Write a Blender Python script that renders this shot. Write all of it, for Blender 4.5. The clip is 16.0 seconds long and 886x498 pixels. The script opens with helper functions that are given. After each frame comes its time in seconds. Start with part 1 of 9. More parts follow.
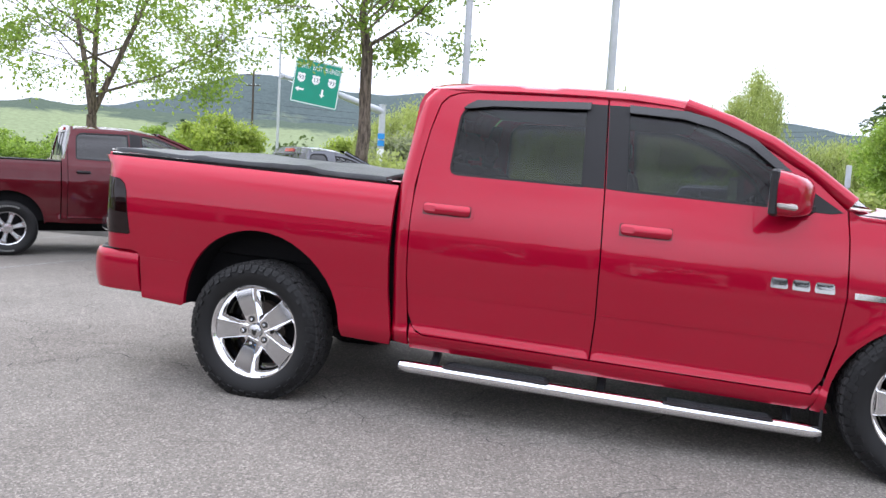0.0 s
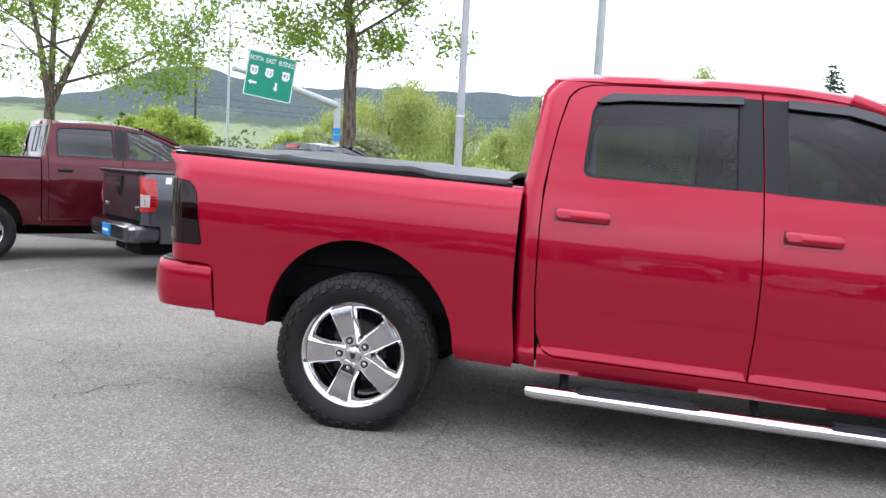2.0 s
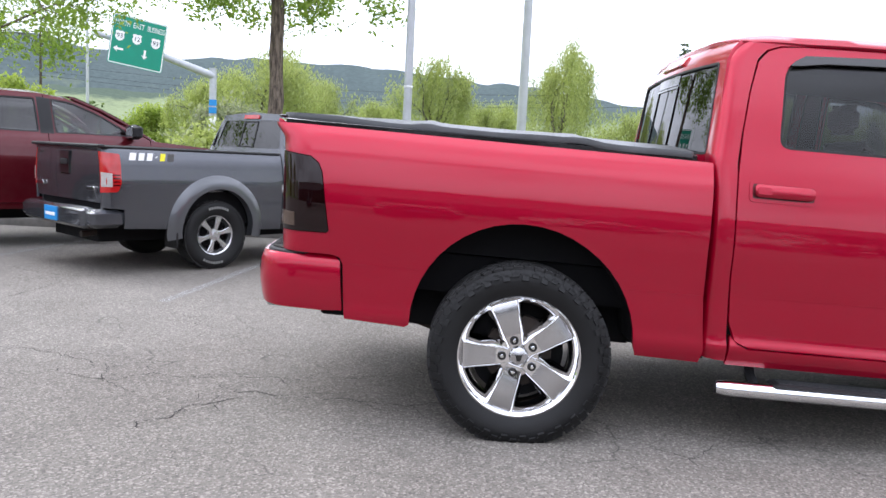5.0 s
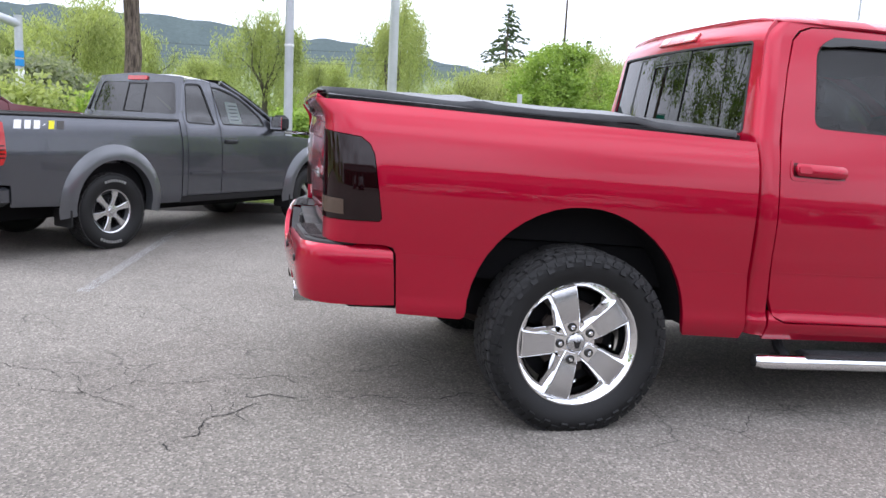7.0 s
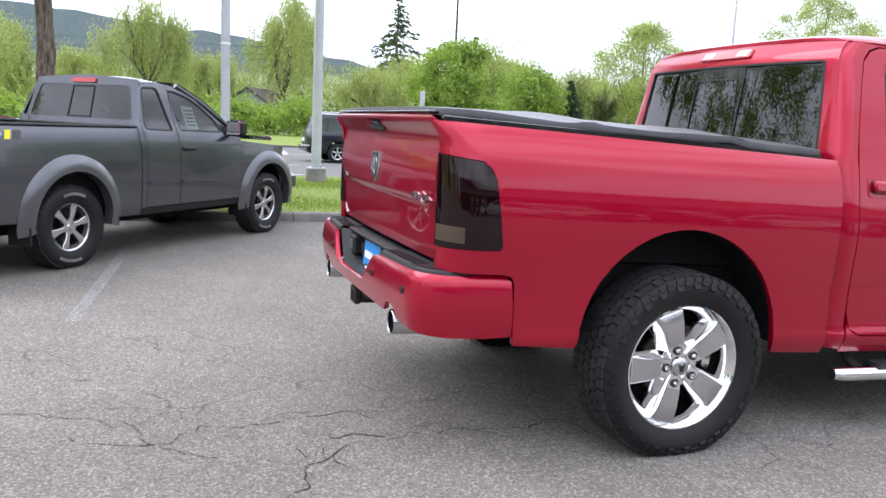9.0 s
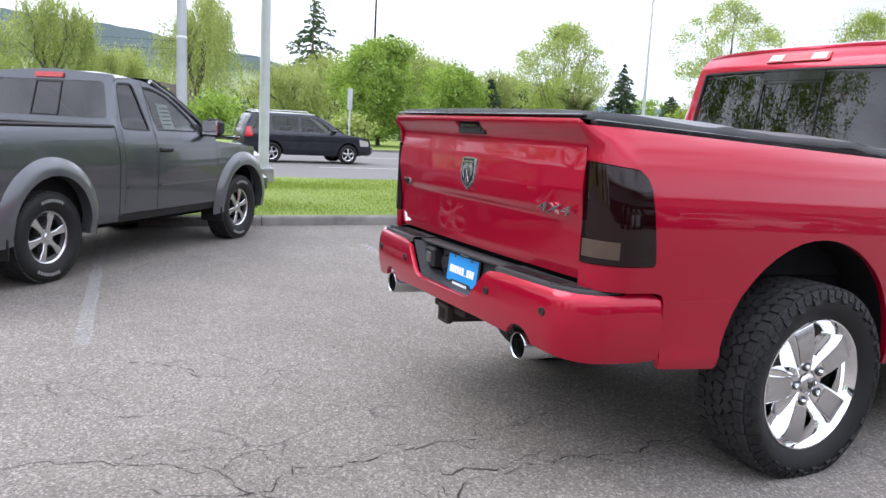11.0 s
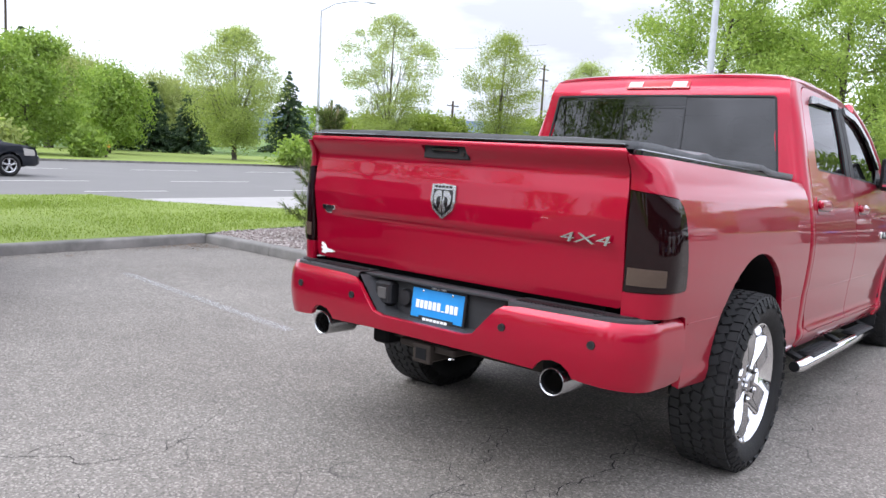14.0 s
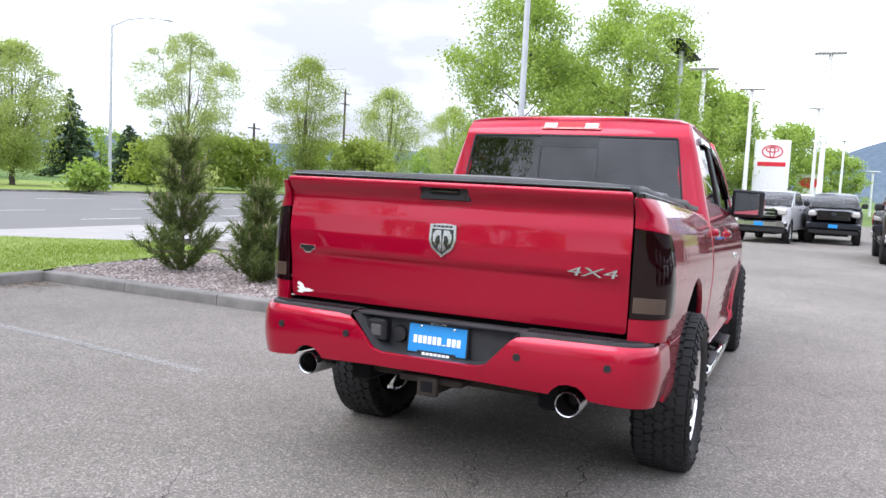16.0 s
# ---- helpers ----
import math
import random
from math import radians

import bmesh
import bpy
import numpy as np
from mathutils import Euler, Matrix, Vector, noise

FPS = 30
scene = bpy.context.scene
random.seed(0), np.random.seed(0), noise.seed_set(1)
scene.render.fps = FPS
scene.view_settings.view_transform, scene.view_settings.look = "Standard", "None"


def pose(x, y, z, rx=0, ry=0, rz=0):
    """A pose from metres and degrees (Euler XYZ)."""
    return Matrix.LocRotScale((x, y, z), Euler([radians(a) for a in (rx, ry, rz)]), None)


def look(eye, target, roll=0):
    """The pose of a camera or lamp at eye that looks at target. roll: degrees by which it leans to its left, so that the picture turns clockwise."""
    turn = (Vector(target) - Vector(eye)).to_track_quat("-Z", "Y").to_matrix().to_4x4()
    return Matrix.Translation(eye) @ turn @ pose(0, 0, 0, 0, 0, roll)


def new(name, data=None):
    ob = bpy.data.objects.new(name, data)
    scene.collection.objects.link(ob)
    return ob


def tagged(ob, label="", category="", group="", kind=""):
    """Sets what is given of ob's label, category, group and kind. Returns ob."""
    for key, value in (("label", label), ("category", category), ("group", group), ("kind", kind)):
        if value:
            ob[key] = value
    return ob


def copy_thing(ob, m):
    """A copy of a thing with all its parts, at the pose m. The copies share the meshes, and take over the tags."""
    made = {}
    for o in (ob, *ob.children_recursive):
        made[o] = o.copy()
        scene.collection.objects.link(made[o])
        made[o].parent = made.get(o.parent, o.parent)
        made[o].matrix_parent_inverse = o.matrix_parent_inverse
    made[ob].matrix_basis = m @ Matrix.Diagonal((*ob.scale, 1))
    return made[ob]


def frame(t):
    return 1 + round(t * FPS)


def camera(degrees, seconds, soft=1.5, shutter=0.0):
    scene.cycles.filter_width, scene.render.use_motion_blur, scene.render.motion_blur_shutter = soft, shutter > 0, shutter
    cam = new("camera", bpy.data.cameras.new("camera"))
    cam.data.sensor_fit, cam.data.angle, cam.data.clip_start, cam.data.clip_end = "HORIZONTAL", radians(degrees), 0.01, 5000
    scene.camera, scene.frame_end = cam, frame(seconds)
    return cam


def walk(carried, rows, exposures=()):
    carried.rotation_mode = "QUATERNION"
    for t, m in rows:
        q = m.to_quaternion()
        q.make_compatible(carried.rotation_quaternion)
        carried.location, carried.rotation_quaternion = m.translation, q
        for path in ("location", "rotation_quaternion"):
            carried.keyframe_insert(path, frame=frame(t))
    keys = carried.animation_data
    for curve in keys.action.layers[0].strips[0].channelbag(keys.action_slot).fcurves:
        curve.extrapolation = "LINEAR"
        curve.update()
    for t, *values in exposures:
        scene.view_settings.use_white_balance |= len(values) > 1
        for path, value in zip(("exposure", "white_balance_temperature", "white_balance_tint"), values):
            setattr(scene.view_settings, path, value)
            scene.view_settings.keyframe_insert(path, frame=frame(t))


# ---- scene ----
cam = camera(59.1, 16.0)
PATH = [
    (0, (2.409, -5.418, 1.443), (1.892, -3.494, 1.27), 3.2),
    (0.5, (2.122, -5.35, 1.437), (1.649, -3.415, 1.262), 3.2),
    (1, (1.83, -5.267, 1.446), (1.388, -3.324, 1.269), 3.1),
    (1.5, (1.55, -5.203, 1.422), (1.132, -3.256, 1.242), 3.0),
    (2, (1.271, -5.134, 1.431), (0.9, -3.177, 1.253), 3.1),
    (2.5, (0.982, -5.054, 1.433), (0.671, -3.086, 1.253), 3.2),
    (3, (0.706, -4.952, 1.445), (0.434, -2.979, 1.26), 3.0),
    (5.3, (-0.52, -4.641, 1.346), (-0.467, -2.657, 1.1), 2.8),
    (5.5, (-0.63, -4.599, 1.349), (-0.525, -2.62, 1.084), 2.8),
    (6, (-0.901, -4.494, 1.352), (-0.712, -2.526, 1.053), 2.8),
    (6.5, (-1.168, -4.415, 1.36), (-0.901, -2.458, 1.049), 2.8),
    (7, (-1.401, -4.336, 1.402), (-0.981, -2.405, 1.092), 2.9),
    (7.5, (-1.621, -4.247, 1.422), (-1.094, -2.342, 1.113), 2.9),
    (8, (-1.839, -4.121, 1.448), (-1.22, -2.244, 1.142), 2.9),
    (8.5, (-2.077, -3.997, 1.453), (-1.388, -2.144, 1.148), 2.8),
    (9, (-2.304, -3.874, 1.473), (-1.61, -2.024, 1.164), 2.8),
    (9.2, (-2.38, -3.822, 1.475), (-1.682, -1.973, 1.166), 2.8),
    (11.3, (-3.097, -3.105, 1.455), (-2.133, -1.379, 1.154), 3.0),
    (11.5, (-3.158, -3.033, 1.461), (-2.143, -1.335, 1.162), 3.0),
    (12, (-3.314, -2.843, 1.465), (-2.178, -1.223, 1.171), 3.0),
    (12.5, (-3.455, -2.638, 1.457), (-2.214, -1.097, 1.17), 3.0),
    (13, (-3.588, -2.437, 1.462), (-2.247, -0.981, 1.18), 3.0),
    (13.5, (-3.75, -2.255, 1.456), (-2.309, -0.895, 1.19), 3.0),
    (14, (-3.926, -2.105, 1.469), (-2.373, -0.868, 1.224), 3.1),
    (14.5, (-4.079, -1.944, 1.474), (-2.431, -0.834, 1.24), 2.9),
    (15, (-4.21, -1.76, 1.493), (-2.496, -0.754, 1.279), 3.0),
    (15.5, (-4.362, -1.586, 1.513), (-2.578, -0.7, 1.329), 3.0),
    (16, (-4.545, -1.414, 1.509), (-2.722, -0.607, 1.347), 2.9),
]
walk(cam, [(t, look(eye, target, roll)) for t, eye, target, roll in PATH])


# ---- world, sun and exposure ----
world = bpy.data.worlds.new("sky")
scene.world = world
world.use_nodes = True
wn, wl = world.node_tree.nodes, world.node_tree.links
wn.clear()
w_out = wn.new("ShaderNodeOutputWorld")
w_bg = wn.new("ShaderNodeBackground")
w_sky = wn.new("ShaderNodeTexSky")
w_sky.sky_type, w_sky.sun_disc = "NISHITA", False
w_sky.sun_elevation, w_sky.sun_rotation = radians(48), radians(299)
w_sky.dust_density = 3.0
w_coord = wn.new("ShaderNodeTexCoord")
w_map = wn.new("ShaderNodeMapping")
w_map.inputs["Scale"].default_value = (1.0, 1.0, 3.2)
w_noise = wn.new("ShaderNodeTexNoise")
w_noise.inputs["Scale"].default_value, w_noise.inputs["Detail"].default_value = 1.7, 6.0
w_noise.inputs["Roughness"].default_value = 0.55
w_ramp = wn.new("ShaderNodeValToRGB")
w_ramp.color_ramp.elements[0].position, w_ramp.color_ramp.elements[0].color = 0.37, (11.2, 11.75, 13.5, 1)
w_ramp.color_ramp.elements[1].position, w_ramp.color_ramp.elements[1].color = 0.60, (25.0, 26.3, 31.2, 1)
w_mix = wn.new("ShaderNodeMix")
w_mix.data_type = "RGBA"
w_mix.inputs["Factor"].default_value = 0.9
wl.new(w_coord.outputs["Generated"], w_map.inputs["Vector"])
wl.new(w_map.outputs["Vector"], w_noise.inputs["Vector"])
wl.new(w_noise.outputs["Fac"], w_ramp.inputs["Fac"])
# an overcast sky is about three times brighter overhead than at the horizon
w_sep = wn.new("ShaderNodeSeparateXYZ")
w_rise = wn.new("ShaderNodeMapRange")
w_rise.inputs[1].default_value, w_rise.inputs[2].default_value = 0.0, 1.0
w_rise.inputs[3].default_value, w_rise.inputs[4].default_value = 0.70, 1.65
w_over = wn.new("ShaderNodeMix")
w_over.data_type, w_over.blend_type = "RGBA", "MULTIPLY"
w_over.inputs["Factor"].default_value = 1.0
wl.new(w_coord.outputs["Generated"], w_sep.inputs[0])
wl.new(w_sep.outputs["Z"], w_rise.inputs[0])
wl.new(w_ramp.outputs["Color"], w_over.inputs[6])
wl.new(w_rise.outputs[0], w_over.inputs[7])
wl.new(w_sky.outputs["Color"], w_mix.inputs[6])
wl.new(w_over.outputs[2], w_mix.inputs[7])
wl.new(w_mix.outputs[2], w_bg.inputs["Color"])
wl.new(w_bg.outputs["Background"], w_out.inputs["Surface"])
w_bg.inputs["Strength"].default_value = 0.098

sun_data = bpy.data.lights.new("sun", "SUN")
sun_data.energy, sun_data.angle, sun_data.color = 2.0, radians(42), (0.97, 0.965, 1.0)
sun = new("sun", sun_data)
sun.matrix_world = look((-27, 15, 34), (0, 0, 0))
tagged(sun, kind="structure")


# ---- materials ----
def node_material(name):
    m = bpy.data.materials.new(name)
    m.use_nodes = True
    return m, m.node_tree.nodes, m.node_tree.links, m.node_tree.nodes["Principled BSDF"]


def coords(n, l, scale, kind="Object"):
    c = n.new("ShaderNodeTexCoord")
    mp = n.new("ShaderNodeMapping")
    mp.inputs["Scale"].default_value = scale if isinstance(scale, tuple) else (scale,) * 3
    l.new(c.outputs[kind], mp.inputs["Vector"])
    return mp.outputs["Vector"]


def noise_tex(n, l, vec, scale, detail=4.0, rough=0.6):
    t = n.new("ShaderNodeTexNoise")
    t.inputs["Scale"].default_value, t.inputs["Detail"].default_value, t.inputs["Roughness"].default_value = scale, detail, rough
    l.new(vec, t.inputs["Vector"])
    return t.outputs["Fac"]


def ramp(n, l, fac, stops):
    r = n.new("ShaderNodeValToRGB")
    e = r.color_ramp.elements
    while len(e) < len(stops):
        e.new(0.5)
    for k, (p, c) in enumerate(stops):
        e[k].position, e[k].color = p, (c, c, c, 1) if isinstance(c, (int, float)) else (*c, 1)
    l.new(fac, r.inputs["Fac"])
    return r.outputs["Color"]


def mixed(n, l, fac, a, b, how="MIX"):
    m = n.new("ShaderNodeMix")
    m.data_type, m.blend_type = "RGBA", how
    for sock, v in ((m.inputs[0], fac), (m.inputs[6], a), (m.inputs[7], b)):
        if isinstance(v, (int, float)):
            sock.default_value = v
        elif isinstance(v, tuple):
            sock.default_value = (*v, 1)
        else:
            l.new(v, sock)
    return m.outputs[2]


def bump(n, l, height, strength, distance, bsdf):
    b = n.new("ShaderNodeBump")
    b.inputs["Strength"].default_value, b.inputs["Distance"].default_value = strength, distance
    l.new(height, b.inputs["Height"])
    l.new(b.outputs["Normal"], bsdf.inputs["Normal"])


def paint(name, color, metallic=0.35, rough=0.38, coat=1.0, dust=0.06, coat_rough=0.02):
    """Car paint: metal flake under a clear coat, with a thin film of road dust."""
    m, n, l, b = node_material(name)
    v = coords(n, l, 1.0)
    flake = noise_tex(n, l, v, 900, 1.0)
    base = mixed(n, l, flake, tuple(c * 0.86 for c in color), tuple(min(1, c * 1.14) for c in color))
    film = noise_tex(n, l, v, 2.3, 7.0)
    fac = ramp(n, l, film, [(0.45, 0.0), (0.85, dust)])
    l.new(mixed(n, l, fac, base, (0.30, 0.27, 0.24)), b.inputs["Base Color"])
    b.inputs["Metallic"].default_value, b.inputs["Roughness"].default_value = metallic, rough
    b.inputs["Specular IOR Level"].default_value = 0.1
    b.inputs["Coat Weight"].default_value = coat
    b.inputs["Coat IOR"].default_value = 1.45
    l.new(ramp(n, l, film, [(0.3, coat_rough), (0.9, coat_rough + 0.07)]), b.inputs["Coat Roughness"])
    # the pressed sheet is never quite true
    wave = n.new("ShaderNodeBump")
    wave.inputs["Strength"].default_value, wave.inputs["Distance"].default_value = 0.16, 0.006
    l.new(noise_tex(n, l, v, 4.2, 2.0, 0.45), wave.inputs["Height"])
    l.new(wave.outputs["Normal"], b.inputs["Normal"])
    l.new(wave.outputs["Normal"], b.inputs["Coat Normal"])
    return m


def plain(name, color, rough=0.6, metallic=0.0, vary=0.25, scale=9.0, bumps=0.0, bump_scale=300.0, coat=0.0, spec=0.4):
    m, n, l, b = node_material(name)
    v = coords(n, l, 1.0)
    f = noise_tex(n, l, v, scale, 6.0)
    lo, hi = tuple(c * (1 - vary) for c in color), tuple(min(1, c * (1 + vary)) for c in color)
    l.new(ramp(n, l, f, [(0.3, lo), (0.7, hi)]), b.inputs["Base Color"])
    l.new(ramp(n, l, f, [(0.3, max(0.02, rough * 0.85)), (0.7, min(1, rough * 1.15))]), b.inputs["Roughness"])
    b.inputs["Metallic"].default_value, b.inputs["Coat Weight"].default_value = metallic, coat
    b.inputs["Specular IOR Level"].default_value = spec
    if bumps:
        bump(n, l, noise_tex(n, l, v, bump_scale, 2.0), bumps, 0.002, b)
    return m


def glass(name, tint, gloss_ior=1.5, rough=0.0):
    """A tinted pane: it lets through a part of the light and mirrors the rest at grazing angles."""
    m = bpy.data.materials.new(name)
    m.use_nodes = True
    n, l = m.node_tree.nodes, m.node_tree.links
    n.clear()
    out, mix = n.new("ShaderNodeOutputMaterial"), n.new("ShaderNodeMixShader")
    tr, gl, fr = n.new("ShaderNodeBsdfTransparent"), n.new("ShaderNodeBsdfGlossy"), n.new("ShaderNodeFresnel")
    tr.inputs["Color"].default_value = (*tint, 1)
    gl.inputs["Roughness"].default_value = rough
    fr.inputs["IOR"].default_value = gloss_ior
    l.new(fr.outputs["Fac"], mix.inputs["Fac"])
    l.new(tr.outputs["BSDF"], mix.inputs[1])
    l.new(gl.outputs["BSDF"], mix.inputs[2])
    l.new(mix.outputs["Shader"], out.inputs["Surface"])
    return m


def asphalt_material():
    m, n, l, b = node_material("weathered_asphalt")
    v = coords(n, l, 1.0)
    large = noise_tex(n, l, v, 0.35, 5.0)
    mid = noise_tex(n, l, v, 2.6, 8.0, 0.7)
    vor = n.new("ShaderNodeTexVoronoi")
    vor.inputs["Scale"].default_value = 104.0
    l.new(v, vor.inputs["Vector"])
    grain = noise_tex(n, l, v, 240, 3.0, 0.7)
    base = ramp(n, l, large, [(0.3, (0.152, 0.137, 0.120)), (0.7, (0.215, 0.197, 0.175))])
    stone = n.new("ShaderNodeRGBToBW")
    l.new(vor.outputs["Color"], stone.inputs["Color"])
    chips = ramp(n, l, stone.outputs["Val"], [(0.20, 0.58), (0.34, 0.90), (0.66, 1.0), (0.82, 1.75)])
    col = mixed(n, l, 0.85, base, chips, "MULTIPLY")
    col = mixed(n, l, 1.0, col, ramp(n, l, mid, [(0.3, 0.90), (0.72, 1.08)]), "MULTIPLY")
    stain = noise_tex(n, l, coords(n, l, (1.1, 0.8, 1.0)), 0.9, 3.0)
    col = mixed(n, l, ramp(n, l, stain, [(0.60, 0.0), (0.76, 0.18)]), col, (0.052, 0.049, 0.047))
    # fine crazing between the worn stones
    craze = n.new("ShaderNodeTexVoronoi")
    craze.feature = "DISTANCE_TO_EDGE"
    craze.inputs["Scale"].default_value = 1.15
    warp = n.new("ShaderNodeTexNoise")
    warp.inputs["Scale"].default_value, warp.inputs["Detail"].default_value = 3.0, 6.0
    l.new(v, warp.inputs["Vector"])
    l.new(mixed(n, l, 0.22, v, warp.outputs["Color"], "ADD"), craze.inputs["Vector"])
    where = ramp(n, l, noise_tex(n, l, v, 0.55, 3.0), [(0.52, 0.0), (0.60, 0.7)])
    line = ramp(n, l, craze.outputs["Distance"], [(0.0, 1.0), (0.006, 0.0)])
    col = mixed(n, l, mixed(n, l, 1.0, line, where, "MULTIPLY"), col, (0.032, 0.030, 0.028))
    l.new(col, b.inputs["Base Color"])
    b.inputs["Roughness"].default_value = 0.88
    b.inputs["Specular IOR Level"].default_value = 0.3
    bump(n, l, mixed(n, l, 0.5, vor.outputs["Distance"], grain), 0.8, 0.007, b)
    return m


def grass_material(name, a, c, far=False):
    m, n, l, b = node_material(name)
    v = coords(n, l, 1.0)
    big, fine = noise_tex(n, l, v, 0.02 if far else 0.5, 6.0), noise_tex(n, l, v, 0.3 if far else 40, 5.0, 0.75)
    col = ramp(n, l, big, [(0.3, a), (0.7, c)])
    l.new(mixed(n, l, 0.8, col, ramp(n, l, fine, [(0.3, 0.6), (0.7, 1.25)]), "MULTIPLY"), b.inputs["Base Color"])
    b.inputs["Roughness"].default_value, b.inputs["Specular IOR Level"].default_value = 0.9, 0.15
    return m


def leaf_material(name, dark, light):
    m, n, l, b = node_material(name)
    g = n.new("ShaderNodeNewGeometry")
    col = ramp(n, l, g.outputs["Random Per Island"], [(0.0, dark), (1.0, light)])
    l.new(col, b.inputs["Base Color"])
    b.inputs["Roughness"].default_value = 0.55
    b.inputs["Specular IOR Level"].default_value = 0.25
    tl, mx = n.new("ShaderNodeBsdfTranslucent"), n.new("ShaderNodeMixShader")
    l.new(mixed(n, l, 1.0, col, (1.25, 1.3, 0.7), "MULTIPLY"), tl.inputs["Color"])
    mx.inputs["Fac"].default_value = 0.48
    l.new(b.outputs["BSDF"], mx.inputs[1])
    l.new(tl.outputs["BSDF"], mx.inputs[2])
    l.new(mx.outputs["Shader"], n["Material Output"].inputs["Surface"])
    return m


def bark_material(name, a, c):
    m, n, l, b = node_material(name)
    v = coords(n, l, (9.0, 9.0, 1.6))
    f = noise_tex(n, l, v, 2.2, 8.0, 0.7)
    l.new(ramp(n, l, f, [(0.41, a), (0.60, c)]), b.inputs["Base Color"])
    b.inputs["Roughness"].default_value = 0.95
    bump(n, l, f, 1.0, 0.06, b)
    return m


M_RED = paint("red_pearl_paint", (0.372, 0.0006, 0.0230), 0.46, 0.32, dust=0.006, coat_rough=0.006)
M_MAROON = paint("maroon_paint", (0.0897, 0.00414, 0.00966), 0.35, 0.34)
M_GREY = paint("gunmetal_paint", (0.088, 0.093, 0.106), 0.72, 0.27)
M_SILVER = paint("silver_paint", (0.58, 0.58, 0.585), 0.15, 0.40)
M_WHITE = paint("white_paint", (0.76, 0.76, 0.75), 0.0, 0.4)
M_NAVY = paint("dark_blue_paint", (0.0138, 0.01656, 0.02415), 0.3, 0.3)
M_BROWN = paint("dark_brown_paint", (0.0345, 0.01932, 0.01518), 0.4, 0.34)
M_CHROME = plain("chrome", (0.86, 0.86, 0.87), 0.06, 1.0, 0.03, 5.0)
M_SPOKE = plain("satin_silver_spoke", (0.56, 0.56, 0.57), 0.24, 0.95, 0.05, 6.0)
M_STEEL = plain("brushed_steel", (0.46, 0.46, 0.47), 0.24, 1.0, 0.05, 8.0)
M_RUBBER = plain("tyre_rubber", (0.0085, 0.0085, 0.009), 0.60, 0.0, 0.35, 14.0, 0.5, 160.0, spec=0.35)
M_TREAD = plain("tread_rubber", (0.026, 0.0255, 0.026), 0.78, 0.0, 0.4, 10.0, 0.3, 200.0, spec=0.3)
M_BLACK = plain("black_plastic", (0.01104, 0.01104, 0.01242), 0.55, 0.0, 0.25, 12.0, 0.35, 700.0)
M_GLOSSBLACK = plain("gloss_black", (0.010, 0.010, 0.011), 0.18, 0.0, 0.2, 6.0, coat=0.6)
M_VINYL = plain("black_vinyl", (0.070, 0.073, 0.077), 0.36, 0.0, 0.25, 5.0, 0.35, 900.0)
M_DARKRIM = plain("gunmetal_rim", (0.035, 0.036, 0.038), 0.35, 0.6, 0.1, 6.0)
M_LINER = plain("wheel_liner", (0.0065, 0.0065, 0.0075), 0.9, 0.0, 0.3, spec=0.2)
M_IRON = plain("rusty_iron", (0.03105, 0.02346, 0.01932), 0.7, 0.4, 0.45, 16.0, 0.4, 120.0)
M_GREYPLASTIC = plain("grey_step_pad", (0.03105, 0.03174, 0.0345), 0.6, 0.0, 0.25, 10.0, 0.5, 500.0)
M_SEAT = plain("dark_seat_cloth", (0.02415, 0.02346, 0.02346), 0.9, 0.0, 0.25, 20.0)
M_TRIM = plain("interior_trim", (0.0828, 0.07935, 0.0759), 0.8, 0.0, 0.2, 8.0)
M_GLASS = glass("tinted_glass", (0.27, 0.29, 0.305), 1.50)
M_PRIVACY = glass("privacy_glass", (0.035, 0.038, 0.042), 1.85)
M_GLASSLIGHT = glass("clear_glass", (0.66, 0.74, 0.72), 1.8)
M_SMOKED = plain("smoked_lamp", (0.008, 0.001, 0.0015), 0.03, 0.0, 0.3, 3.0)
M_REDLENS = plain("red_lens", (0.4278, 0.00552, 0.0069), 0.12, 0.0, 0.15, 12.0, coat=1.0)
M_CLEARLENS = plain("clear_lens", (0.42, 0.40, 0.38), 0.15, 0.0, 0.12, 40.0, coat=0.8)
M_PINKLENS = plain("pale_pink_lens", (0.66, 0.46, 0.45), 0.2, 0.0, 0.12, 30.0)
M_DIMLENS = plain("smoked_clear_lens", (0.085, 0.058, 0.043), 0.12, 0.0, 0.12, 20.0)
M_BLUE = plain("plate_blue", (0.02, 0.245, 0.60), 0.4, 0.0, 0.05)
M_WHITEPRINT = plain("white_print", (0.82, 0.82, 0.82), 0.5, 0.0, 0.04)
M_TYREPRINT = plain("faded_tyre_print", (0.207, 0.207, 0.2001), 0.8, 0.0, 0.2)
M_YELLOW = plain("yellow_print", (0.80, 0.72, 0.03), 0.5, 0.0, 0.05)
M_REDPRINT = plain("red_print", (0.62, 0.02, 0.04), 0.5, 0.0, 0.05)
M_PAPER = plain("window_sticker_paper", (0.5175, 0.552, 0.5382), 0.7, 0.0, 0.05)
M_GALV = plain("galvanised_steel", (0.46, 0.48, 0.50), 0.5, 0.30, 0.12, 3.0)
M_WHITEPOLE = plain("white_painted_steel", (0.74, 0.75, 0.75), 0.45, 0.0, 0.06)
M_SIGN = plain("sign_green", (0.006, 0.25, 0.16), 0.5, 0.0, 0.06, 2.0)
M_CONCRETE = plain("concrete", (0.1725, 0.1635, 0.1518), 0.9, 0.0, 0.34, 3.0, 0.5, 60.0)
M_PALECONCRETE = plain("pale_concrete", (0.2898, 0.2794, 0.2656), 0.9, 0.0, 0.12, 1.4, 0.4, 60.0)
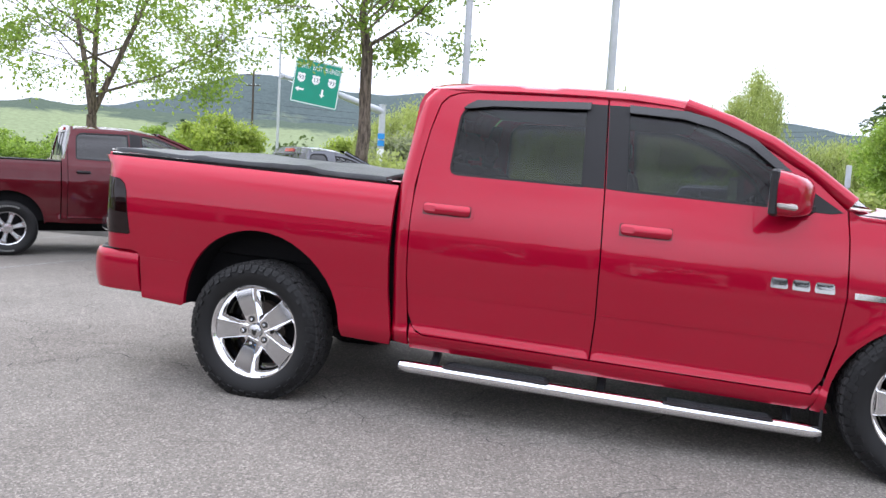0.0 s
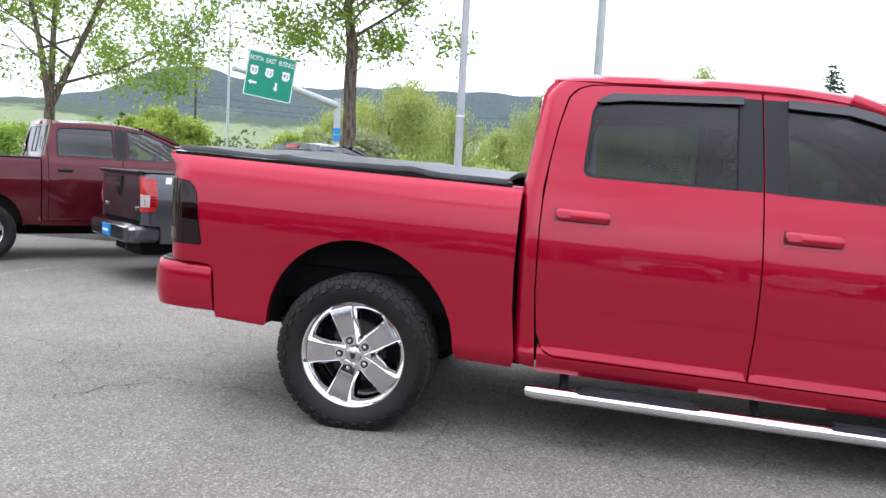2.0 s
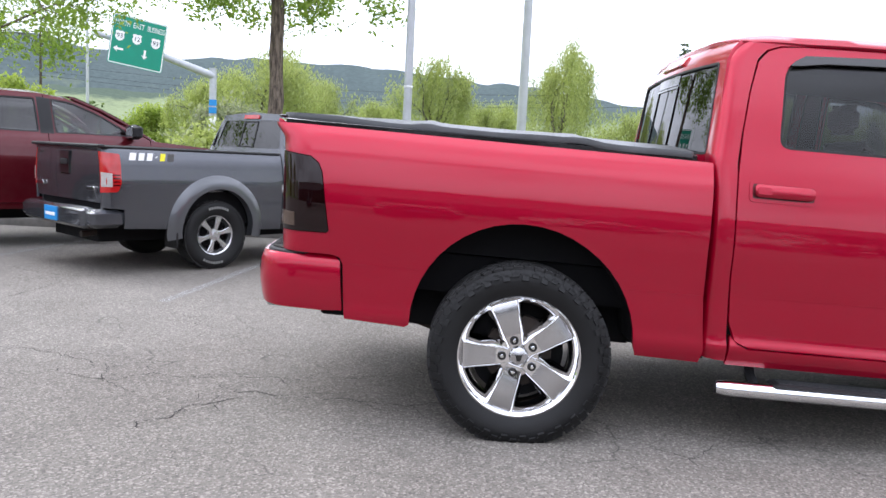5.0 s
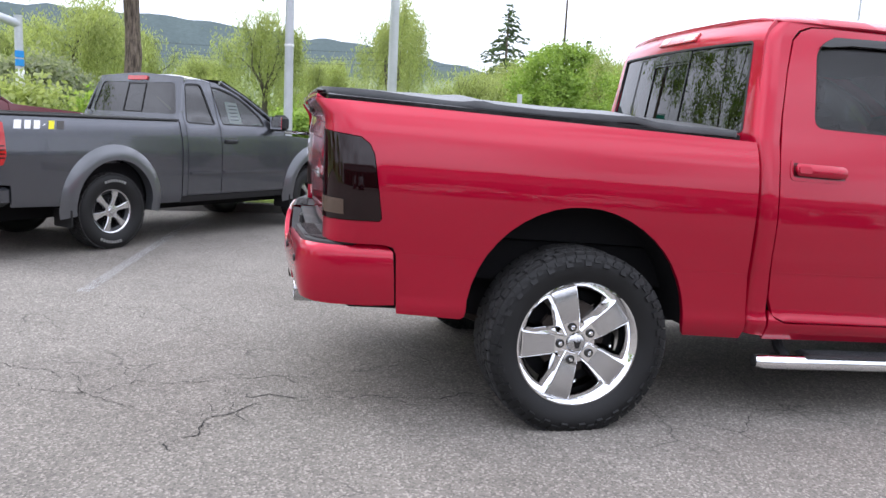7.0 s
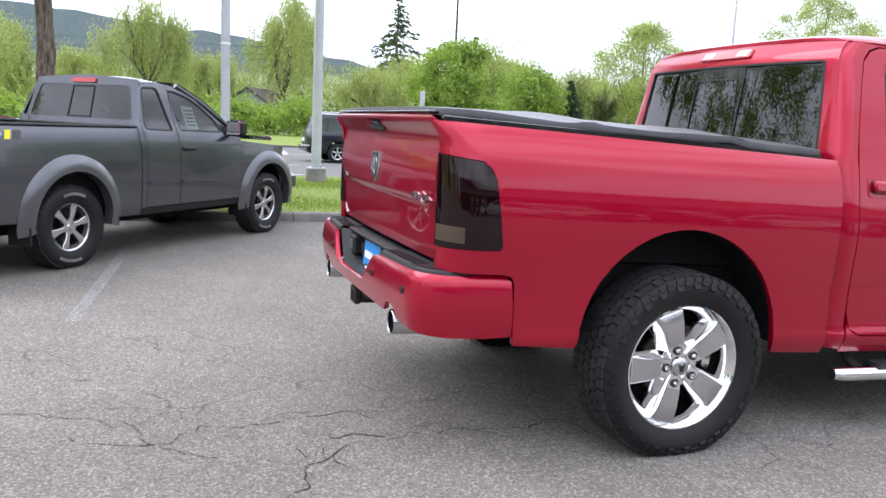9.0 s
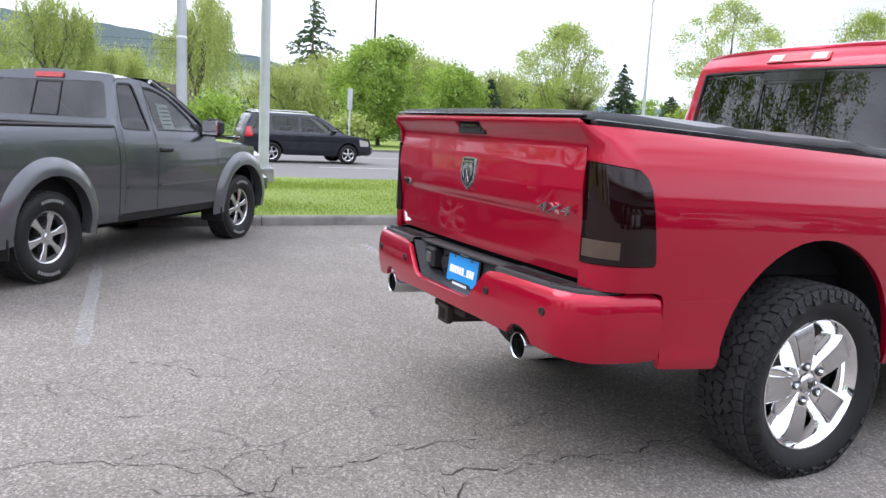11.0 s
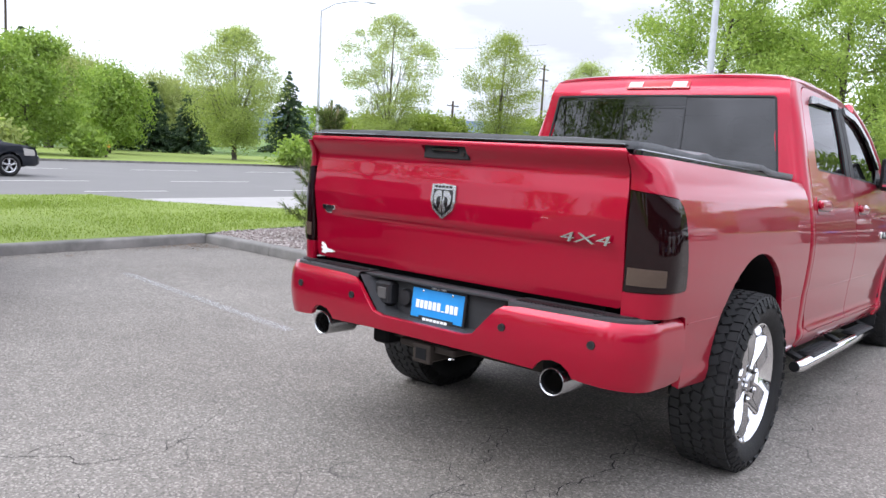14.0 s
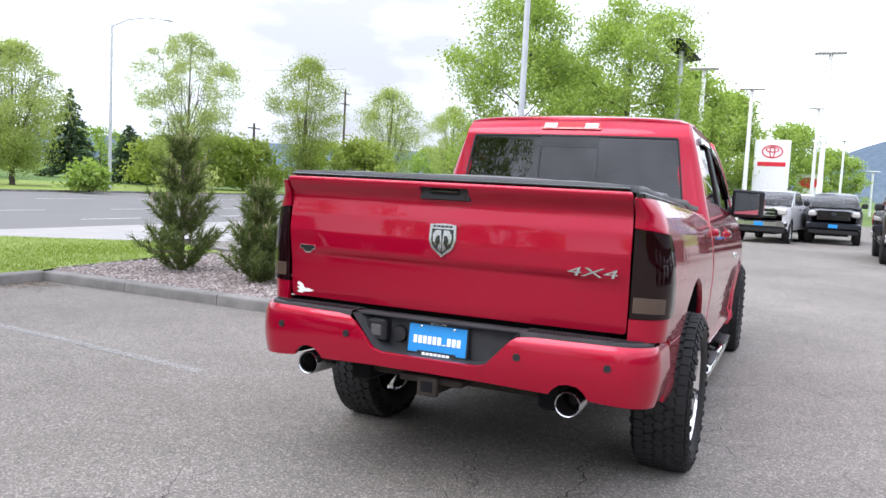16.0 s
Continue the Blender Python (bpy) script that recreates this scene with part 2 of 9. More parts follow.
M_ROADLINE = plain("road_line_paint", (0.5106, 0.5037, 0.4692), 0.8, 0.0, 0.12, 3.0)
M_ROAD = plain("road_asphalt", (0.138, 0.133, 0.128), 0.9, 0.0, 0.16, 0.5, 0.5, 90.0)
M_CRACK = plain("crack_dirt", (0.026, 0.024, 0.022), 0.95, 0.0, 0.3, 30.0)
M_ASPHALT = asphalt_material()
M_GRASS = grass_material("mown_grass", (0.165, 0.220, 0.050), (0.225, 0.280, 0.075))
M_VALLEY = grass_material("valley_grass", (0.0897, 0.1518, 0.0414), (0.138, 0.207, 0.0621), True)
M_WOOD = plain("weathered_wood_pole", (0.069, 0.05175, 0.03795), 0.9, 0.0, 0.3, 3.0)
M_BARK = bark_material("brown_bark", (0.060, 0.044, 0.036), (0.25, 0.195, 0.16))
M_BARKGREY = bark_material("grey_bark", (0.0414, 0.0345, 0.0276), (0.1104, 0.0966, 0.0759))
M_LEAF = leaf_material("spring_leaf", (0.155, 0.245, 0.050), (0.33, 0.43, 0.125))
M_LEAFFRESH = leaf_material("fresh_leaf", (0.200, 0.300, 0.062), (0.40, 0.50, 0.150))
M_LEAFPALE = leaf_material("young_leaf", (0.26, 0.325, 0.11), (0.44, 0.50, 0.215))
M_LEAFYEL = leaf_material("yellow_green_leaf", (0.195, 0.265, 0.055), (0.36, 0.42, 0.12))
M_WILLOW = leaf_material("willow_leaf", (0.24, 0.285, 0.105), (0.42, 0.46, 0.215))
M_NEEDLEGREY = leaf_material("grey_green_needles", (0.050, 0.080, 0.045), (0.120, 0.165, 0.100))
M_NEEDLE = leaf_material("dark_needles", (0.032, 0.062, 0.038), (0.090, 0.135, 0.085))
M_PINE = leaf_material("pine_needles", (0.068, 0.095, 0.036), (0.165, 0.205, 0.080))
M_BLOSSOM = leaf_material("grey_green_blossom", (0.1794, 0.2139, 0.1311), (0.3312, 0.345, 0.276))
M_CANDLE = plain("pine_candle", (0.2898, 0.2484, 0.138), 0.8, 0.0, 0.15)


# ---- building tools ----
def link_mesh(name, verts, faces, material, parent=None, label="", normals=None, sharp=38.0):
    me = bpy.data.meshes.new(name)
    me.from_pydata([tuple(v) for v in verts], [], [tuple(f) for f in faces])
    for mt in material if isinstance(material, (list, tuple)) else [material]:
        me.materials.append(mt)
    me.update()
    if normals is not None:
        me.shade_smooth()
        me.normals_split_custom_set_from_vertices([tuple(v) for v in normals])
    elif sharp:
        me.shade_smooth()
        me.set_sharp_from_angle(angle=radians(sharp))
    ob = new(name, me)
    if parent is not None:
        ob.parent = parent
    if label:
        ob["label"] = label
    return ob


def part(name, shape, material, parent, label="", sharp=38.0):
    """Links a shape (verts, faces) or (verts, faces, normals) as one mesh under a thing or a part."""
    return link_mesh(name, shape[0], shape[1], material, parent, label, shape[2] if len(shape) > 2 else None, sharp)


def thing(name, m, label, category, group="", kind=""):
    ob = new(name)
    ob.empty_display_size = 0.2
    ob.matrix_basis = m
    return tagged(ob, label, category, group, kind)


def joined(*shapes):
    verts, faces = [], []
    for v, f in shapes:
        o = len(verts)
        verts += [tuple(p) for p in v]
        faces += [tuple(o + i for i in q) for q in f]
    return verts, faces


def moved(shape, m):
    return [tuple(m @ Vector(v)) for v in shape[0]], shape[1]


def mirrored(shape):
    out = [[(x, -y, z) for x, y, z in shape[0]], [tuple(reversed(f)) for f in shape[1]]]
    if len(shape) > 2:
        out.append([(x, -y, z) for x, y, z in shape[2]])
    return tuple(out)


def box(x0, x1, y0, y1, z0, z1, bevel=0.0):
    """A block with chamfered edges."""
    b = min(bevel, 0.45 * (x1 - x0), 0.45 * (y1 - y0), 0.45 * (z1 - z0))
    if b <= 0:
        v = [(x, y, z) for z in (z0, z1) for x, y in ((x0, y0), (x1, y0), (x1, y1), (x0, y1))]
        return v, [(3, 2, 1, 0), (4, 5, 6, 7), (0, 1, 5, 4), (1, 2, 6, 5), (2, 3, 7, 6), (3, 0, 4, 7)]
    v, f = [], []
    def ring(z, i):
        c = b
        x_0, x_1, y_0, y_1 = x0 + i, x1 - i, y0 + i, y1 - i
        return [(x_0 + c, y_0, z), (x_1 - c, y_0, z), (x_1, y_0 + c, z), (x_1, y_1 - c, z), (x_1 - c, y_1, z), (x_0 + c, y_1, z), (x_0, y_1 - c, z), (x_0, y_0 + c, z)]
    for z, i in ((z0, b), (z0 + b, 0.0), (z1 - b, 0.0), (z1, b)):
        v += ring(z, i)
    f.append(tuple(range(7, -1, -1)))
    f.append(tuple(range(24, 32)))
    for k in range(3):
        for j in range(8):
            a, c = k * 8 + j, k * 8 + (j + 1) % 8
            f.append((a, c, c + 8, a + 8))
    return v, f


def lathe(profile, seg=48, closed=False):
    """Turns (radius, y) round the y axis."""
    v, f = [], []
    n = len(profile)
    for k in range(seg):
        a = 2 * math.pi * k / seg
        v += [(r * math.cos(a), y, r * math.sin(a)) for r, y in profile]
    for k in range(seg):
        for j in range(n if closed else n - 1):
            a, b = k * n + j, k * n + (j + 1) % n
            c, d = ((k + 1) % seg) * n + (j + 1) % n, ((k + 1) % seg) * n + j
            f.append((a, b, c, d))
    return v, f


def tube(points, radius, seg=10, cap=True):
    """A round bar along points; radius is a number or one for each point."""
    pts = [Vector(p) for p in points]
    rad = radius if isinstance(radius, (list, tuple)) else [radius] * len(pts)
    v, f = [], []
    side = None
    for k, p in enumerate(pts):
        d = (pts[min(k + 1, len(pts) - 1)] - pts[max(k - 1, 0)]).normalized()
        if side is None:
            side = d.orthogonal().normalized()
        side = (side - d * side.dot(d)).normalized()
        up = d.cross(side)
        v += [tuple(p + rad[k] * (math.cos(a) * side + math.sin(a) * up)) for a in (2 * math.pi * j / seg for j in range(seg))]
    for k in range(len(pts) - 1):
        for j in range(seg):
            a, b = k * seg + j, k * seg + (j + 1) % seg
            f.append((a, b, b + seg, a + seg))
    if cap:
        f.append(tuple(range(seg - 1, -1, -1)))
        f.append(tuple(range((len(pts) - 1) * seg, len(pts) * seg)))
    return v, f


def prism(poly, m, depth):
    """A flat outline in the local xy plane, thickened along local z and set by the pose m."""
    n = len(poly)
    v = [tuple(m @ Vector((x, y, z))) for z in (0.0, depth) for x, y in poly]
    f = [tuple(range(n - 1, -1, -1)), tuple(range(n, 2 * n))]
    f += [(j, (j + 1) % n, n + (j + 1) % n, n + j) for j in range(n)]
    return v, f


def inside(poly, pts):
    p, q = np.array(poly, float), np.array(pts, float)
    hit = np.zeros(len(q), bool)
    for (x0, y0), (x1, y1) in zip(p, np.roll(p, -1, 0)):
        if y0 != y1:
            cross = (q[:, 1] < max(y0, y1)) & (q[:, 1] >= min(y0, y1))
            hit ^= cross & (q[:, 0] < x0 + (q[:, 1] - y0) * (x1 - x0) / (y1 - y0))
    return hit


def resampled(poly, step):
    out = []
    for a, b in zip(poly, poly[1:] + poly[:1]):
        k = max(1, math.ceil(math.dist(a, b) / step))
        out += [(a[0] + (b[0] - a[0]) * j / k, a[1] + (b[1] - a[1]) * j / k) for j in range(k)]
    return out


def rounded(poly, radius, steps=4):
    """Rounds the corners of an outline; radius is a number or one for each corner."""
    out, n = [], len(poly)
    for k, p in enumerate(poly):
        r = radius[k] if isinstance(radius, (list, tuple)) else radius
        p, a, b = Vector(p), Vector(poly[k - 1]), Vector(poly[(k + 1) % n])
        da, db = a - p, b - p
        c = min(r, 0.48 * da.length, 0.48 * db.length)
        if c < 1e-4:
            out.append(tuple(p))
            continue
        s, e = p + da.normalized() * c, p + db.normalized() * c
        for j in range(steps + 1):
            t = j / steps
            out.append(tuple((1 - t) ** 2 * s + 2 * t * (1 - t) * p + t * t * e))
    return out


def shrunk(poly, d):
    """The outline (counter-clockwise) drawn in by d."""
    out, n = [], len(poly)
    for k in range(n):
        a, p, b = Vector(poly[k - 1]), Vector(poly[k]), Vector(poly[(k + 1) % n])
        t = ((p - a).normalized() + (b - p).normalized())
        t = t.normalized() if t.length > 1e-6 else (b - p).normalized()
        out.append((p.x - t.y * d, p.y + t.x * d))
    return out


from mathutils.geometry import delaunay_2d_cdt


def patch(poly, fn, step=0.05, holes=(), flange=0.02, flip=False):
    """A curved sheet: the outline poly (counter-clockwise) in u, v, less the holes, laid onto the surface fn(u, v), with its rims turned back by flange."""
    loops = [resampled(list(poly), step)] + [resampled(list(h), step) for h in holes]
    pts, edges = [], []
    for loop in loops:
        o = len(pts)
        pts += loop
        edges += [(o + j, o + (j + 1) % len(loop)) for j in range(len(loop))]
    arr = np.array(loops[0])
    lo, hi = arr.min(0), arr.max(0)
    gu, gv = np.meshgrid(np.arange(lo[0] + step / 2, hi[0], step), np.arange(lo[1] + step / 2, hi[1], step))
    grid = np.stack([gu.ravel(), gv.ravel()], 1)
    if len(grid):
        ok = inside(loops[0], grid)
        for h in loops[1:]:
            ok &= ~inside(h, grid)
        rim = np.array(pts)
        ok[ok] = (np.linalg.norm(grid[ok][:, None] - rim[None], axis=2).min(1) > 0.45 * step)
        grid = grid[ok]
    every = [Vector(p) for p in pts] + [Vector(p) for p in grid]
    vs, es, fs, *_ = delaunay_2d_cdt(every, edges, [], 0, 1e-5)
    uv = np.array([tuple(v) for v in vs])
    mid = np.array([uv[list(f)].mean(0) for f in fs])
    keep = inside(loops[0], mid)
    for h in loops[1:]:
        keep &= ~inside(h, mid)
    faces = [tuple(f) for f, k in zip(fs, keep) if k]
    faces = [f if np.cross(uv[f[1]] - uv[f[0]], uv[f[2]] - uv[f[0]]) > 0 else tuple(reversed(f)) for f in faces]

    def normal(u, v, e=0.004):
        d = (Vector(fn(u + e, v)) - Vector(fn(u - e, v))).cross(Vector(fn(u, v + e)) - Vector(fn(u, v - e)))
        return d.normalized()
    verts = [Vector(fn(u, v)) for u, v in uv]
    norms = [normal(u, v) for u, v in uv]
    if flange:
        count = {}
        for f in faces:
            for a, b in zip(f, f[1:] + f[:1]):
                count[(a, b)] = 1
        rims = [(a, b) for a, b in count if (b, a) not in count]
        made = {}
        for a, b in rims:
            t = (verts[b] - verts[a]).normalized()
            out = t.cross((norms[a] + norms[b]).normalized())
            o = len(verts)
            verts += [verts[a], verts[b], verts[b] - norms[b] * flange, verts[a] - norms[a] * flange]
            norms += [(out + norms[a] * 0.5).normalized(), (out + norms[b] * 0.5).normalized(), out, out]
            faces.append((o, o + 3, o + 2, o + 1))
    if flip:
        return [(v.x, -v.y, v.z) for v in verts], [tuple(reversed(f)) for f in faces], [(n.x, -n.y, n.z) for n in norms]
    return [tuple(v) for v in verts], faces, [tuple(n) for n in norms]


def curve_of(table, soft=0.0, n=400):
    """A smooth function through the rows (place, value)."""
    xs, ys = np.array(table, float).T
    g = np.linspace(xs[0], xs[-1], n)
    y = np.interp(g, xs, ys)
    if soft:
        k = max(1, int(round(3 * soft / (g[1] - g[0]))))
        w = np.exp(-0.5 * (np.arange(-k, k + 1) * (g[1] - g[0]) / soft) ** 2)
        pad = np.concatenate([y[0] + (y[1] - y[0]) * np.arange(-k, 0), y, y[-1] + (y[-1] - y[-2]) * np.arange(1, k + 1)])
        y = np.convolve(pad, w / w.sum(), "valid")
    return lambda t: float(np.interp(t, g, y))


def text_shape(body, size, extrude=0.002, align="CENTER"):
    """Lettering with the built-in font, as a mesh shape in the local xy plane."""
    c = bpy.data.curves.new("lettering", "FONT")
    c.body, c.size, c.extrude, c.align_x, c.align_y = body, size, extrude, align, "CENTER"
    c.resolution_u = 2
    o = bpy.data.objects.new("lettering", c)
    scene.collection.objects.link(o)
    me = bpy.data.meshes.new_from_object(o.evaluated_get(bpy.context.evaluated_depsgraph_get()))
    v, f = [tuple(p.co) for p in me.vertices], [tuple(p.vertices) for p in me.polygons]
    bpy.data.objects.remove(o)
    bpy.data.meshes.remove(me)
    bpy.data.curves.remove(c)
    return v, f


# ---- wheels ----
def clamp_low(shape, z):
    return [(x, y, max(w, z)) for x, y, w in shape[0]], shape[1]


def tyre_shapes(r, rim, half, rows=5, count=46, low=None, lugs=True):
    """Tyre carcass and tread blocks, axle along y, outer side towards -y."""
    base = r - 0.014
    prof = [(rim - 0.012, half * 0.66), (rim + 0.006, half * 0.76), (rim + 0.02, half * 0.84), ((rim + base) / 2, half * 1.0), (base - 0.035, half * 0.97), (base - 0.008, half * 0.87), (base, half * 0.76)]
    prof = prof + [(base, 0.0)] + [(a, -y) for a, y in reversed(prof)]
    carcass = lathe(prof, 72)
    blocks = []
    rnd = random.Random(4)
    w = 2 * half * 0.86 / rows
    for k in range(rows):
        y = -half * 0.86 + w * (k + 0.5)
        for j in range(count):
            a = 2 * math.pi * (j + (0.5 if k % 2 else 0.0) + rnd.uniform(-0.08, 0.08)) / count
            ln = 2 * math.pi * r / count * 0.82
            tw = rnd.uniform(-6, 6) if k in (0, rows - 1) else (30 if k % 2 else -26) + rnd.uniform(-14, 14)
            m = Matrix.Rotation(-a, 4, "Y") @ Matrix.Translation((base - 0.004, y, 0)) @ Matrix.Rotation(radians(tw), 4, "X")
            blocks.append(moved(box(0, (0.0125 if k in (0, rows - 1) else 0.0165) + rnd.uniform(0, 0.001), -w * 0.43, w * 0.43, -ln / 2, ln / 2, 0.0), m))
    ribs = []
    if lugs:
        for sgn in (-1, 1):
            for j in range(count):
                a = 2 * math.pi * (j + 0.25) / count
                long = 0.046 if j % 2 else 0.028
                for q0, q1, off in ((0.0, 0.55, -0.004), (0.5, 1.0, 0.005)):
                    m = Matrix.Rotation(-a, 4, "Y") @ Matrix.Translation((base - 0.010, sgn * half * 0.885, off)) @ Matrix.Rotation(radians(-sgn * 27), 4, "Z")
                    ribs.append(moved(box(-long * q1 - 0.004, 0.004 - long * q0, -0.006, 0.006, -0.0150, 0.0150, 0.0), m))
    tread = joined(*blocks)
    ribs = joined(*ribs)
    if low is not None:
        carcass, tread, ribs = clamp_low(carcass, low), clamp_low(tread, low), clamp_low(ribs, low)
    return carcass, tread, ribs


def spoke_loft(sections):
    """sections: (radius, half width front, half width back, y front, y back)"""
    v, f = [], []
    for r, wf, wb, yf, yb in sections:
        e = min(0.006, wf * 0.3)
        v += [(r, yb, -wb), (r, yf + e, -wf), (r, yf, -wf + e), (r, yf, wf - e), (r, yf + e, wf), (r, yb, wb)]
    for k in range(len(sections) - 1):
        for j in range(5):
            a = k * 6 + j
            f.append((a, a + 6, a + 7, a + 1))
    f.append(tuple(range(5, -1, -1)))
    f.append(tuple(range((len(sections) - 1) * 6, len(sections) * 6)))
    return v, f


def chrome_wheel(parent, low):
    """Chrome five-spoke wheel with an all-terrain tyre; returns the wheel part, with its pieces under it."""
    rim_r = 0.293
    prof = [(rim_r - 0.02, 0.12), (rim_r - 0.035, 0.05), (rim_r - 0.040, -0.03), (rim_r - 0.032, -0.075), (rim_r - 0.022, -0.094), (rim_r - 0.012, -0.108), (rim_r, -0.121), (rim_r + 0.007, -0.120), (rim_r + 0.010, -0.108), (rim_r - 0.004, -0.09)]
    wheel = part("wheel", lathe(prof, 72), M_CHROME, parent, "polished chrome five-spoke wheel with all-terrain tyre")
    carcass, tread, ribs = tyre_shapes(0.450, rim_r, 0.150, 5, 54, low)
    part("tyre", carcass, M_RUBBER, wheel, "black rubber all-terrain tyre")
    part("tread", tread, M_TREAD, wheel, "chunky dusty tread blocks", sharp=0)["kind"] = "stuff"
    part("sidewall_ribs", ribs, M_RUBBER, wheel, "raised black rubber shoulder ribs", sharp=0)["kind"] = "stuff"
    for k in range(5):
        a = radians(108 + 72 * k)
        m = Matrix.Rotation(-a, 4, "Y") @ Matrix.Diagonal((1.035, 1.05, 1.06, 1))
        secs = [(0.050, 0.036, 0.048, -0.088, -0.02), (0.090, 0.043, 0.064, -0.092, -0.02), (0.13, 0.049, 0.074, -0.100, -0.02), (0.19, 0.055, 0.080, -0.106, -0.02), (0.235, 0.060, 0.084, -0.105, -0.03), (0.262, 0.064, 0.088, -0.097, -0.04)]
        part("spoke", moved(spoke_loft(secs), m), M_CHROME, wheel)
        face = [(0.106, 0.034), (0.13, 0.041), (0.19, 0.047), (0.235, 0.052), (0.258, 0.054)]
        poly = [(r, -w) for r, w in face] + [(r, w) for r, w in reversed(face)]
        ycurve = lambda r: -float(np.interp(r, [0.050, 0.090, 0.13, 0.19, 0.235, 0.262], [0.088, 0.092, 0.100, 0.106, 0.105, 0.097])) - 0.0018
        vs = [(r, ycurve(r), w) for r, w in poly]
        n = len(face)
        fs = [(j, j + 1, 2 * n - 2 - j, 2 * n - 1 - j) for j in range(n - 1)]
        part("spoke_face", moved((vs, fs), m), M_SPOKE, wheel, "satin silver spoke face")
        # lug nut in its pocket
        la = radians(108 + 72 * k)
        c = Vector((0.082 * math.cos(la), -0.094, 0.082 * math.sin(la)))
        pocket = lathe([(0.0, -0.008), (0.0215, -0.008), (0.0225, 0.012)], 18)
        part("lug_pocket", moved(pocket, Matrix.Translation(c)), M_GLOSSBLACK, wheel)
        nut = lathe([(0.0, -0.022), (0.008, -0.021), (0.0125, -0.013), (0.0135, 0.0)], 6)
        part("lug_nut", moved(nut, Matrix.Translation(c)), M_CHROME, wheel)
    hub = lathe([(0.0, -0.104), (0.030, -0.103), (0.036, -0.097), (0.044, -0.088), (0.066, -0.085), (0.098, -0.082), (0.108, -0.06), (0.108, -0.02)], 40)
    part("hub", hub, M_CHROME, wheel)
    cap = lathe([(0.0, -0.1085), (0.036, -0.1065), (0.044, -0.100), (0.048, -0.092)], 32)
    part("centre_cap", cap, M_SPOKE, wheel, "silver centre cap with a plain shield shape")
    shield = [(-0.014, 0.010), (-0.006, -0.016), (0.006, -0.016), (0.014, 0.010), (0.005, 0.006), (-0.005, 0.006)]
    m = Matrix.Translation((0, -0.1082, 0)) @ Matrix.Rotation(radians(90), 4, "X") @ Matrix.Diagonal((1.4, 1.4, 1, 1))
    part("cap_emblem", prism(shield, m, 0.002), M_GLOSSBLACK, wheel)
    disc = lathe([(0.03, -0.02), (0.165, -0.02), (0.168, -0.015), (0.168, 0.008), (0.165, 0.012), (0.03, 0.012)], 48)
    part("brake_disc", disc, M_IRON, wheel, "rust-tinged iron brake disc")
    cal = [(0.10 * math.cos(a), 0.10 * math.sin(a)) for a in np.linspace(0.3, 1.5, 8)] + [(0.19 * math.cos(a), 0.19 * math.sin(a)) for a in np.linspace(1.5, 0.3, 8)]
    part("brake_caliper", prism(cal, Matrix.Translation((0, 0.03, 0)) @ Matrix.Rotation(radians(90), 4, "X"), 0.07), M_IRON, wheel)
    back = lathe([(0.05, 0.03), (0.235, 0.04)], 40)
    part("dust_shield", back, M_LINER, wheel)
    return wheel


# ---- the red crew-cab pickup ----
RAKE = 0.043
R_LOW = curve_of([(0.38, 0.935), (0.45, 0.967), (0.485, 0.985), (0.53, 1.000), (0.562, 1.003), (0.598, 0.999), (0.70, 1.005), (0.812, 1.010), (0.832, 1.015), (1.0, 1.027), (1.08, 1.028), (1.16, 1.023), (1.24, 1.012), (1.30, 1.001), (1.335, 0.993), (1.38, 0.975), (1.42, 0.955), (1.45, 0.933), (1.50, 0.885)], 0.008)
R_CAB = curve_of([(0.38, 0.88), (0.45, 0.912), (0.485, 0.930), (0.53, 0.954), (0.562, 0.961), (0.598, 0.944), (0.70, 0.950), (0.812, 0.955), (0.832, 0.960), (1.0, 0.972), (1.08, 0.973), (1.16, 0.968), (1.24, 0.957), (1.335, 0.940), (1.43, 0.918), (1.53, 0.893), (1.70, 0.855), (1.85, 0.817), (2.0, 0.775), (2.06, 0.752), (2.10, 0.72)], 0.008)
XS, RC = -1.040, 0.155
U_END = XS - RC * math.pi / 2
ARCH_R = 0.545


WIDE = 1.057


def raked(shape):
    """Leans a part with the body's rake; what belongs to the cab also takes the cab's full width."""
    k = WIDE if max(v[0] for v in shape[0]) > 1.0 else 1.0
    out = [[(x + float(np.interp(x, [0.3, 0.85, 2.2, 3.1], [0.0, 0.026, 0.028, 0.008])), y * k, z - RAKE * x) for x, y, z in shape[0]], shape[1]]
    if len(shape) > 2:
        out.append([tuple(Vector((a + RAKE * c, b, c)).normalized()) for a, b, c in shape[2]])
    return tuple(out)


def bed_surface(off=0.0):
    def fn(u, z):
        w = R_LOW(z)
        if u >= XS:
            return u, -(w + off), z
        a = (XS - u) / RC
        lip = float(np.interp(z, [1.365, 1.39, 1.436, 1.46], [0.0, 0.008, 0.046, 0.050])) * min(1.0, a) ** 2
        rear, k = 0.873, max(0.04, w - 0.873)
        if a <= math.pi / 2:
            return XS - lip - (RC + off) * math.sin(a), -rear - (k + off) * math.cos(a), z
        return XS - lip - RC - off, -rear + (a - math.pi / 2) * RC, z
    return fn


def LEAN(z):
    """How far the cab's back leans forward, rounding over into the roof."""
    return 0.14 * max(0.0, z - 1.45) + 0.060 * (max(0.0, z - 1.94) / 0.12) ** 2


def cab_surface(off=0.0):
    return lambda x, z: (x, -(R_CAB(z) + off), z)


def arc(cx, cz, r, a0, a1, n=22):
    return [(cx + r * math.cos(radians(a0 + (a1 - a0) * k / n)), cz + r * math.sin(radians(a0 + (a1 - a0) * k / n))) for k in range(n + 1)]


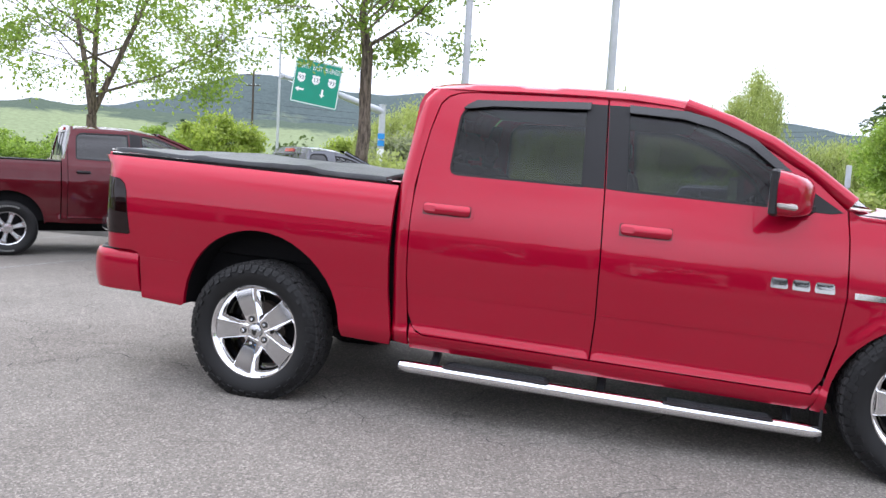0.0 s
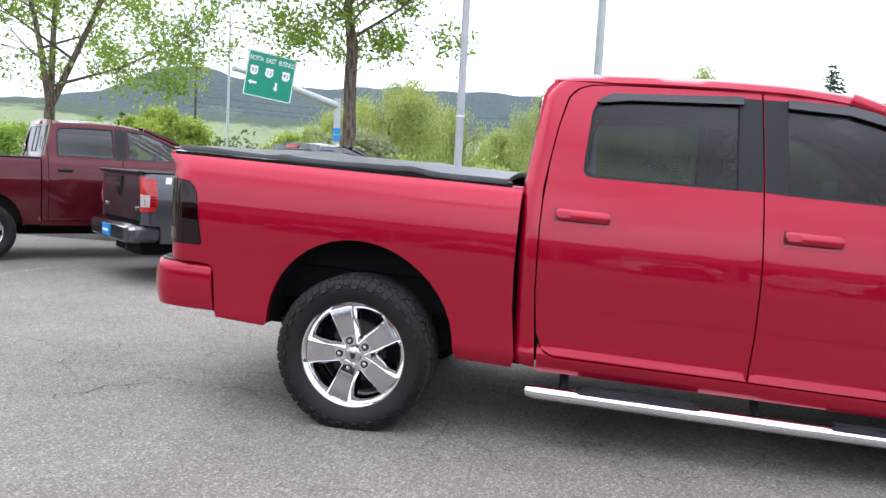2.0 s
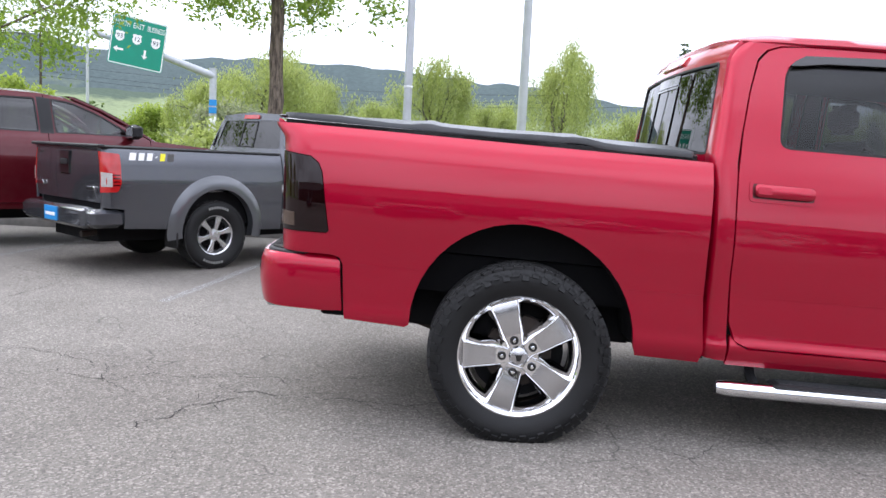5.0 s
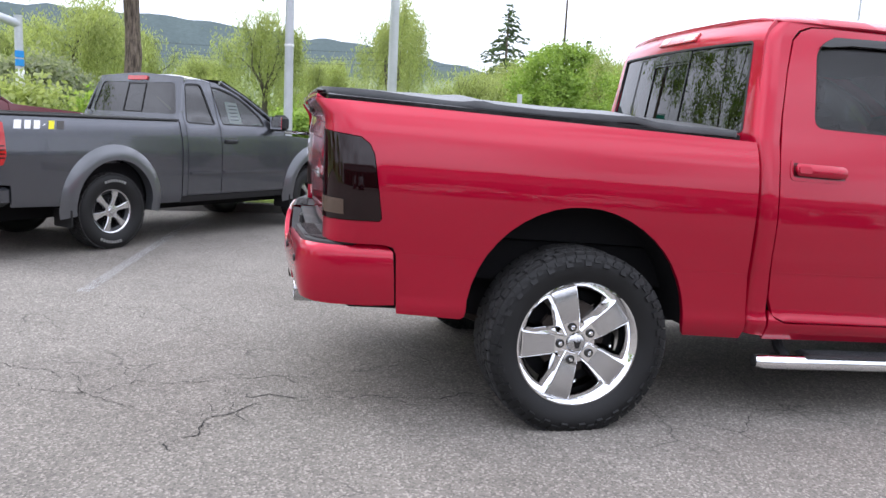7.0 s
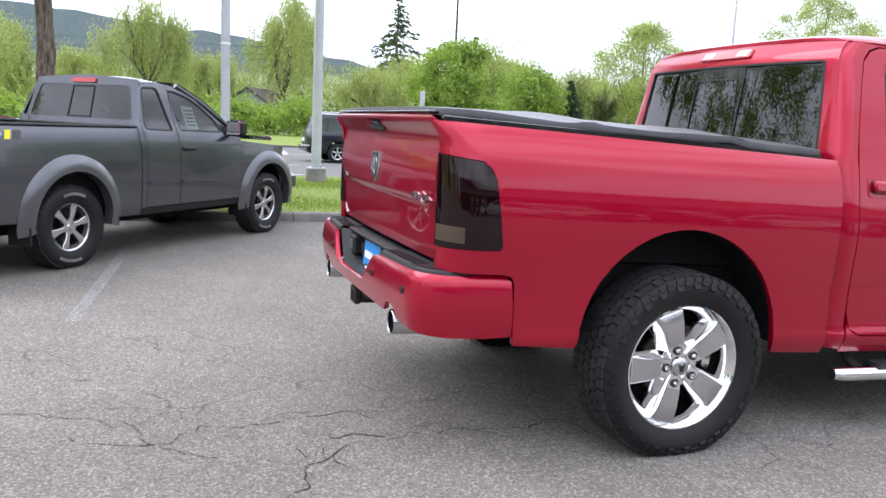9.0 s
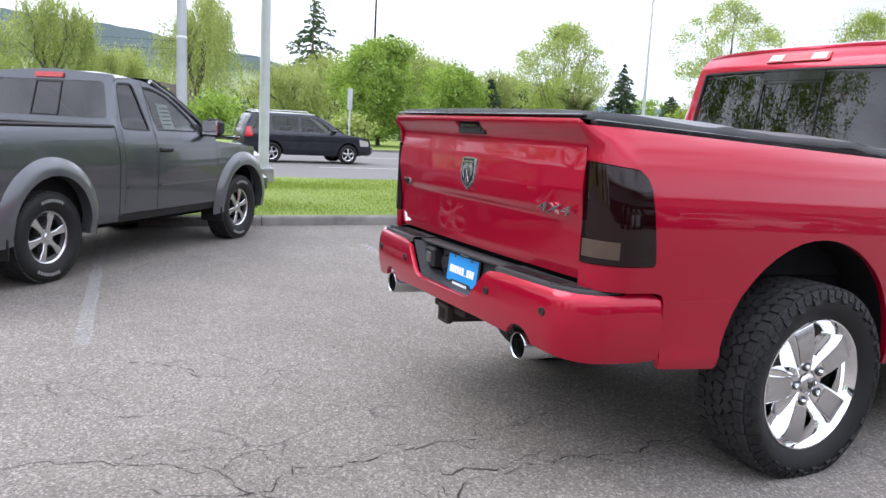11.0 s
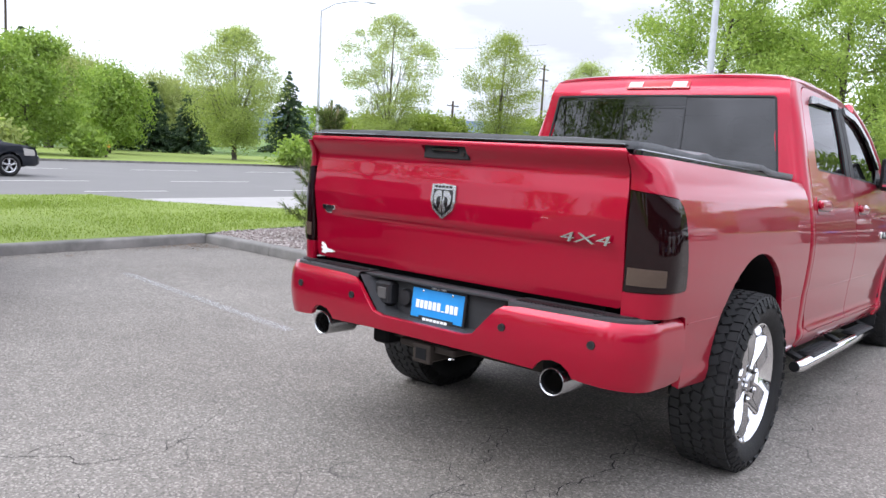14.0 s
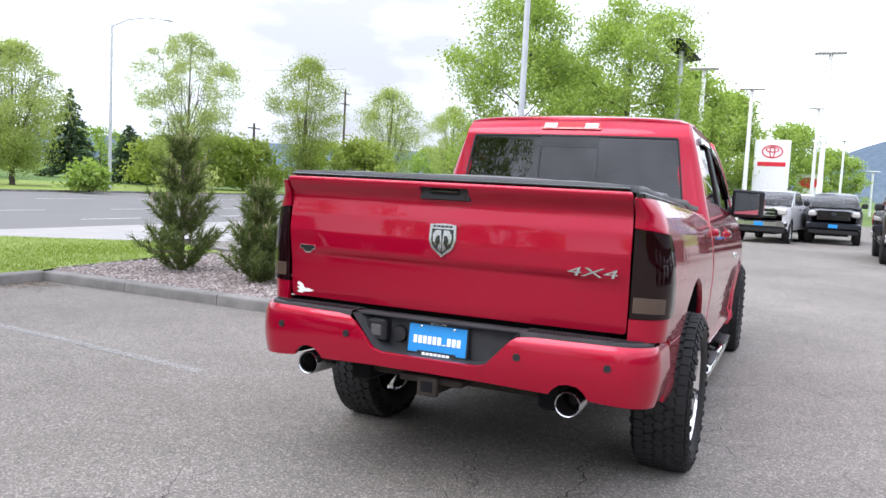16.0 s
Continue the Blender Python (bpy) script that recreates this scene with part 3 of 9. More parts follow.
def bparts(name, shape, material, parent, label=""):
    """The same part on both flanks of the truck."""
    a = part(name, raked(shape), material, parent, label)
    b = part(name, raked(mirrored(shape)), material, parent, label)
    return a, b


truck = thing("pickup_truck", pose(0, 0.06, 0), "glossy red crew-cab pickup truck parked on worn asphalt", "pickup truck")

# bed sides, each with its tail lamp
LAMP = [(U_END + 0.001, 1.318), (U_END + 0.001, 0.928), (-0.958, 0.934), (-0.946, 0.948), (-0.985, 1.225), (-1.005, 1.268), (-1.045, 1.298)]
lamp_in = list(reversed(LAMP[2:]))
bed_poly = [(U_END, 1.318)] + lamp_in + [(U_END, 0.928), (U_END, 0.832), (-0.935, 0.832), (-0.892, 0.822), (-0.876, 0.79), (-0.868, 0.60), (-0.862, 0.520), (-0.565, 0.505)]
bed_poly += arc(0, 0.52, ARCH_R, 180, 0) + [(0.56, 0.468), (0.86, 0.460), (0.872, 0.52), (0.848, 0.78), (0.846, 1.0), (0.858, 1.36), (0.862, 1.438), (0.5, 1.442), (-1.10, 1.447), (U_END, 1.444)]
sides = bparts("bed_side", patch(bed_poly, bed_surface(), 0.045, flange=0.03), M_RED, truck, "glossy red bed side panel with flared wheel arch")
for s, bed in enumerate(sides):
    flip = bool(s)
    lp = patch(shrunk(LAMP, 0.004), bed_surface(0.004), 0.03, flange=0.03, flip=flip)
    lamp = part("tail_lamp", raked(lp), M_SMOKED, truck, "smoked dark red tail lamp")
    rv = patch([(U_END + 0.014, 0.957), (-1.115, 0.957), (-1.118, 1.022), (U_END + 0.014, 1.024)], bed_surface(0.0055), 0.02, flange=0.004, flip=flip)
    lens = part("reverse_lens", raked(rv), M_DIMLENS, lamp, "smoked amber reversing lens")
    for k in range(5):
        z = 0.966 + 0.012 * k
        rib = patch([(U_END + 0.018, z), (-1.12, z), (-1.12, z + 0.004), (U_END + 0.018, z + 0.004)], bed_surface(0.0075), 0.03, flange=0.002, flip=flip)
        part("rib", raked(rib), M_DIMLENS, lamp)
    for ca, cb in ((-0.855, -0.50), (0.50, 0.835)):
        cr = patch([(ca, 0.789), (cb, 0.789), (cb, 0.796), (ca, 0.796)], bed_surface(0.0022), 0.1, flange=0.0022, flip=flip)
        part("body_crease", raked(cr), M_RED, truck, "pressed crease line")
    # arch lip and liner
    ring = [(0.548 * math.cos(radians(a)), 0.52 + 0.548 * math.sin(radians(a))) for a in np.linspace(0, 180, 30)]
    v = [(x, -1.0 + d, z) for d in (0.0, 0.38) for x, z in ring] + [(x * 0.9, -0.60, 0.52 + (z - 0.52) * 0.9) for x, z in ring]
    f = [(j + k * 30, j + 1 + k * 30, j + 31 + k * 30, j + 30 + k * 30) for k in range(2) for j in range(29)]
    shape = (v, f)
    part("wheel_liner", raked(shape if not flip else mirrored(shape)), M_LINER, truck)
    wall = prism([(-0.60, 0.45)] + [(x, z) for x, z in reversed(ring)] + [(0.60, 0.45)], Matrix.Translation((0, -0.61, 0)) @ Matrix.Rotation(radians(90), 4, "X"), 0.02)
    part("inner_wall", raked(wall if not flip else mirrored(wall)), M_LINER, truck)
    gap = box(0.80, 0.90, -0.915, -0.70, 0.47, 1.38)
    part("bed_gap_seal", raked(gap if not flip else mirrored(gap)), M_LINER, truck)

# tailgate
TG = curve_of([(0.84, -1.182), (0.90, -1.192), (1.06, -1.199), (1.084, -1.199), (1.104, -1.221), (1.19, -1.222), (1.29, -1.213), (1.368, -1.200), (1.386, -1.204), (1.436, -1.246), (1.452, -1.254), (1.466, -1.250), (1.484, -1.236), (1.50, -1.20)], 0.005)


def gate_surface(off=0.0):
    def fn(y, z):
        fade = 1 / (1 + math.exp((abs(y) - 0.70) * 28))
        flat = TG(z) if not 1.03 < z < 1.2 else fade * TG(z) + (1 - fade) * np.interp(z, [1.03, 1.2], [TG(1.03), TG(1.2)])
        bow = 0.018 * (y / 0.86) ** 2
        return flat + bow - off, y, z
    return fn


def back_patch(poly, off, step=0.04, flange=0.01, holes=()):
    # seen from behind, +y lies to the left: the surface is built over -y
    g = gate_surface(off)
    return patch(poly, lambda u, z: g(-u, z), step, holes, flange)


gate_poly = rounded([(-0.862, 0.856), (0.862, 0.856), (0.866, 1.2), (0.862, 1.468), (-0.862, 1.468), (-0.866, 1.2)], [0.02, 0.02, 0, 0.012, 0.012, 0])
handle_hole = rounded([(-0.118, 1.394), (0.118, 1.394), (0.124, 1.444), (-0.124, 1.444)], 0.008)
gate = part("tailgate", raked(back_patch(gate_poly, 0.0, 0.02, 0.03, [handle_hole])), M_RED, truck, "glossy red tailgate with a spoiler lip")
recess = box(-1.226, -1.17, -0.126, 0.126, 1.388, 1.448, 0.004)
part("handle_bezel", raked(recess), M_BLACK, gate, "black plastic tailgate handle bezel")
part("handle_paddle", raked(box(-1.240, -1.216, -0.075, 0.075, 1.418, 1.438, 0.006)), M_GLOSSBLACK, gate)
part("lock_cylinder", raked(moved(lathe([(0, -0.004), (0.009, -0.004), (0.010, 0.0)], 16), Matrix.Translation((-1.228, -0.098, 1.412)) @ Matrix.Rotation(radians(-90), 4, "Z"))), M_IRON, gate)


def gate_badge(name, poly, off, depth, material, label=""):
    """A flat outline (y to the right seen from behind) raised on the tailgate skin."""
    g = gate_surface(off)
    if max(abs(a) for a, _ in poly) < 0.07:
        poly = [(a * 1.14, 1.122 + (b - 1.088) * 0.88) for a, b in poly]
    return part(name, raked(patch(poly, lambda u, z: g(-u, z), 0.02, (), depth)), material, gate, label)


shield = [(-0.058, 1.262), (-0.060, 1.18), (-0.048, 1.135), (0.0, 1.088), (0.048, 1.135), (0.060, 1.18), (0.058, 1.262), (0.0, 1.268)]
gate_badge("shield_badge", shield, 0.010, 0.012, M_SPOKE, "chrome shield badge with plain dark shapes")
gate_badge("badge_field", [(-0.047, 1.238), (-0.049, 1.18), (-0.040, 1.143), (0.0, 1.104), (0.040, 1.143), (0.049, 1.18), (0.047, 1.238)], 0.0115, 0.003, M_GLOSSBLACK)
for sg in (-1, 1):
    horn = [(0.006, 1.232), (0.030, 1.232), (0.043, 1.205), (0.040, 1.170), (0.026, 1.152), (0.030, 1.178), (0.024, 1.200), (0.010, 1.205), (0.008, 1.165), (0.018, 1.135), (0.004, 1.118), (0.001, 1.16)]
    horn = [(sg * a, b) for a, b in horn]
    gate_badge("badge_shape", list(reversed(horn)) if sg > 0 else horn, 0.0135, 0.003, M_SPOKE)
for k in range(5):
    gate_badge("badge_bar", [(-0.044 + 0.018 * k, 1.246), (-0.031 + 0.018 * k, 1.246), (-0.031 + 0.018 * k, 1.258), (-0.044 + 0.018 * k, 1.258)], 0.0115, 0.002, M_GLOSSBLACK)
tx = text_shape("4X4", 0.056, 0.005)
vs = [(a * 2.35 + b * 0.32, b, c) for a, b, c in tx[0]]
m4 = Matrix(((0, 0, -1, -1.2165), (-1, 0, 0, -0.712), (0, 1, 0, 1.113), (0, 0, 0, 1)))
part("four_by_four_badge", raked(moved((vs, tx[1]), m4)), M_SPOKE, gate, "chrome 4X4 lettering", sharp=30)
gate_badge("crest_badge", [(-0.79, 1.102), (-0.775, 1.084), (-0.742, 1.084), (-0.727, 1.102), (-0.712, 1.102), (-0.712, 1.124), (-0.806, 1.124), (-0.806, 1.102)], 0.006, 0.006, M_CHROME, "small chrome trim badge")
gate_badge("crest_field", [(-0.79, 1.105), (-0.775, 1.089), (-0.742, 1.089), (-0.727, 1.105), (-0.717, 1.106), (-0.717, 1.120), (-0.80, 1.120), (-0.80, 1.106)], 0.0075, 0.002, M_GLOSSBLACK)
sticker = [(-0.835, 0.905), (-0.80, 0.898), (-0.775, 0.91), (-0.735, 0.912), (-0.70, 0.922), (-0.735, 0.934), (-0.77, 0.935), (-0.79, 0.962), (-0.82, 0.975), (-0.832, 0.958), (-0.81, 0.945), (-0.838, 0.938), (-0.815, 0.925)]
sticker = [(-0.782 + (a + 0.77) * 0.78, 0.898 + (b - 0.935) * 0.78) for a, b in sticker]
gate_badge("white_decal", sticker, 0.0015, 0.0012, M_WHITEPRINT, "torn white decal remains")

# rear bumper
BX, BR = -1.125, 0.18


def bumper_plan(u):
    """u from the middle of the rear (0) to the front end of a flank; returns x, y and the outward way."""
    s, u = (1 if u >= 0 else -1), abs(u)
    rear = 0.83
    if u <= rear:
        x = BX - BR - 0.038 * (1 - (u / rear) ** 2)
        y = -u
        nx, ny = -1.0, -0.096 * u / rear
    elif u <= rear + BR * math.pi / 2:
        a = (u - rear) / BR
        x, y = BX - BR * math.cos(a), -rear - BR * math.sin(a)
        nx, ny = -math.cos(a), -math.sin(a)
    else:
        x, y, nx, ny = BX + (u - rear - BR * math.pi / 2), -rear - BR, 0.0, -1.0
    k = math.hypot(nx, ny)
    return x, y * s, nx / k, ny / k * s


B_SEC = curve_of([(0.52, -0.022), (0.56, -0.010), (0.60, 0.0), (0.68, 0.010), (0.76, 0.006), (0.80, -0.002), (0.825, -0.02), (0.84, -0.04)], 0.012)


def bumper_surface(off=0.0):
    def fn(u, z):
        x, y, nx, ny = bumper_plan(u)
        d = B_SEC(z) + off
        return x + nx * d, y + ny * d, z
    return fn


U_B = 0.83 + BR * math.pi / 2 + 0.235
half = [(0.0, 0.655), (0.235, 0.655), (0.285, 0.668), (0.395, 0.79), (0.425, 0.808), (0.50, 0.815), (U_B - 0.30, 0.818), (U_B - 0.18, 0.818), (U_B - 0.14, 0.830), (U_B - 0.03, 0.828), (U_B, 0.80), (U_B + 0.015, 0.56), (U_B - 0.10, 0.552), (1.0, 0.556), (0.80, 0.566)]
half += [(0.745, 0.573), (0.73, 0.600), (0.70, 0.625), (0.66, 0.632), (0.62, 0.625), (0.59, 0.600), (0.575, 0.578), (0.30, 0.588), (0.0, 0.590)]
# counter-clockwise seen from behind, where +u (towards -y) lies to the right
bump_poly = [(u, z) for u, z in reversed(half)] + [(-u, z) for u, z in half[1:-1]]
bumper = part("rear_bumper", raked(patch(bump_poly, bumper_surface(), 0.035, flange=0.025)), M_RED, truck, "body-coloured red rear bumper with twin exhaust cut-outs")
# step pad over the bumper
us = np.linspace(0.43, U_B - 0.17, 34)
pad_v = []
for u in us:
    x, y, nx, ny = bumper_plan(u)
    inner_x = -1.155 if abs(y) < 0.86 else x + 0.02
    inner_y = y if abs(y) < 0.86 else y - math.copysign(0.06, y)
    pad_v += [(x - nx * 0.030, y - ny * 0.030, 0.805), (x - nx * 0.034, y - ny * 0.034, 0.826), (x - nx * 0.05, y - ny * 0.05, 0.832), (max(inner_x, x + 0.03), inner_y, 0.834), (max(inner_x, x + 0.03), inner_y, 0.79)]
pad_f = [(k * 5 + j, k * 5 + j + 1, k * 5 + j + 6, k * 5 + j + 5) for k in range(len(us) - 1) for j in range(4)]
pads = [part("step_pad", raked(sh), M_GREYPLASTIC, bumper, "black ribbed plastic step pad") for sh in ((pad_v, pad_f), mirrored((pad_v, pad_f)))]
# ribs across the pad
for u in np.linspace(0.46, 1.02, 34):
    for s in (-1, 1):
        x, y, nx, ny = bumper_plan(s * u)
        tw = math.atan2(ny, nx) + math.pi
        m = Matrix.Translation((x - nx * 0.085, y - ny * 0.085, 0.833)) @ Matrix.Rotation(tw, 4, "Z")
        part("pad_rib", raked(moved(box(-0.034, 0.034, -0.0045, 0.0045, 0, 0.004), m)), M_BLACK, pads[0 if s > 0 else 1])
# recessed black centre with the plate
inner = joined(box(-1.25, -1.15, -0.44, 0.44, 0.812, 0.828, 0.004), box(-1.200, -1.15, -0.43, 0.43, 0.63, 0.815, 0.004))
v, f = [], []
for yy, zz in [(-0.425, 0.82), (-0.395, 0.785), (-0.285, 0.664), (-0.235, 0.650), (0.235, 0.650), (0.285, 0.664), (0.395, 0.785), (0.425, 0.82)]:
    v += [(-1.325 + 0.03 * (yy / 0.43) ** 2, yy, zz), (-1.195, yy * 0.90, 0.735 + (zz - 0.735) * 0.92)]
f = [(2 * k, 2 * k + 2, 2 * k + 3, 2 * k + 1) for k in range(7)]
centre = part("bumper_centre", raked(joined(inner, (v, f))), M_GREYPLASTIC, bumper, "black plastic step recess round the plate")
part("tow_socket_frame", raked(joined(box(-1.262, -1.19, 0.260, 0.362, 0.69, 0.80, 0.012))), M_BLACK, bumper)
part("socket_hole", raked(box(-1.266, -1.250, 0.282, 0.340, 0.715, 0.775, 0.006)), M_TRIM, bumper)
part("socket_cover", raked(moved(lathe([(0, -0.02), (0.035, -0.018), (0.042, -0.004), (0.042, 0.02)], 28), Matrix.Translation((-1.205, 0.205, 0.735)) @ Matrix.Rotation(radians(-90), 4, "Z"))), M_BLACK, bumper)
pm = Matrix.Translation((-1.222, 0, 0.724)) @ Matrix.Rotation(radians(6), 4, "Y")
plate = part("dealer_plate", raked(moved(box(-0.006, 0.006, -0.158, 0.158, -0.098, 0.088, 0.004), pm)), M_BLACK, bumper, "bright blue dealer plate in a black frame")
part("plate_face", raked(moved(box(-0.0085, -0.005, -0.149, 0.149, -0.062, 0.072, 0.001), pm)), M_BLUE, plate)
for k in range(10):
    y0 = 0.122 - 0.0248 * k
    tall_ = 0.006 if k == 6 else 0.038
    part("plate_bar", raked(moved(box(-0.011, -0.008, y0 - 0.019, y0, -0.019, -0.019 + tall_, 0.001), pm)), M_WHITEPRINT, plate, "white block of unlettered brand print")
part("plate_bar", raked(moved(box(-0.011, -0.005, -0.10, 0.10, -0.095, -0.052, 0.002), pm)), M_BLACK, plate)
for k in range(7):
    y0 = 0.072 - 0.0208 * k
    part("plate_bar", raked(moved(box(-0.0135, -0.0105, y0 - 0.0165, y0, -0.086, -0.060, 0.001), pm)), M_WHITEPRINT, plate)
sm = pm @ Matrix(((0, 0, -1, -0.0065), (-1, 0, 0, 0), (0, 1, 0, 0.080), (0, 0, 0, 1)))
part("frame_lettering", raked(moved(text_shape("SINCE 1966", 0.017, 0.0006), sm)), M_WHITEPRINT, plate, "small white SINCE 1966 lettering", sharp=0)
for y in (-0.085, 0.085):
    part("plate_bolt", raked(moved(lathe([(0, -0.004), (0.006, -0.003), (0.007, 0.0)], 12), pm @ Matrix.Translation((-0.0085, y, 0.062)) @ Matrix.Rotation(radians(-90), 4, "Z"))), M_CHROME, plate)
for u in (-0.82, -0.43, 0.43, 0.82):
    x, y, nx, ny = bumper_plan(u)
    m = Matrix.Translation((x + nx * 0.011, y + ny * 0.011, 0.722)) @ Matrix.Rotation(math.atan2(ny, nx) + math.pi / 2, 4, "Z")
    part("parking_sensor", raked(moved(lathe([(0, -0.002), (0.010, -0.002), (0.011, -0.0035), (0.016, -0.0035), (0.017, 0.004)], 20), m)), M_BLACK, bumper)
# flank trim between bed side and bumper
for s in (-1, 1):
    part("bumper_gap", raked(box(-1.12, -0.86, min(s * 0.84, s * 0.98), max(s * 0.84, s * 0.98), 0.55, 0.82)), M_LINER, truck)

# hitch, exhausts, underside
part("tow_hitch", raked(joined(box(-1.31, -0.85, -0.042, 0.042, 0.485, 0.560, 0.006), box(-1.325, -1.29, -0.050, 0.050, 0.478, 0.568, 0.006), box(-1.0, -0.88, -0.50, 0.50, 0.48, 0.57, 0.01), box(-1.29, -1.0, -0.16, 0.16, 0.53, 0.565, 0.006))), M_IRON, truck, "rusty square tow-hitch receiver")
part("hitch_hole", raked(box(-1.3265, -1.32, -0.030, 0.030, 0.498, 0.548)), M_LINER, truck)
for s in (-1, 1):
    tip = lathe([(0.050, 0.0), (0.054, -0.004), (0.057, 0.0), (0.057, 0.19), (0.048, 0.2), (0.048, 0.02)], 36)
    bore = lathe([(0.0, 0.17), (0.0495, 0.17), (0.0495, 0.008)], 36)
    m = Matrix.Translation((-1.308, s * 0.66, 0.542)) @ Matrix.Rotation(radians(-90), 4, "Z")
    ex = part("exhaust_tip", raked(moved(tip, m)), M_STEEL, truck, "round polished exhaust tip")
    part("exhaust_bore", raked(moved(bore, m)), M_LINER, ex)
    part("exhaust_pipe", raked(tube([(-1.14, s * 0.66, 0.540), (-0.85, s * 0.62, 0.56), (-0.5, s * 0.45, 0.60)], 0.036)), M_IRON, truck)
part("floor_pan", raked(joined(box(-1.1, 0.9, -0.72, 0.72, 0.66, 0.86), box(0.9, 4.4, -0.84, 0.84, 0.50, 0.62))), M_LINER, truck)
for s in (-1, 1):
    part("frame_rail", raked(box(-1.05, 4.5, s * 0.48 - 0.05, s * 0.48 + 0.05, 0.44, 0.60, 0.01)), M_LINER, truck)
    leaf = tube([(-0.72, s * 0.58, 0.56), (-0.35, s * 0.58, 0.43), (0.0, s * 0.58, 0.39), (0.35, s * 0.58, 0.43), (0.72, s * 0.58, 0.56)], 0.03, 6)
    part("leaf_spring", leaf, M_IRON, truck)
part("rear_axle", joined(tube([(0, -0.80, 0.412), (0, 0.80, 0.412)], 0.048, 14), moved(lathe([(0, -0.14), (0.10, -0.12), (0.15, -0.05), (0.155, 0.05), (0.10, 0.12), (0, 0.14)], 24), Matrix.Translation((0.02, 0.1, 0.412)) @ Matrix.Rotation(radians(90), 4, "Z"))), M_IRON, truck, "dark rusty rear axle with differential")
part("spare_wheel", raked(moved(lathe([(0.10, -0.06), (0.36, -0.09), (0.40, -0.05), (0.40, 0.05), (0.36, 0.09), (0.10, 0.06)], 36), Matrix.Translation((-0.66, 0.05, 0.58)) @ Matrix.Rotation(radians(90), 4, "X"))), M_RUBBER, truck)

# soft cover over the bed
def cover_surface(x, y):
    wave = 0.004 * math.sin(5.2 * x + 1.0) + 0.003 * math.sin(11.0 * x) if abs(y) > 0.5 else 0.0
    cross = 0.012 * math.exp(-(((x + 0.5) / 0.05) ** 2)) + 0.010 * math.exp(-(((x - 0.25) / 0.05) ** 2))
    return x, y, 1.496 + (0.010 + 0.036 * min(1.0, max(0.0, (x + 1.22) / 0.5))) * (1 - (y / 0.88) ** 2) + wave + cross - 0.010 * max(0, x)


cover_poly = rounded([(-1.215, -0.875), (0.78, -0.918), (0.78, 0.918), (-1.215, 0.875)], [0.09, 0.02, 0.02, 0.09], 5)
cover = part("bed_cover", raked(patch(cover_poly, cover_surface, 0.05, flange=0.030)), M_VINYL, truck, "black vinyl roll-up bed cover")
for s in (-1, 1):
    part("cover_rail", raked(box(-1.19, 0.80, s * 0.885 - 0.02, s * 0.885 + 0.02, 1.436, 1.470, 0.005)), M_GLOSSBLACK, cover)
part("cover_rail", raked(box(-1.236, -1.19, -0.85, 0.85, 1.474, 1.486, 0.004)), M_GLOSSBLACK, cover)
part("bed_floor", raked(box(-1.17, 0.76, -0.80, 0.80, 0.87, 1.40)), M_LINER, truck)

# cab
rear_door = [(1.085, 0.562), (2.074, 0.564), (2.092, 0.80), (2.097, 1.16), (2.090, 1.53), (2.067, 2.058), (1.7, 2.050), (1.3, 2.040), (1.19, 2.030), (1.125, 2.005), (1.078, 1.955), (1.035, 1.80), (1.0, 1.60), (0.978, 1.39), (0.972, 1.25), (0.970, 0.90), (0.985, 0.68), (1.02, 0.59)]
rear_win = rounded([(1.170, 1.533), (1.972, 1.535), (1.966, 2.024), (1.30, 1.994), (1.205, 1.925)], [0.06, 0.01, 0.01, 0.07, 0.07])
front_door = [(2.082, 0.564), (3.265, 0.568), (3.315, 0.64), (3.365, 0.85), (3.392, 1.10), (3.388, 1.40), (3.375, 1.545), (3.24, 1.665), (3.08, 1.795), (2.90, 1.915), (2.72, 2.000), (2.52, 2.052), (2.30, 2.066), (2.075, 2.060), (2.098, 1.53), (2.105, 1.16), (2.100, 0.80)]
front_win = rounded([(2.205, 1.533), (3.21, 1.525), (3.10, 1.715), (2.88, 1.885), (2.70, 1.968), (2.52, 2.010), (2.185, 2.024)], [0.01, 0.03, 0.05, 0.05, 0.05, 0.05, 0.01])
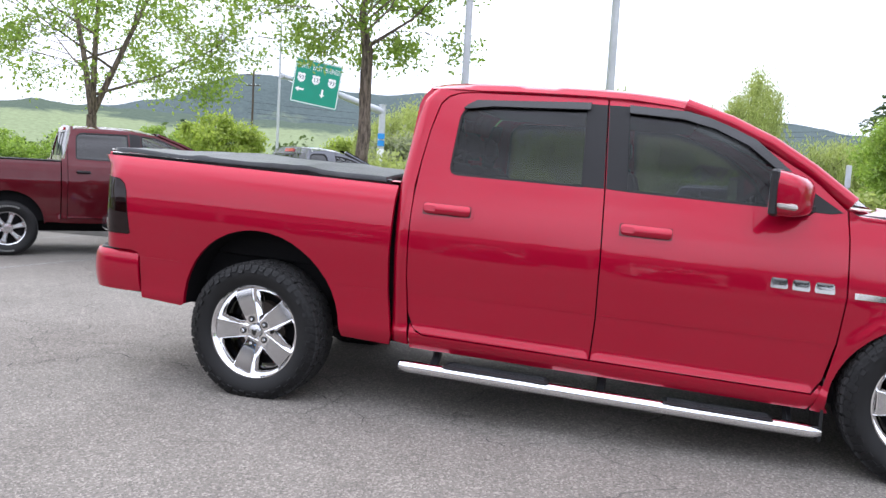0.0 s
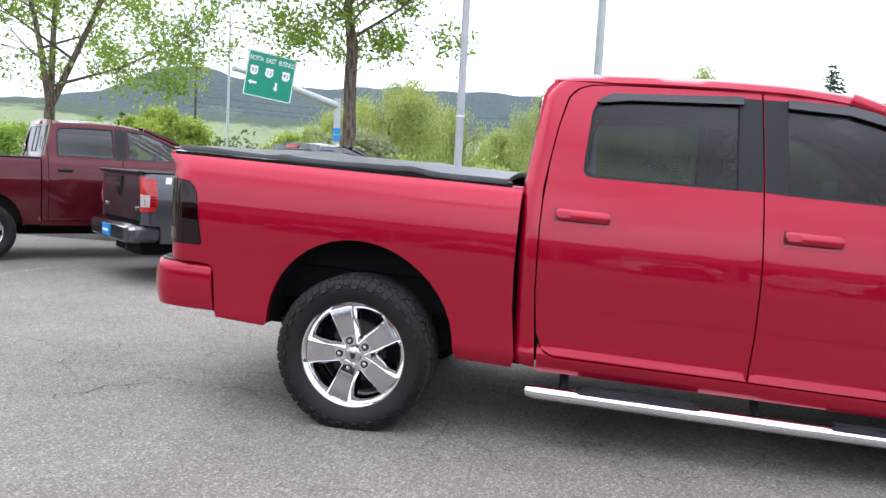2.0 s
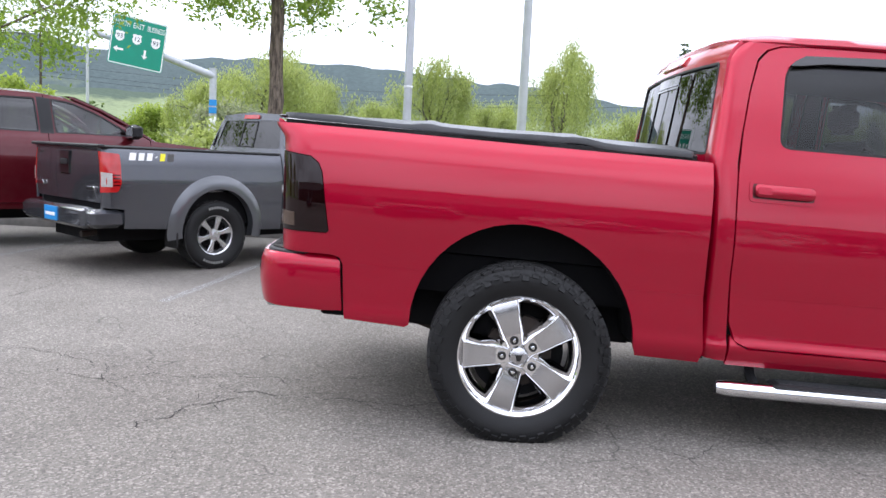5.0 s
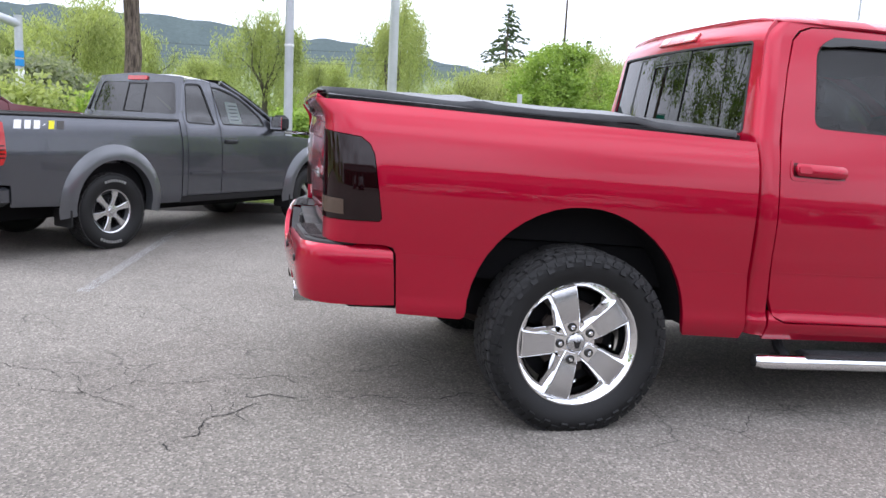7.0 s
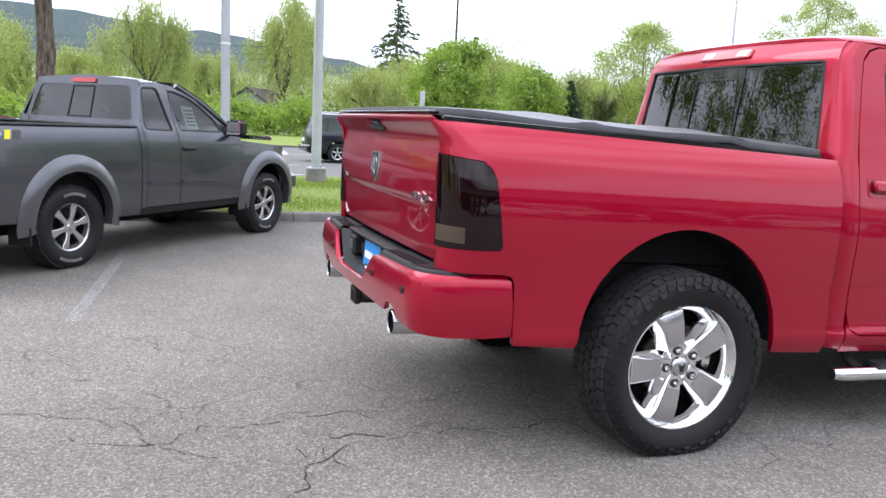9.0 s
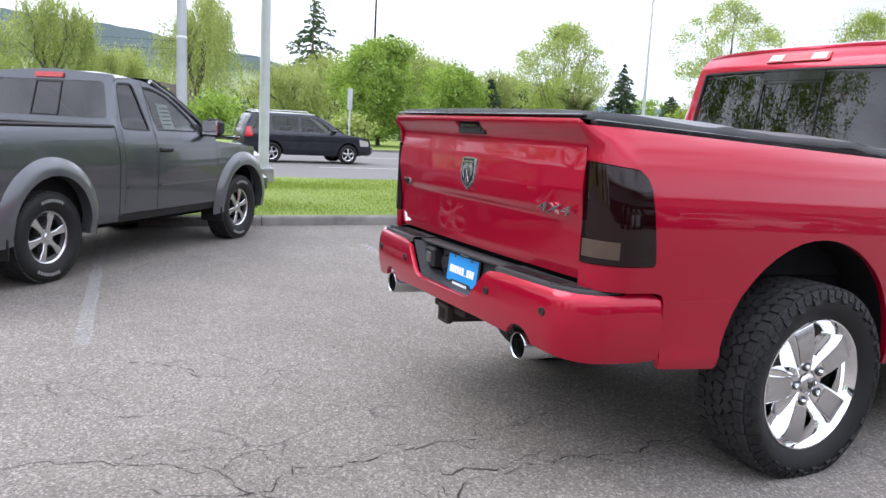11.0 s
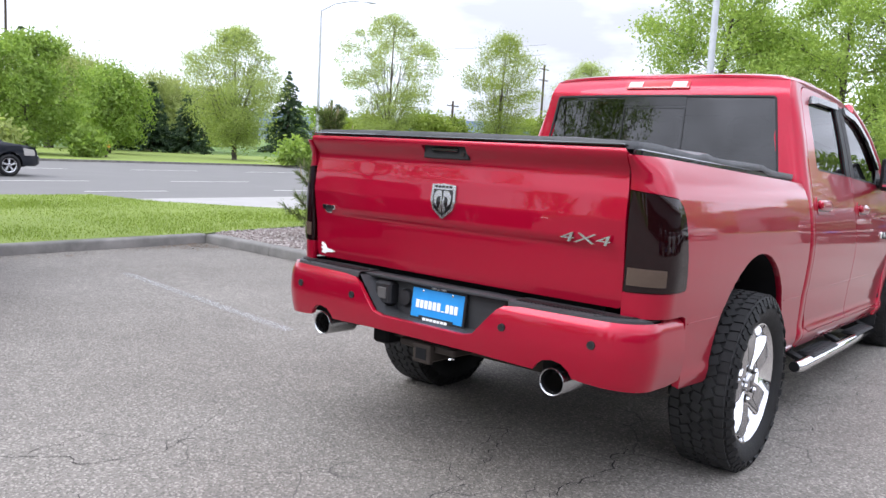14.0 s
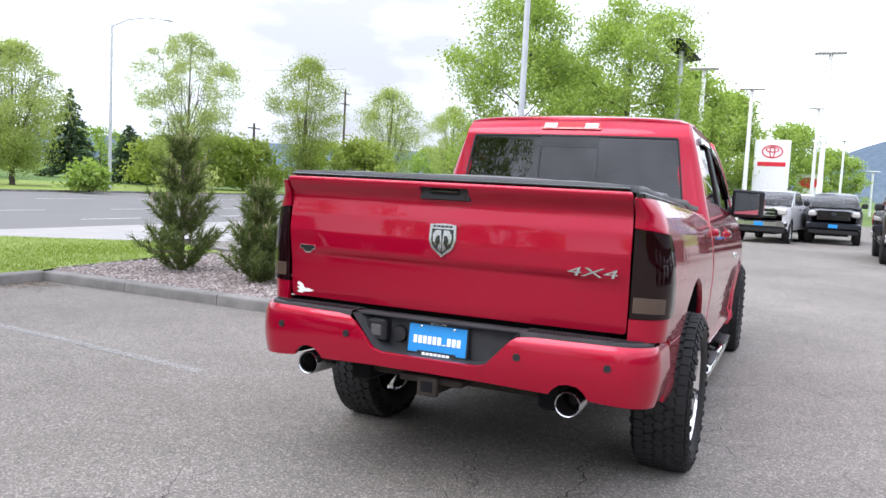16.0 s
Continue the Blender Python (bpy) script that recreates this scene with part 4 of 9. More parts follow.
for s in (0, 1):
    flip = bool(s)
    sgn = 1 if flip else -1

    def bp(name, shape, material, parent, label=""):
        return part(name, raked(shape if not flip else mirrored(shape)), material, parent, label)

    for nm, poly, win, hx in (("rear_door", rear_door, rear_win, 1.05), ("front_door", front_door, front_win, 2.20)):
        door = bp(nm, patch(poly, cab_surface(), 0.05, [win], 0.025), M_RED, truck, "glossy red door")
        big = [(x + (x - sum(p[0] for p in win) / len(win)) * 0.02, z + (z - sum(p[1] for p in win) / len(win)) * 0.03) for x, z in win]
        bp("window_glass", patch(big, cab_surface(-0.012), 0.08, (), 0.0), M_GLASS, door, "dark tinted side window")
        lip = [(x, z) for x, z in win]
        bp("window_seal", patch(lip, cab_surface(-0.004), 0.06, [shrunk(lip, 0.013)], 0.006), M_BLACK, door)
        ca, cb = (0.985, 2.082) if nm == "rear_door" else (2.112, 3.345)
        line_z = lambda x: 0.806 + 0.0135 * (x - 1.0)
        bp("body_crease", patch([(ca, line_z(ca)), (cb, line_z(cb)), (cb, line_z(cb) + 0.007), (ca, line_z(ca) + 0.007)], cab_surface(0.0022), 0.2, (), 0.0022), M_RED, door, "pressed crease line")
        hb = rounded([(hx - 0.026, 1.270), (hx + 0.302, 1.273), (hx + 0.304, 1.374), (hx - 0.023, 1.374)], 0.030)
        bp("handle_surround", patch(hb, cab_surface(0.004), 0.03, [shrunk(hb, 0.016)], 0.008), M_RED, door)
        # no recess is cut here; darker paint stands in for its shade
        bp("handle_shade", patch(shrunk(hb, 0.014), cab_surface(0.0015), 0.05, (), 0.001), M_MAROON, door, "flat maroon patch painted as shade behind the handle")
        bp("door_handle", patch(rounded([(hx + 0.0, 1.296), (hx + 0.282, 1.297), (hx + 0.286, 1.357), (hx - 0.002, 1.357)], 0.024), lambda x, z: (x, -(R_CAB(z) + 0.032 - 0.012 * ((z - 1.327) / 0.030) ** 2 - 0.008 * ((x - hx - 0.14) / 0.14) ** 4), z), 0.02, (), 0.035), M_RED, door, "body-coloured pull handle")
        bp("lock_bezel", patch(rounded([(hx + 0.008, 1.31), (hx + 0.075, 1.31), (hx + 0.075, 1.344), (hx + 0.008, 1.344)], 0.008), cab_surface(0.0305), 0.02, (), 0.01), M_RED, door)
        if nm == "rear_door":
            v0 = [(1.222, 1.942), (1.25, 1.968), (1.30, 1.996), (1.975, 2.030), (1.975, 1.988), (1.40, 1.964), (1.27, 1.944)]
        else:
            v0 = [(2.195, 2.030), (2.52, 2.018), (2.72, 1.972), (2.90, 1.888), (3.10, 1.722), (3.16, 1.655), (3.125, 1.650), (3.03, 1.725), (2.86, 1.853), (2.68, 1.930), (2.50, 1.972), (2.195, 1.985)]
        v0 = list(reversed(v0))
        bp("vent_visor", patch(v0, lambda x, z: (x, -(R_CAB(z) + 0.020), z), 0.04, (), 0.022), M_GLOSSBLACK, door, "black stick-on vent visor")
        if nm == "front_door":
            # black sail panel, mirror, door lettering as plain chrome blocks
            sail = [(2.98, 1.528), (3.30, 1.524), (3.355, 1.535), (3.17, 1.655), (3.135, 1.665)]
            bp("sail_panel", patch(sail, cab_surface(0.003), 0.04, (), 0.006), M_BLACK, door)
            for k, (a, b2) in enumerate(((3.015, 3.105), (3.125, 3.215), (3.235, 3.335))):
                z0 = 1.108 + 0.0 * k
                shp = rounded([(0, 0), (b2 - a, 0), (b2 - a - 0.004, 0.055), (0.004, 0.055)], 0.012)
                bp("badge_block", patch([(a + p, z0 + q) for p, q in shp], cab_surface(0.008), 0.03, (), 0.009), M_CHROME, door, "chrome badge block")
    # dark jambs behind the door gaps
    bp("door_jamb", patch([(2.03, 0.50), (2.16, 0.50), (2.16, 1.50), (2.13, 2.06), (2.02, 2.06), (2.03, 1.50)], cab_surface(-0.034), 0.08, (), 0.02), M_LINER, truck)
    bp("door_jamb", patch([(0.945, 0.56), (1.06, 0.56), (1.02, 0.90), (1.03, 1.39), (1.06, 1.60), (1.10, 1.80), (1.14, 1.95), (1.06, 1.95), (0.995, 1.78), (0.965, 1.60), (0.945, 1.39), (0.94, 0.90)], cab_surface(-0.034), 0.08, (), 0.02), M_LINER, truck)
    # middle post, black
    bp("door_post_trim", patch([(1.964, 1.54), (2.088, 1.54), (2.069, 2.022), (1.958, 2.022)], cab_surface(0.0025), 0.06, (), 0.004), M_BLACK, truck)
    bp("door_post_trim", patch([(2.100, 1.54), (2.214, 1.535), (2.194, 2.022), (2.078, 2.022)], cab_surface(0.0025), 0.06, (), 0.004), M_BLACK, truck)
    # sill and corner post
    sill = [(0.992, 0.462), (3.26, 0.470), (3.34, 0.60), (3.31, 0.615), (3.27, 0.558), (1.085, 0.553), (1.03, 0.575), (0.996, 0.615)]
    bp("sill", patch(sill, cab_surface(), 0.05, (), 0.03), M_RED, truck, "red sill panel under the doors")

    def post(u, z):
        lean = LEAN(z)
        w, r = R_CAB(z), 0.075
        if u >= 0.935:
            return u + lean, -w, z
        a = min((0.935 - u) / r, math.pi / 2)
        extra = max(0.0, (0.935 - u) - r * math.pi / 2)
        return 0.935 - r * math.sin(a) + lean, -(w - r) - r * math.cos(a) + extra, z

    edge = [(0.978, 0.60), (0.962, 0.90), (0.964, 1.25), (0.970, 1.39), (0.992, 1.60), (1.027, 1.80), (1.070, 1.960), (1.118, 2.013), (1.186, 2.038), (1.36, 2.050), (1.36, 2.064), (1.10, 2.058)]
    u_of = [(x - LEAN(z), z) for x, z in edge]
    cp = [(0.77, 0.50), (0.985, 0.48)] + u_of + [(0.90, 2.052), (0.78, 2.040), (0.75, 1.98), (0.75, 1.46), (0.77, 1.40)]
    bp("corner_post", patch(cp, post, 0.035, (), 0.02), M_RED, truck, "red cab corner post")
    # front wing
    fx = 3.86

    def wing(x, z):
        w = R_CAB(min(z, 1.5))
        d = math.hypot(x - fx, z - 0.50) - 0.52
        w += 0.022 * math.exp(-((max(d, 0) / 0.06) ** 2))
        nose = max(0.0, x - 4.35)
        return x, -(w - 0.9 * nose ** 2), z

    wp = [(3.275, 0.47), (3.36, 0.47)] + arc(fx, 0.50, 0.52, 180, 0) + [(4.44, 0.46), (4.66, 0.50), (4.66, 1.26), (4.5, 1.40), (4.0, 1.485), (3.45, 1.515), (3.382, 1.552), (3.396, 1.40), (3.400, 1.10), (3.373, 0.85), (3.325, 0.63)]
    bp("front_wing", patch(wp, wing, 0.05, (), 0.03), M_RED, truck, "red front wing with wheel arch")
    bp("badge_block", patch([(3.43, 1.098), (3.62, 1.098), (3.62, 1.130), (3.43, 1.130)], lambda x, z: (x, wing(x, z)[1] - 0.006, z), 0.03, (), 0.008), M_CHROME, truck, "chrome badge block")
    ring = arc(fx, 0.50, 0.522, 0, 180, 29)
    v = [(x, -0.94 + d, z) for d in (0.0, 0.34) for x, z in ring]
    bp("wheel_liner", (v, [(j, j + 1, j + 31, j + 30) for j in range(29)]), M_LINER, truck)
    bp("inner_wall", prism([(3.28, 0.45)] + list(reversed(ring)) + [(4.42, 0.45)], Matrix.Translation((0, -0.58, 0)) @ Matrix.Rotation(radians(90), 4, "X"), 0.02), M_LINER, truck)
    # mud flap, mirror, step bar
    bp("mud_flap", prism(rounded([(-0.95, 0.30), (-0.70, 0.30), (-0.68, 0.62), (-0.955, 0.66)], 0.03), Matrix(((0, 0, 1, 3.325), (1, 0, 0, 0), (0, 1, 0, 0.0), (0, 0, 0, 1))), 0.016), M_BLACK, truck, "black rubber mud flap")
    turn = Matrix.Translation((3.03, -0.925, 0)) @ Matrix.Rotation(radians(-14), 4, "Z")

    def swept(shape):
        # the shell thins towards its outer end and dips at its crown
        pts = []
        for x, y, z in shape[0]:
            t = min(1.0, max(0.0, -y / 0.25))
            pts.append((x * (1 - 0.30 * t ** 2) if x > 0 else x, y, 1.49 + (z - 1.49) * (1 - 0.05 * t - 0.14 * max(0.0, x) / 0.2)))
        return moved((pts, shape[1]), turn)

    def bent(c, e):
        return math.copysign(abs(c) ** e, c)

    nu, nv = 36, 19
    shell_v, shell_f = [], []
    for q in range(nv):
        for p in range(nu):
            a, b2 = 2 * math.pi * p / nu, math.pi * (q + 0.25) / (nv - 0.5) - math.pi / 2
            x = 0.180 * bent(math.cos(b2), 0.5) * bent(math.cos(a), 0.62)
            shell_v.append((max(x, -0.018), -0.125 + 0.125 * bent(math.cos(b2), 0.34) * bent(math.sin(a), 0.42), 1.6125 + 0.1225 * bent(math.sin(b2), 0.5)))
    for q in range(nv - 1):
        for p in range(nu):
            shell_f.append((q * nu + p, q * nu + (p + 1) % nu, (q + 1) * nu + (p + 1) % nu, (q + 1) * nu + p))
    shell_f += [tuple(range(nu - 1, -1, -1)), tuple(range((nv - 1) * nu, nv * nu))]
    mir = bp("door_mirror", swept((shell_v, shell_f)), M_RED, truck, "red door mirror with a lamp strip")
    bp("mirror_rim", swept(box(-0.028, 0.022, -0.257, 0.004, 1.486, 1.739, 0.014)), M_BLACK, mir)
    bp("mirror_glass", swept(box(-0.032, -0.027, -0.225, -0.025, 1.515, 1.708, 0.004)), M_CHROME, mir, "mirror glass")
    bp("mirror_lamp", swept(box(0.012, 0.150, -0.2545, -0.12, 1.530, 1.568, 0.012)), M_CLEARLENS, mir, "clear turn lamp strip")
    bp("mirror_arm", joined(box(3.03, 3.20, -1.0, -0.87, 1.505, 1.575, 0.02)), M_BLACK, mir)
    rail = [(0.95, -0.938, 0.352), (1.0, -0.950, 0.352), (2.2, -0.954, 0.357), (3.28, -0.950, 0.364), (3.33, -0.933, 0.364)]
    bar = bp("step_bar", tube(rail, [0.030, 0.038, 0.038, 0.038, 0.030], 16), M_CHROME, truck, "polished tubular side step")
    bp("step_bar_end", tube([(0.945, -0.936, 0.352), (1.01, -0.952, 0.352)], 0.031, 16), M_BLACK, bar)
    for x0, x1 in ((1.22, 1.86), (2.50, 3.10)):
        bp("step_tread", box(x0, x1, -0.985, -0.87, 0.376, 0.401, 0.012), M_BLACK, bar, "black ribbed step tread")
        for k in range(5):
            bp("tread_rib", box(x0 + 0.03, x1 - 0.03, -0.971 + 0.02 * k, -0.963 + 0.02 * k, 0.399, 0.4045, 0.0), M_GREYPLASTIC, bar)
    for x in (1.15, 2.15, 3.18):
        bp("step_bracket", tube([(x, -0.943, 0.36), (x, -0.85, 0.40), (x, -0.77, 0.53)], 0.026, 6), M_BLACK, bar)

# roof, glass, bonnet, nose
zr = curve_of([(0.95, 2.068), (1.05, 2.096), (1.2, 2.112), (1.5, 2.124), (1.9, 2.130), (2.2, 2.126), (2.45, 2.108), (2.6, 2.085), (2.75, 2.05)], 0.05)


def roof_surface(x, y):
    t = abs(y) / 0.745
    return x, y, zr(x) + 0.014 - 0.030 * t ** 3.4 - 5.0 * max(0.0, t - 0.94) ** 2


roof = part("roof", raked(patch([(0.985, -0.735), (1.06, -0.757), (1.3, -0.768), (2.2, -0.768), (2.52, -0.772), (2.60, -0.60), (2.68, -0.3), (2.70, 0.0), (2.68, 0.3), (2.60, 0.60), (2.52, 0.772), (2.2, 0.768), (1.3, 0.768), (1.06, 0.757), (0.985, 0.735), (0.955, 0.4), (0.945, 0), (0.955, -0.4)], roof_surface, 0.06, flange=0.03)), M_RED, truck, "red cab roof")
part("roof_antenna", raked(box(1.28, 1.42, -0.03, 0.03, 2.10, 2.145, 0.014)), M_BLACK, roof)


def back_surface(off=0.0):
    return lambda u, z: (0.798 + LEAN(z) + 0.068 * (u / 0.8) ** 2 - off, -u * WIDE, z)


bw = rounded([(-0.765, 1.48), (0.765, 1.48), (0.70, 1.948), (-0.70, 1.948)], 0.025)
part("cab_back", raked(patch([(-0.87, 0.60), (0.87, 0.60), (0.87, 1.45), (0.80, 1.75), (0.745, 2.055), (0.4, 2.072), (0, 2.076), (-0.4, 2.072), (-0.745, 2.055), (-0.80, 1.75), (-0.87, 1.45)], lambda u, z: (back_surface()(u, z)[0], -u, z), 0.06, [bw], 0.03)), M_RED, truck, "red rear cab wall")
back_win = part("rear_window", raked(patch(shrunk(bw, -0.02), back_surface(-0.008), 0.1, (), 0.0)), M_PRIVACY, truck, "dark tinted sliding rear window")
part("window_seal", raked(patch(bw, back_surface(0.002), 0.06, [shrunk(bw, 0.012)], 0.01)), M_BLACK, back_win)
sl = [(-0.205, 1.515), (0.205, 1.515), (0.20, 1.870), (-0.20, 1.870)]
part("slider_frame", raked(patch(sl, back_surface(-0.001), 0.06, [shrunk(sl, 0.014)], 0.006)), M_GLOSSBLACK, back_win)
part("shade_band", raked(patch([(-0.20, 1.878), (0.20, 1.878), (0.198, 1.938), (-0.198, 1.938)], back_surface(-0.004), 0.06, (), 0.003)), M_GLOSSBLACK, back_win)
hl = part("high_brake_lamp", raked(patch(rounded([(-0.205, 1.990), (0.205, 1.990), (0.20, 2.042), (-0.20, 2.042)], 0.01), back_surface(0.012), 0.04, (), 0.012)), M_REDLENS, truck, "high red brake lamp with clear cargo lenses")
for a, b2 in ((-0.185, -0.095), (0.095, 0.185)):
    part("cargo_lens", raked(patch([(a, 1.998), (b2, 1.998), (b2, 2.036), (a, 2.036)], back_surface(0.0145), 0.04, (), 0.003)), M_PINKLENS, hl, "pale pink cargo lens")


def shield_surface(u, v):
    """Windscreen: u across, v from the cowl (0) to the roof (1)."""
    k = (u / 0.8) ** 2
    x0, z0 = 3.66 - 0.27 * k, 1.575 + 0.01 * k
    x1, z1 = 2.66 - 0.13 * k, 2.083 - 0.05 * k
    belly = 0.05 * math.sin(math.pi * v)
    w = 0.80 + (0.86 - 0.80) * (1 - v)
    return x0 + (x1 - x0) * v + belly * 0.5, u * (1.075 - 0.135 * v), z0 + (z1 - z0) * v + belly


ws = part("windscreen", raked(patch([(0.80, 0.0), (0.80, 1.0), (-0.80, 1.0), (-0.80, 0.0)], shield_surface, 0.12, (), 0.0)), M_GLASSLIGHT, truck, "clear windscreen")
for s in (-1, 1):
    pts = [shield_surface(s * 0.80, v) for v in (-0.02, 0.25, 0.5, 0.75, 1.02)]
    part("windscreen_post", raked(tube([(x, y * 0.985, z + 0.012) for x, y, z in pts], 0.046, 12)), M_RED, truck)


def hood_surface(x, y):
    t = abs(y) / 0.9
    return x, y, 1.565 - 0.05 * (x - 3.6) - 0.16 * max(0, x - 4.2) ** 2 - 0.06 * t ** 3 + 0.025 * math.exp(-((t - 0.45) / 0.16) ** 2)


part("bonnet", raked(patch([(3.44, -0.83), (4.55, -0.80), (4.80, -0.55), (4.86, 0), (4.80, 0.55), (4.55, 0.80), (3.44, 0.83), (3.62, 0.5), (3.69, 0), (3.62, -0.5)], hood_surface, 0.08, flange=0.04)), M_RED, truck, "red bonnet")
part("wiper_cowl", raked(box(3.40, 3.72, -0.80, 0.80, 1.47, 1.535, 0.02)), M_BLACK, truck)
nose = part("front_grille", raked(joined(box(4.70, 4.88, -0.55, 0.55, 0.92, 1.42, 0.05))), M_GLOSSBLACK, truck, "black front grille with chrome crossbars")
part("grille_bar", raked(joined(box(4.87, 4.90, -0.53, 0.53, 1.15, 1.20, 0.01), box(4.87, 4.90, -0.03, 0.03, 0.95, 1.40, 0.01))), M_CHROME, nose)
for s in (-1, 1):
    part("headlight", raked(box(4.50, 4.82, min(s * 0.56, s * 0.86), max(s * 0.56, s * 0.86), 1.05, 1.34, 0.06)), M_CLEARLENS, truck, "clear headlight")
part("front_bumper", raked(joined(box(4.55, 4.95, -0.93, 0.93, 0.58, 0.90, 0.08))), M_RED, truck, "red front bumper")

# seats and dash behind the glass
def seat_parts(parent, x, y, z, tall=0.72):
    back = part("seat_back", raked(moved(box(-0.08, 0.08, -0.25, 0.25, 0, tall, 0.06), Matrix.Translation((x, y, z)) @ Matrix.Rotation(radians(-12), 4, "Y"))), M_SEAT, parent)
    part("headrest", raked(box(x - 0.22, x - 0.10, y - 0.13, y + 0.13, z + tall + 0.03, z + tall + 0.22, 0.05)), M_SEAT, parent)
    part("seat_cushion", raked(box(x - 0.02, x + 0.48, y - 0.26, y + 0.26, z - 0.14, z + 0.06, 0.05)), M_SEAT, parent)


for x, ys in ((2.28, (-0.40, 0.40)), (1.25, (-0.52, 0.0, 0.52))):
    for y in ys:
        seat_parts(truck, x, y, 1.02, 0.68 if x > 2 else 0.60)
part("dashboard", raked(box(3.10, 3.55, -0.82, 0.82, 1.10, 1.50, 0.07)), M_BLACK, truck)
wheel_ring = lathe([(0.18 + 0.016 * math.cos(a), 0.016 * math.sin(a)) for a in np.linspace(0, 2 * math.pi, 9)[:-1]], 28, True)
part("steering_wheel", raked(moved(wheel_ring, Matrix.Translation((2.98, 0.40, 1.42)) @ Matrix.Rotation(radians(-65), 4, "Y") @ Matrix.Rotation(radians(90), 4, "X"))), M_BLACK, truck)
part("roof_lining", raked(box(1.15, 2.6, -0.70, 0.70, 2.00, 2.02)), M_TRIM, truck)

# wheels on the ground
low = -0.419
first = chrome_wheel(truck, low)
first.matrix_basis = Matrix.Translation((0, -0.928, 0.42))
for x, y in ((0, 0.928), (3.86, -0.928), (3.86, 0.928)):
    twin = copy_thing(first, Matrix.Translation((x, y, 0.42)) @ (Matrix.Rotation(math.pi, 4, "Z") if y > 0 else Matrix.Identity(4)))


# ---- the other parked vehicles ----
def alloy_wheel(parent, r, rim, half, spokes, m, face, label, lettered=False, blocks=40, dark=False):
    prof = [(rim - 0.02, half * 0.8), (rim - 0.03, 0.0), (rim - 0.025, -half * 0.55), (rim - 0.008, -half * 0.70), (rim + 0.004, -half * 0.74), (rim + 0.006, -half * 0.66)]
    wheel = part("wheel", lathe(prof, 40), face, parent, label)
    wheel.matrix_basis = m
    carcass, tread, _ = tyre_shapes(r, rim, half, 4, blocks, -r + 0.012, False)
    part("tyre", carcass, M_RUBBER, wheel)
    part("tread", tread, M_TREAD, wheel, sharp=0)["kind"] = "stuff"
    f = -half * 0.62
    for k in range(spokes):
        a = 2 * math.pi * (k + 0.25) / spokes
        w = 1.25 / spokes * rim
        secs = [(0.04, w * 0.55, w * 0.6, f, -0.02), (rim * 0.55, w * 0.62, w * 0.7, f - 0.006, -0.02), (rim * 0.97, w * 0.85, w, f - 0.004, -0.03)]
        if dark:
            secs = [(0.04, w * 0.50, w * 0.6, f, -0.02), (rim * 0.5, w * 0.50, w * 0.62, f - 0.008, -0.02), (rim * 0.97, w * 0.92, w, f - 0.004, -0.03)]
        part("spoke", moved(spoke_loft(secs), Matrix.Rotation(-a, 4, "Y")), face, wheel)
        if dark:
            continue
        slot = [(rim * 0.36, -w * 0.20), (rim * 0.80, -w * 0.34), (rim * 0.80, w * 0.34), (rim * 0.36, w * 0.20)]
        part("spoke_slot", moved(([(p, f - 0.009, q) for p, q in slot], [(0, 1, 2, 3)]), Matrix.Rotation(-a, 4, "Y")), M_DARKRIM if dark else M_GALV, wheel)
    part("hub", lathe([(0, f - 0.012), (0.028, f - 0.012), (0.034, f - 0.004), (0.07, f), (0.075, -0.02)], 24), M_SPOKE, wheel)
    part("wheel_back", lathe([(0.02, -0.005), (rim - 0.03, 0.0)], 32), M_LINER, wheel)
    if dark:
        part("barrel", lathe([(rim - 0.034, 0.02), (rim - 0.040, -half * 0.50), (rim - 0.014, -half * 0.66)], 40), M_DARKRIM, wheel)
    if lettered:
        for start, n in ((1.15, 8), (4.2, 8)):
            for j in range(n):
                a = start + 0.105 * j
                t = (rim + r) / 2 + 0.004
                mm = Matrix.Rotation(-a, 4, "Y") @ Matrix.Translation((t, -half * 1.0, 0))
                part("sidewall_bar", moved(box(-0.013, 0.013, -0.004, 0.006, -0.014, 0.010, 0.0), mm), M_TYREPRINT, wheel)
    return wheel


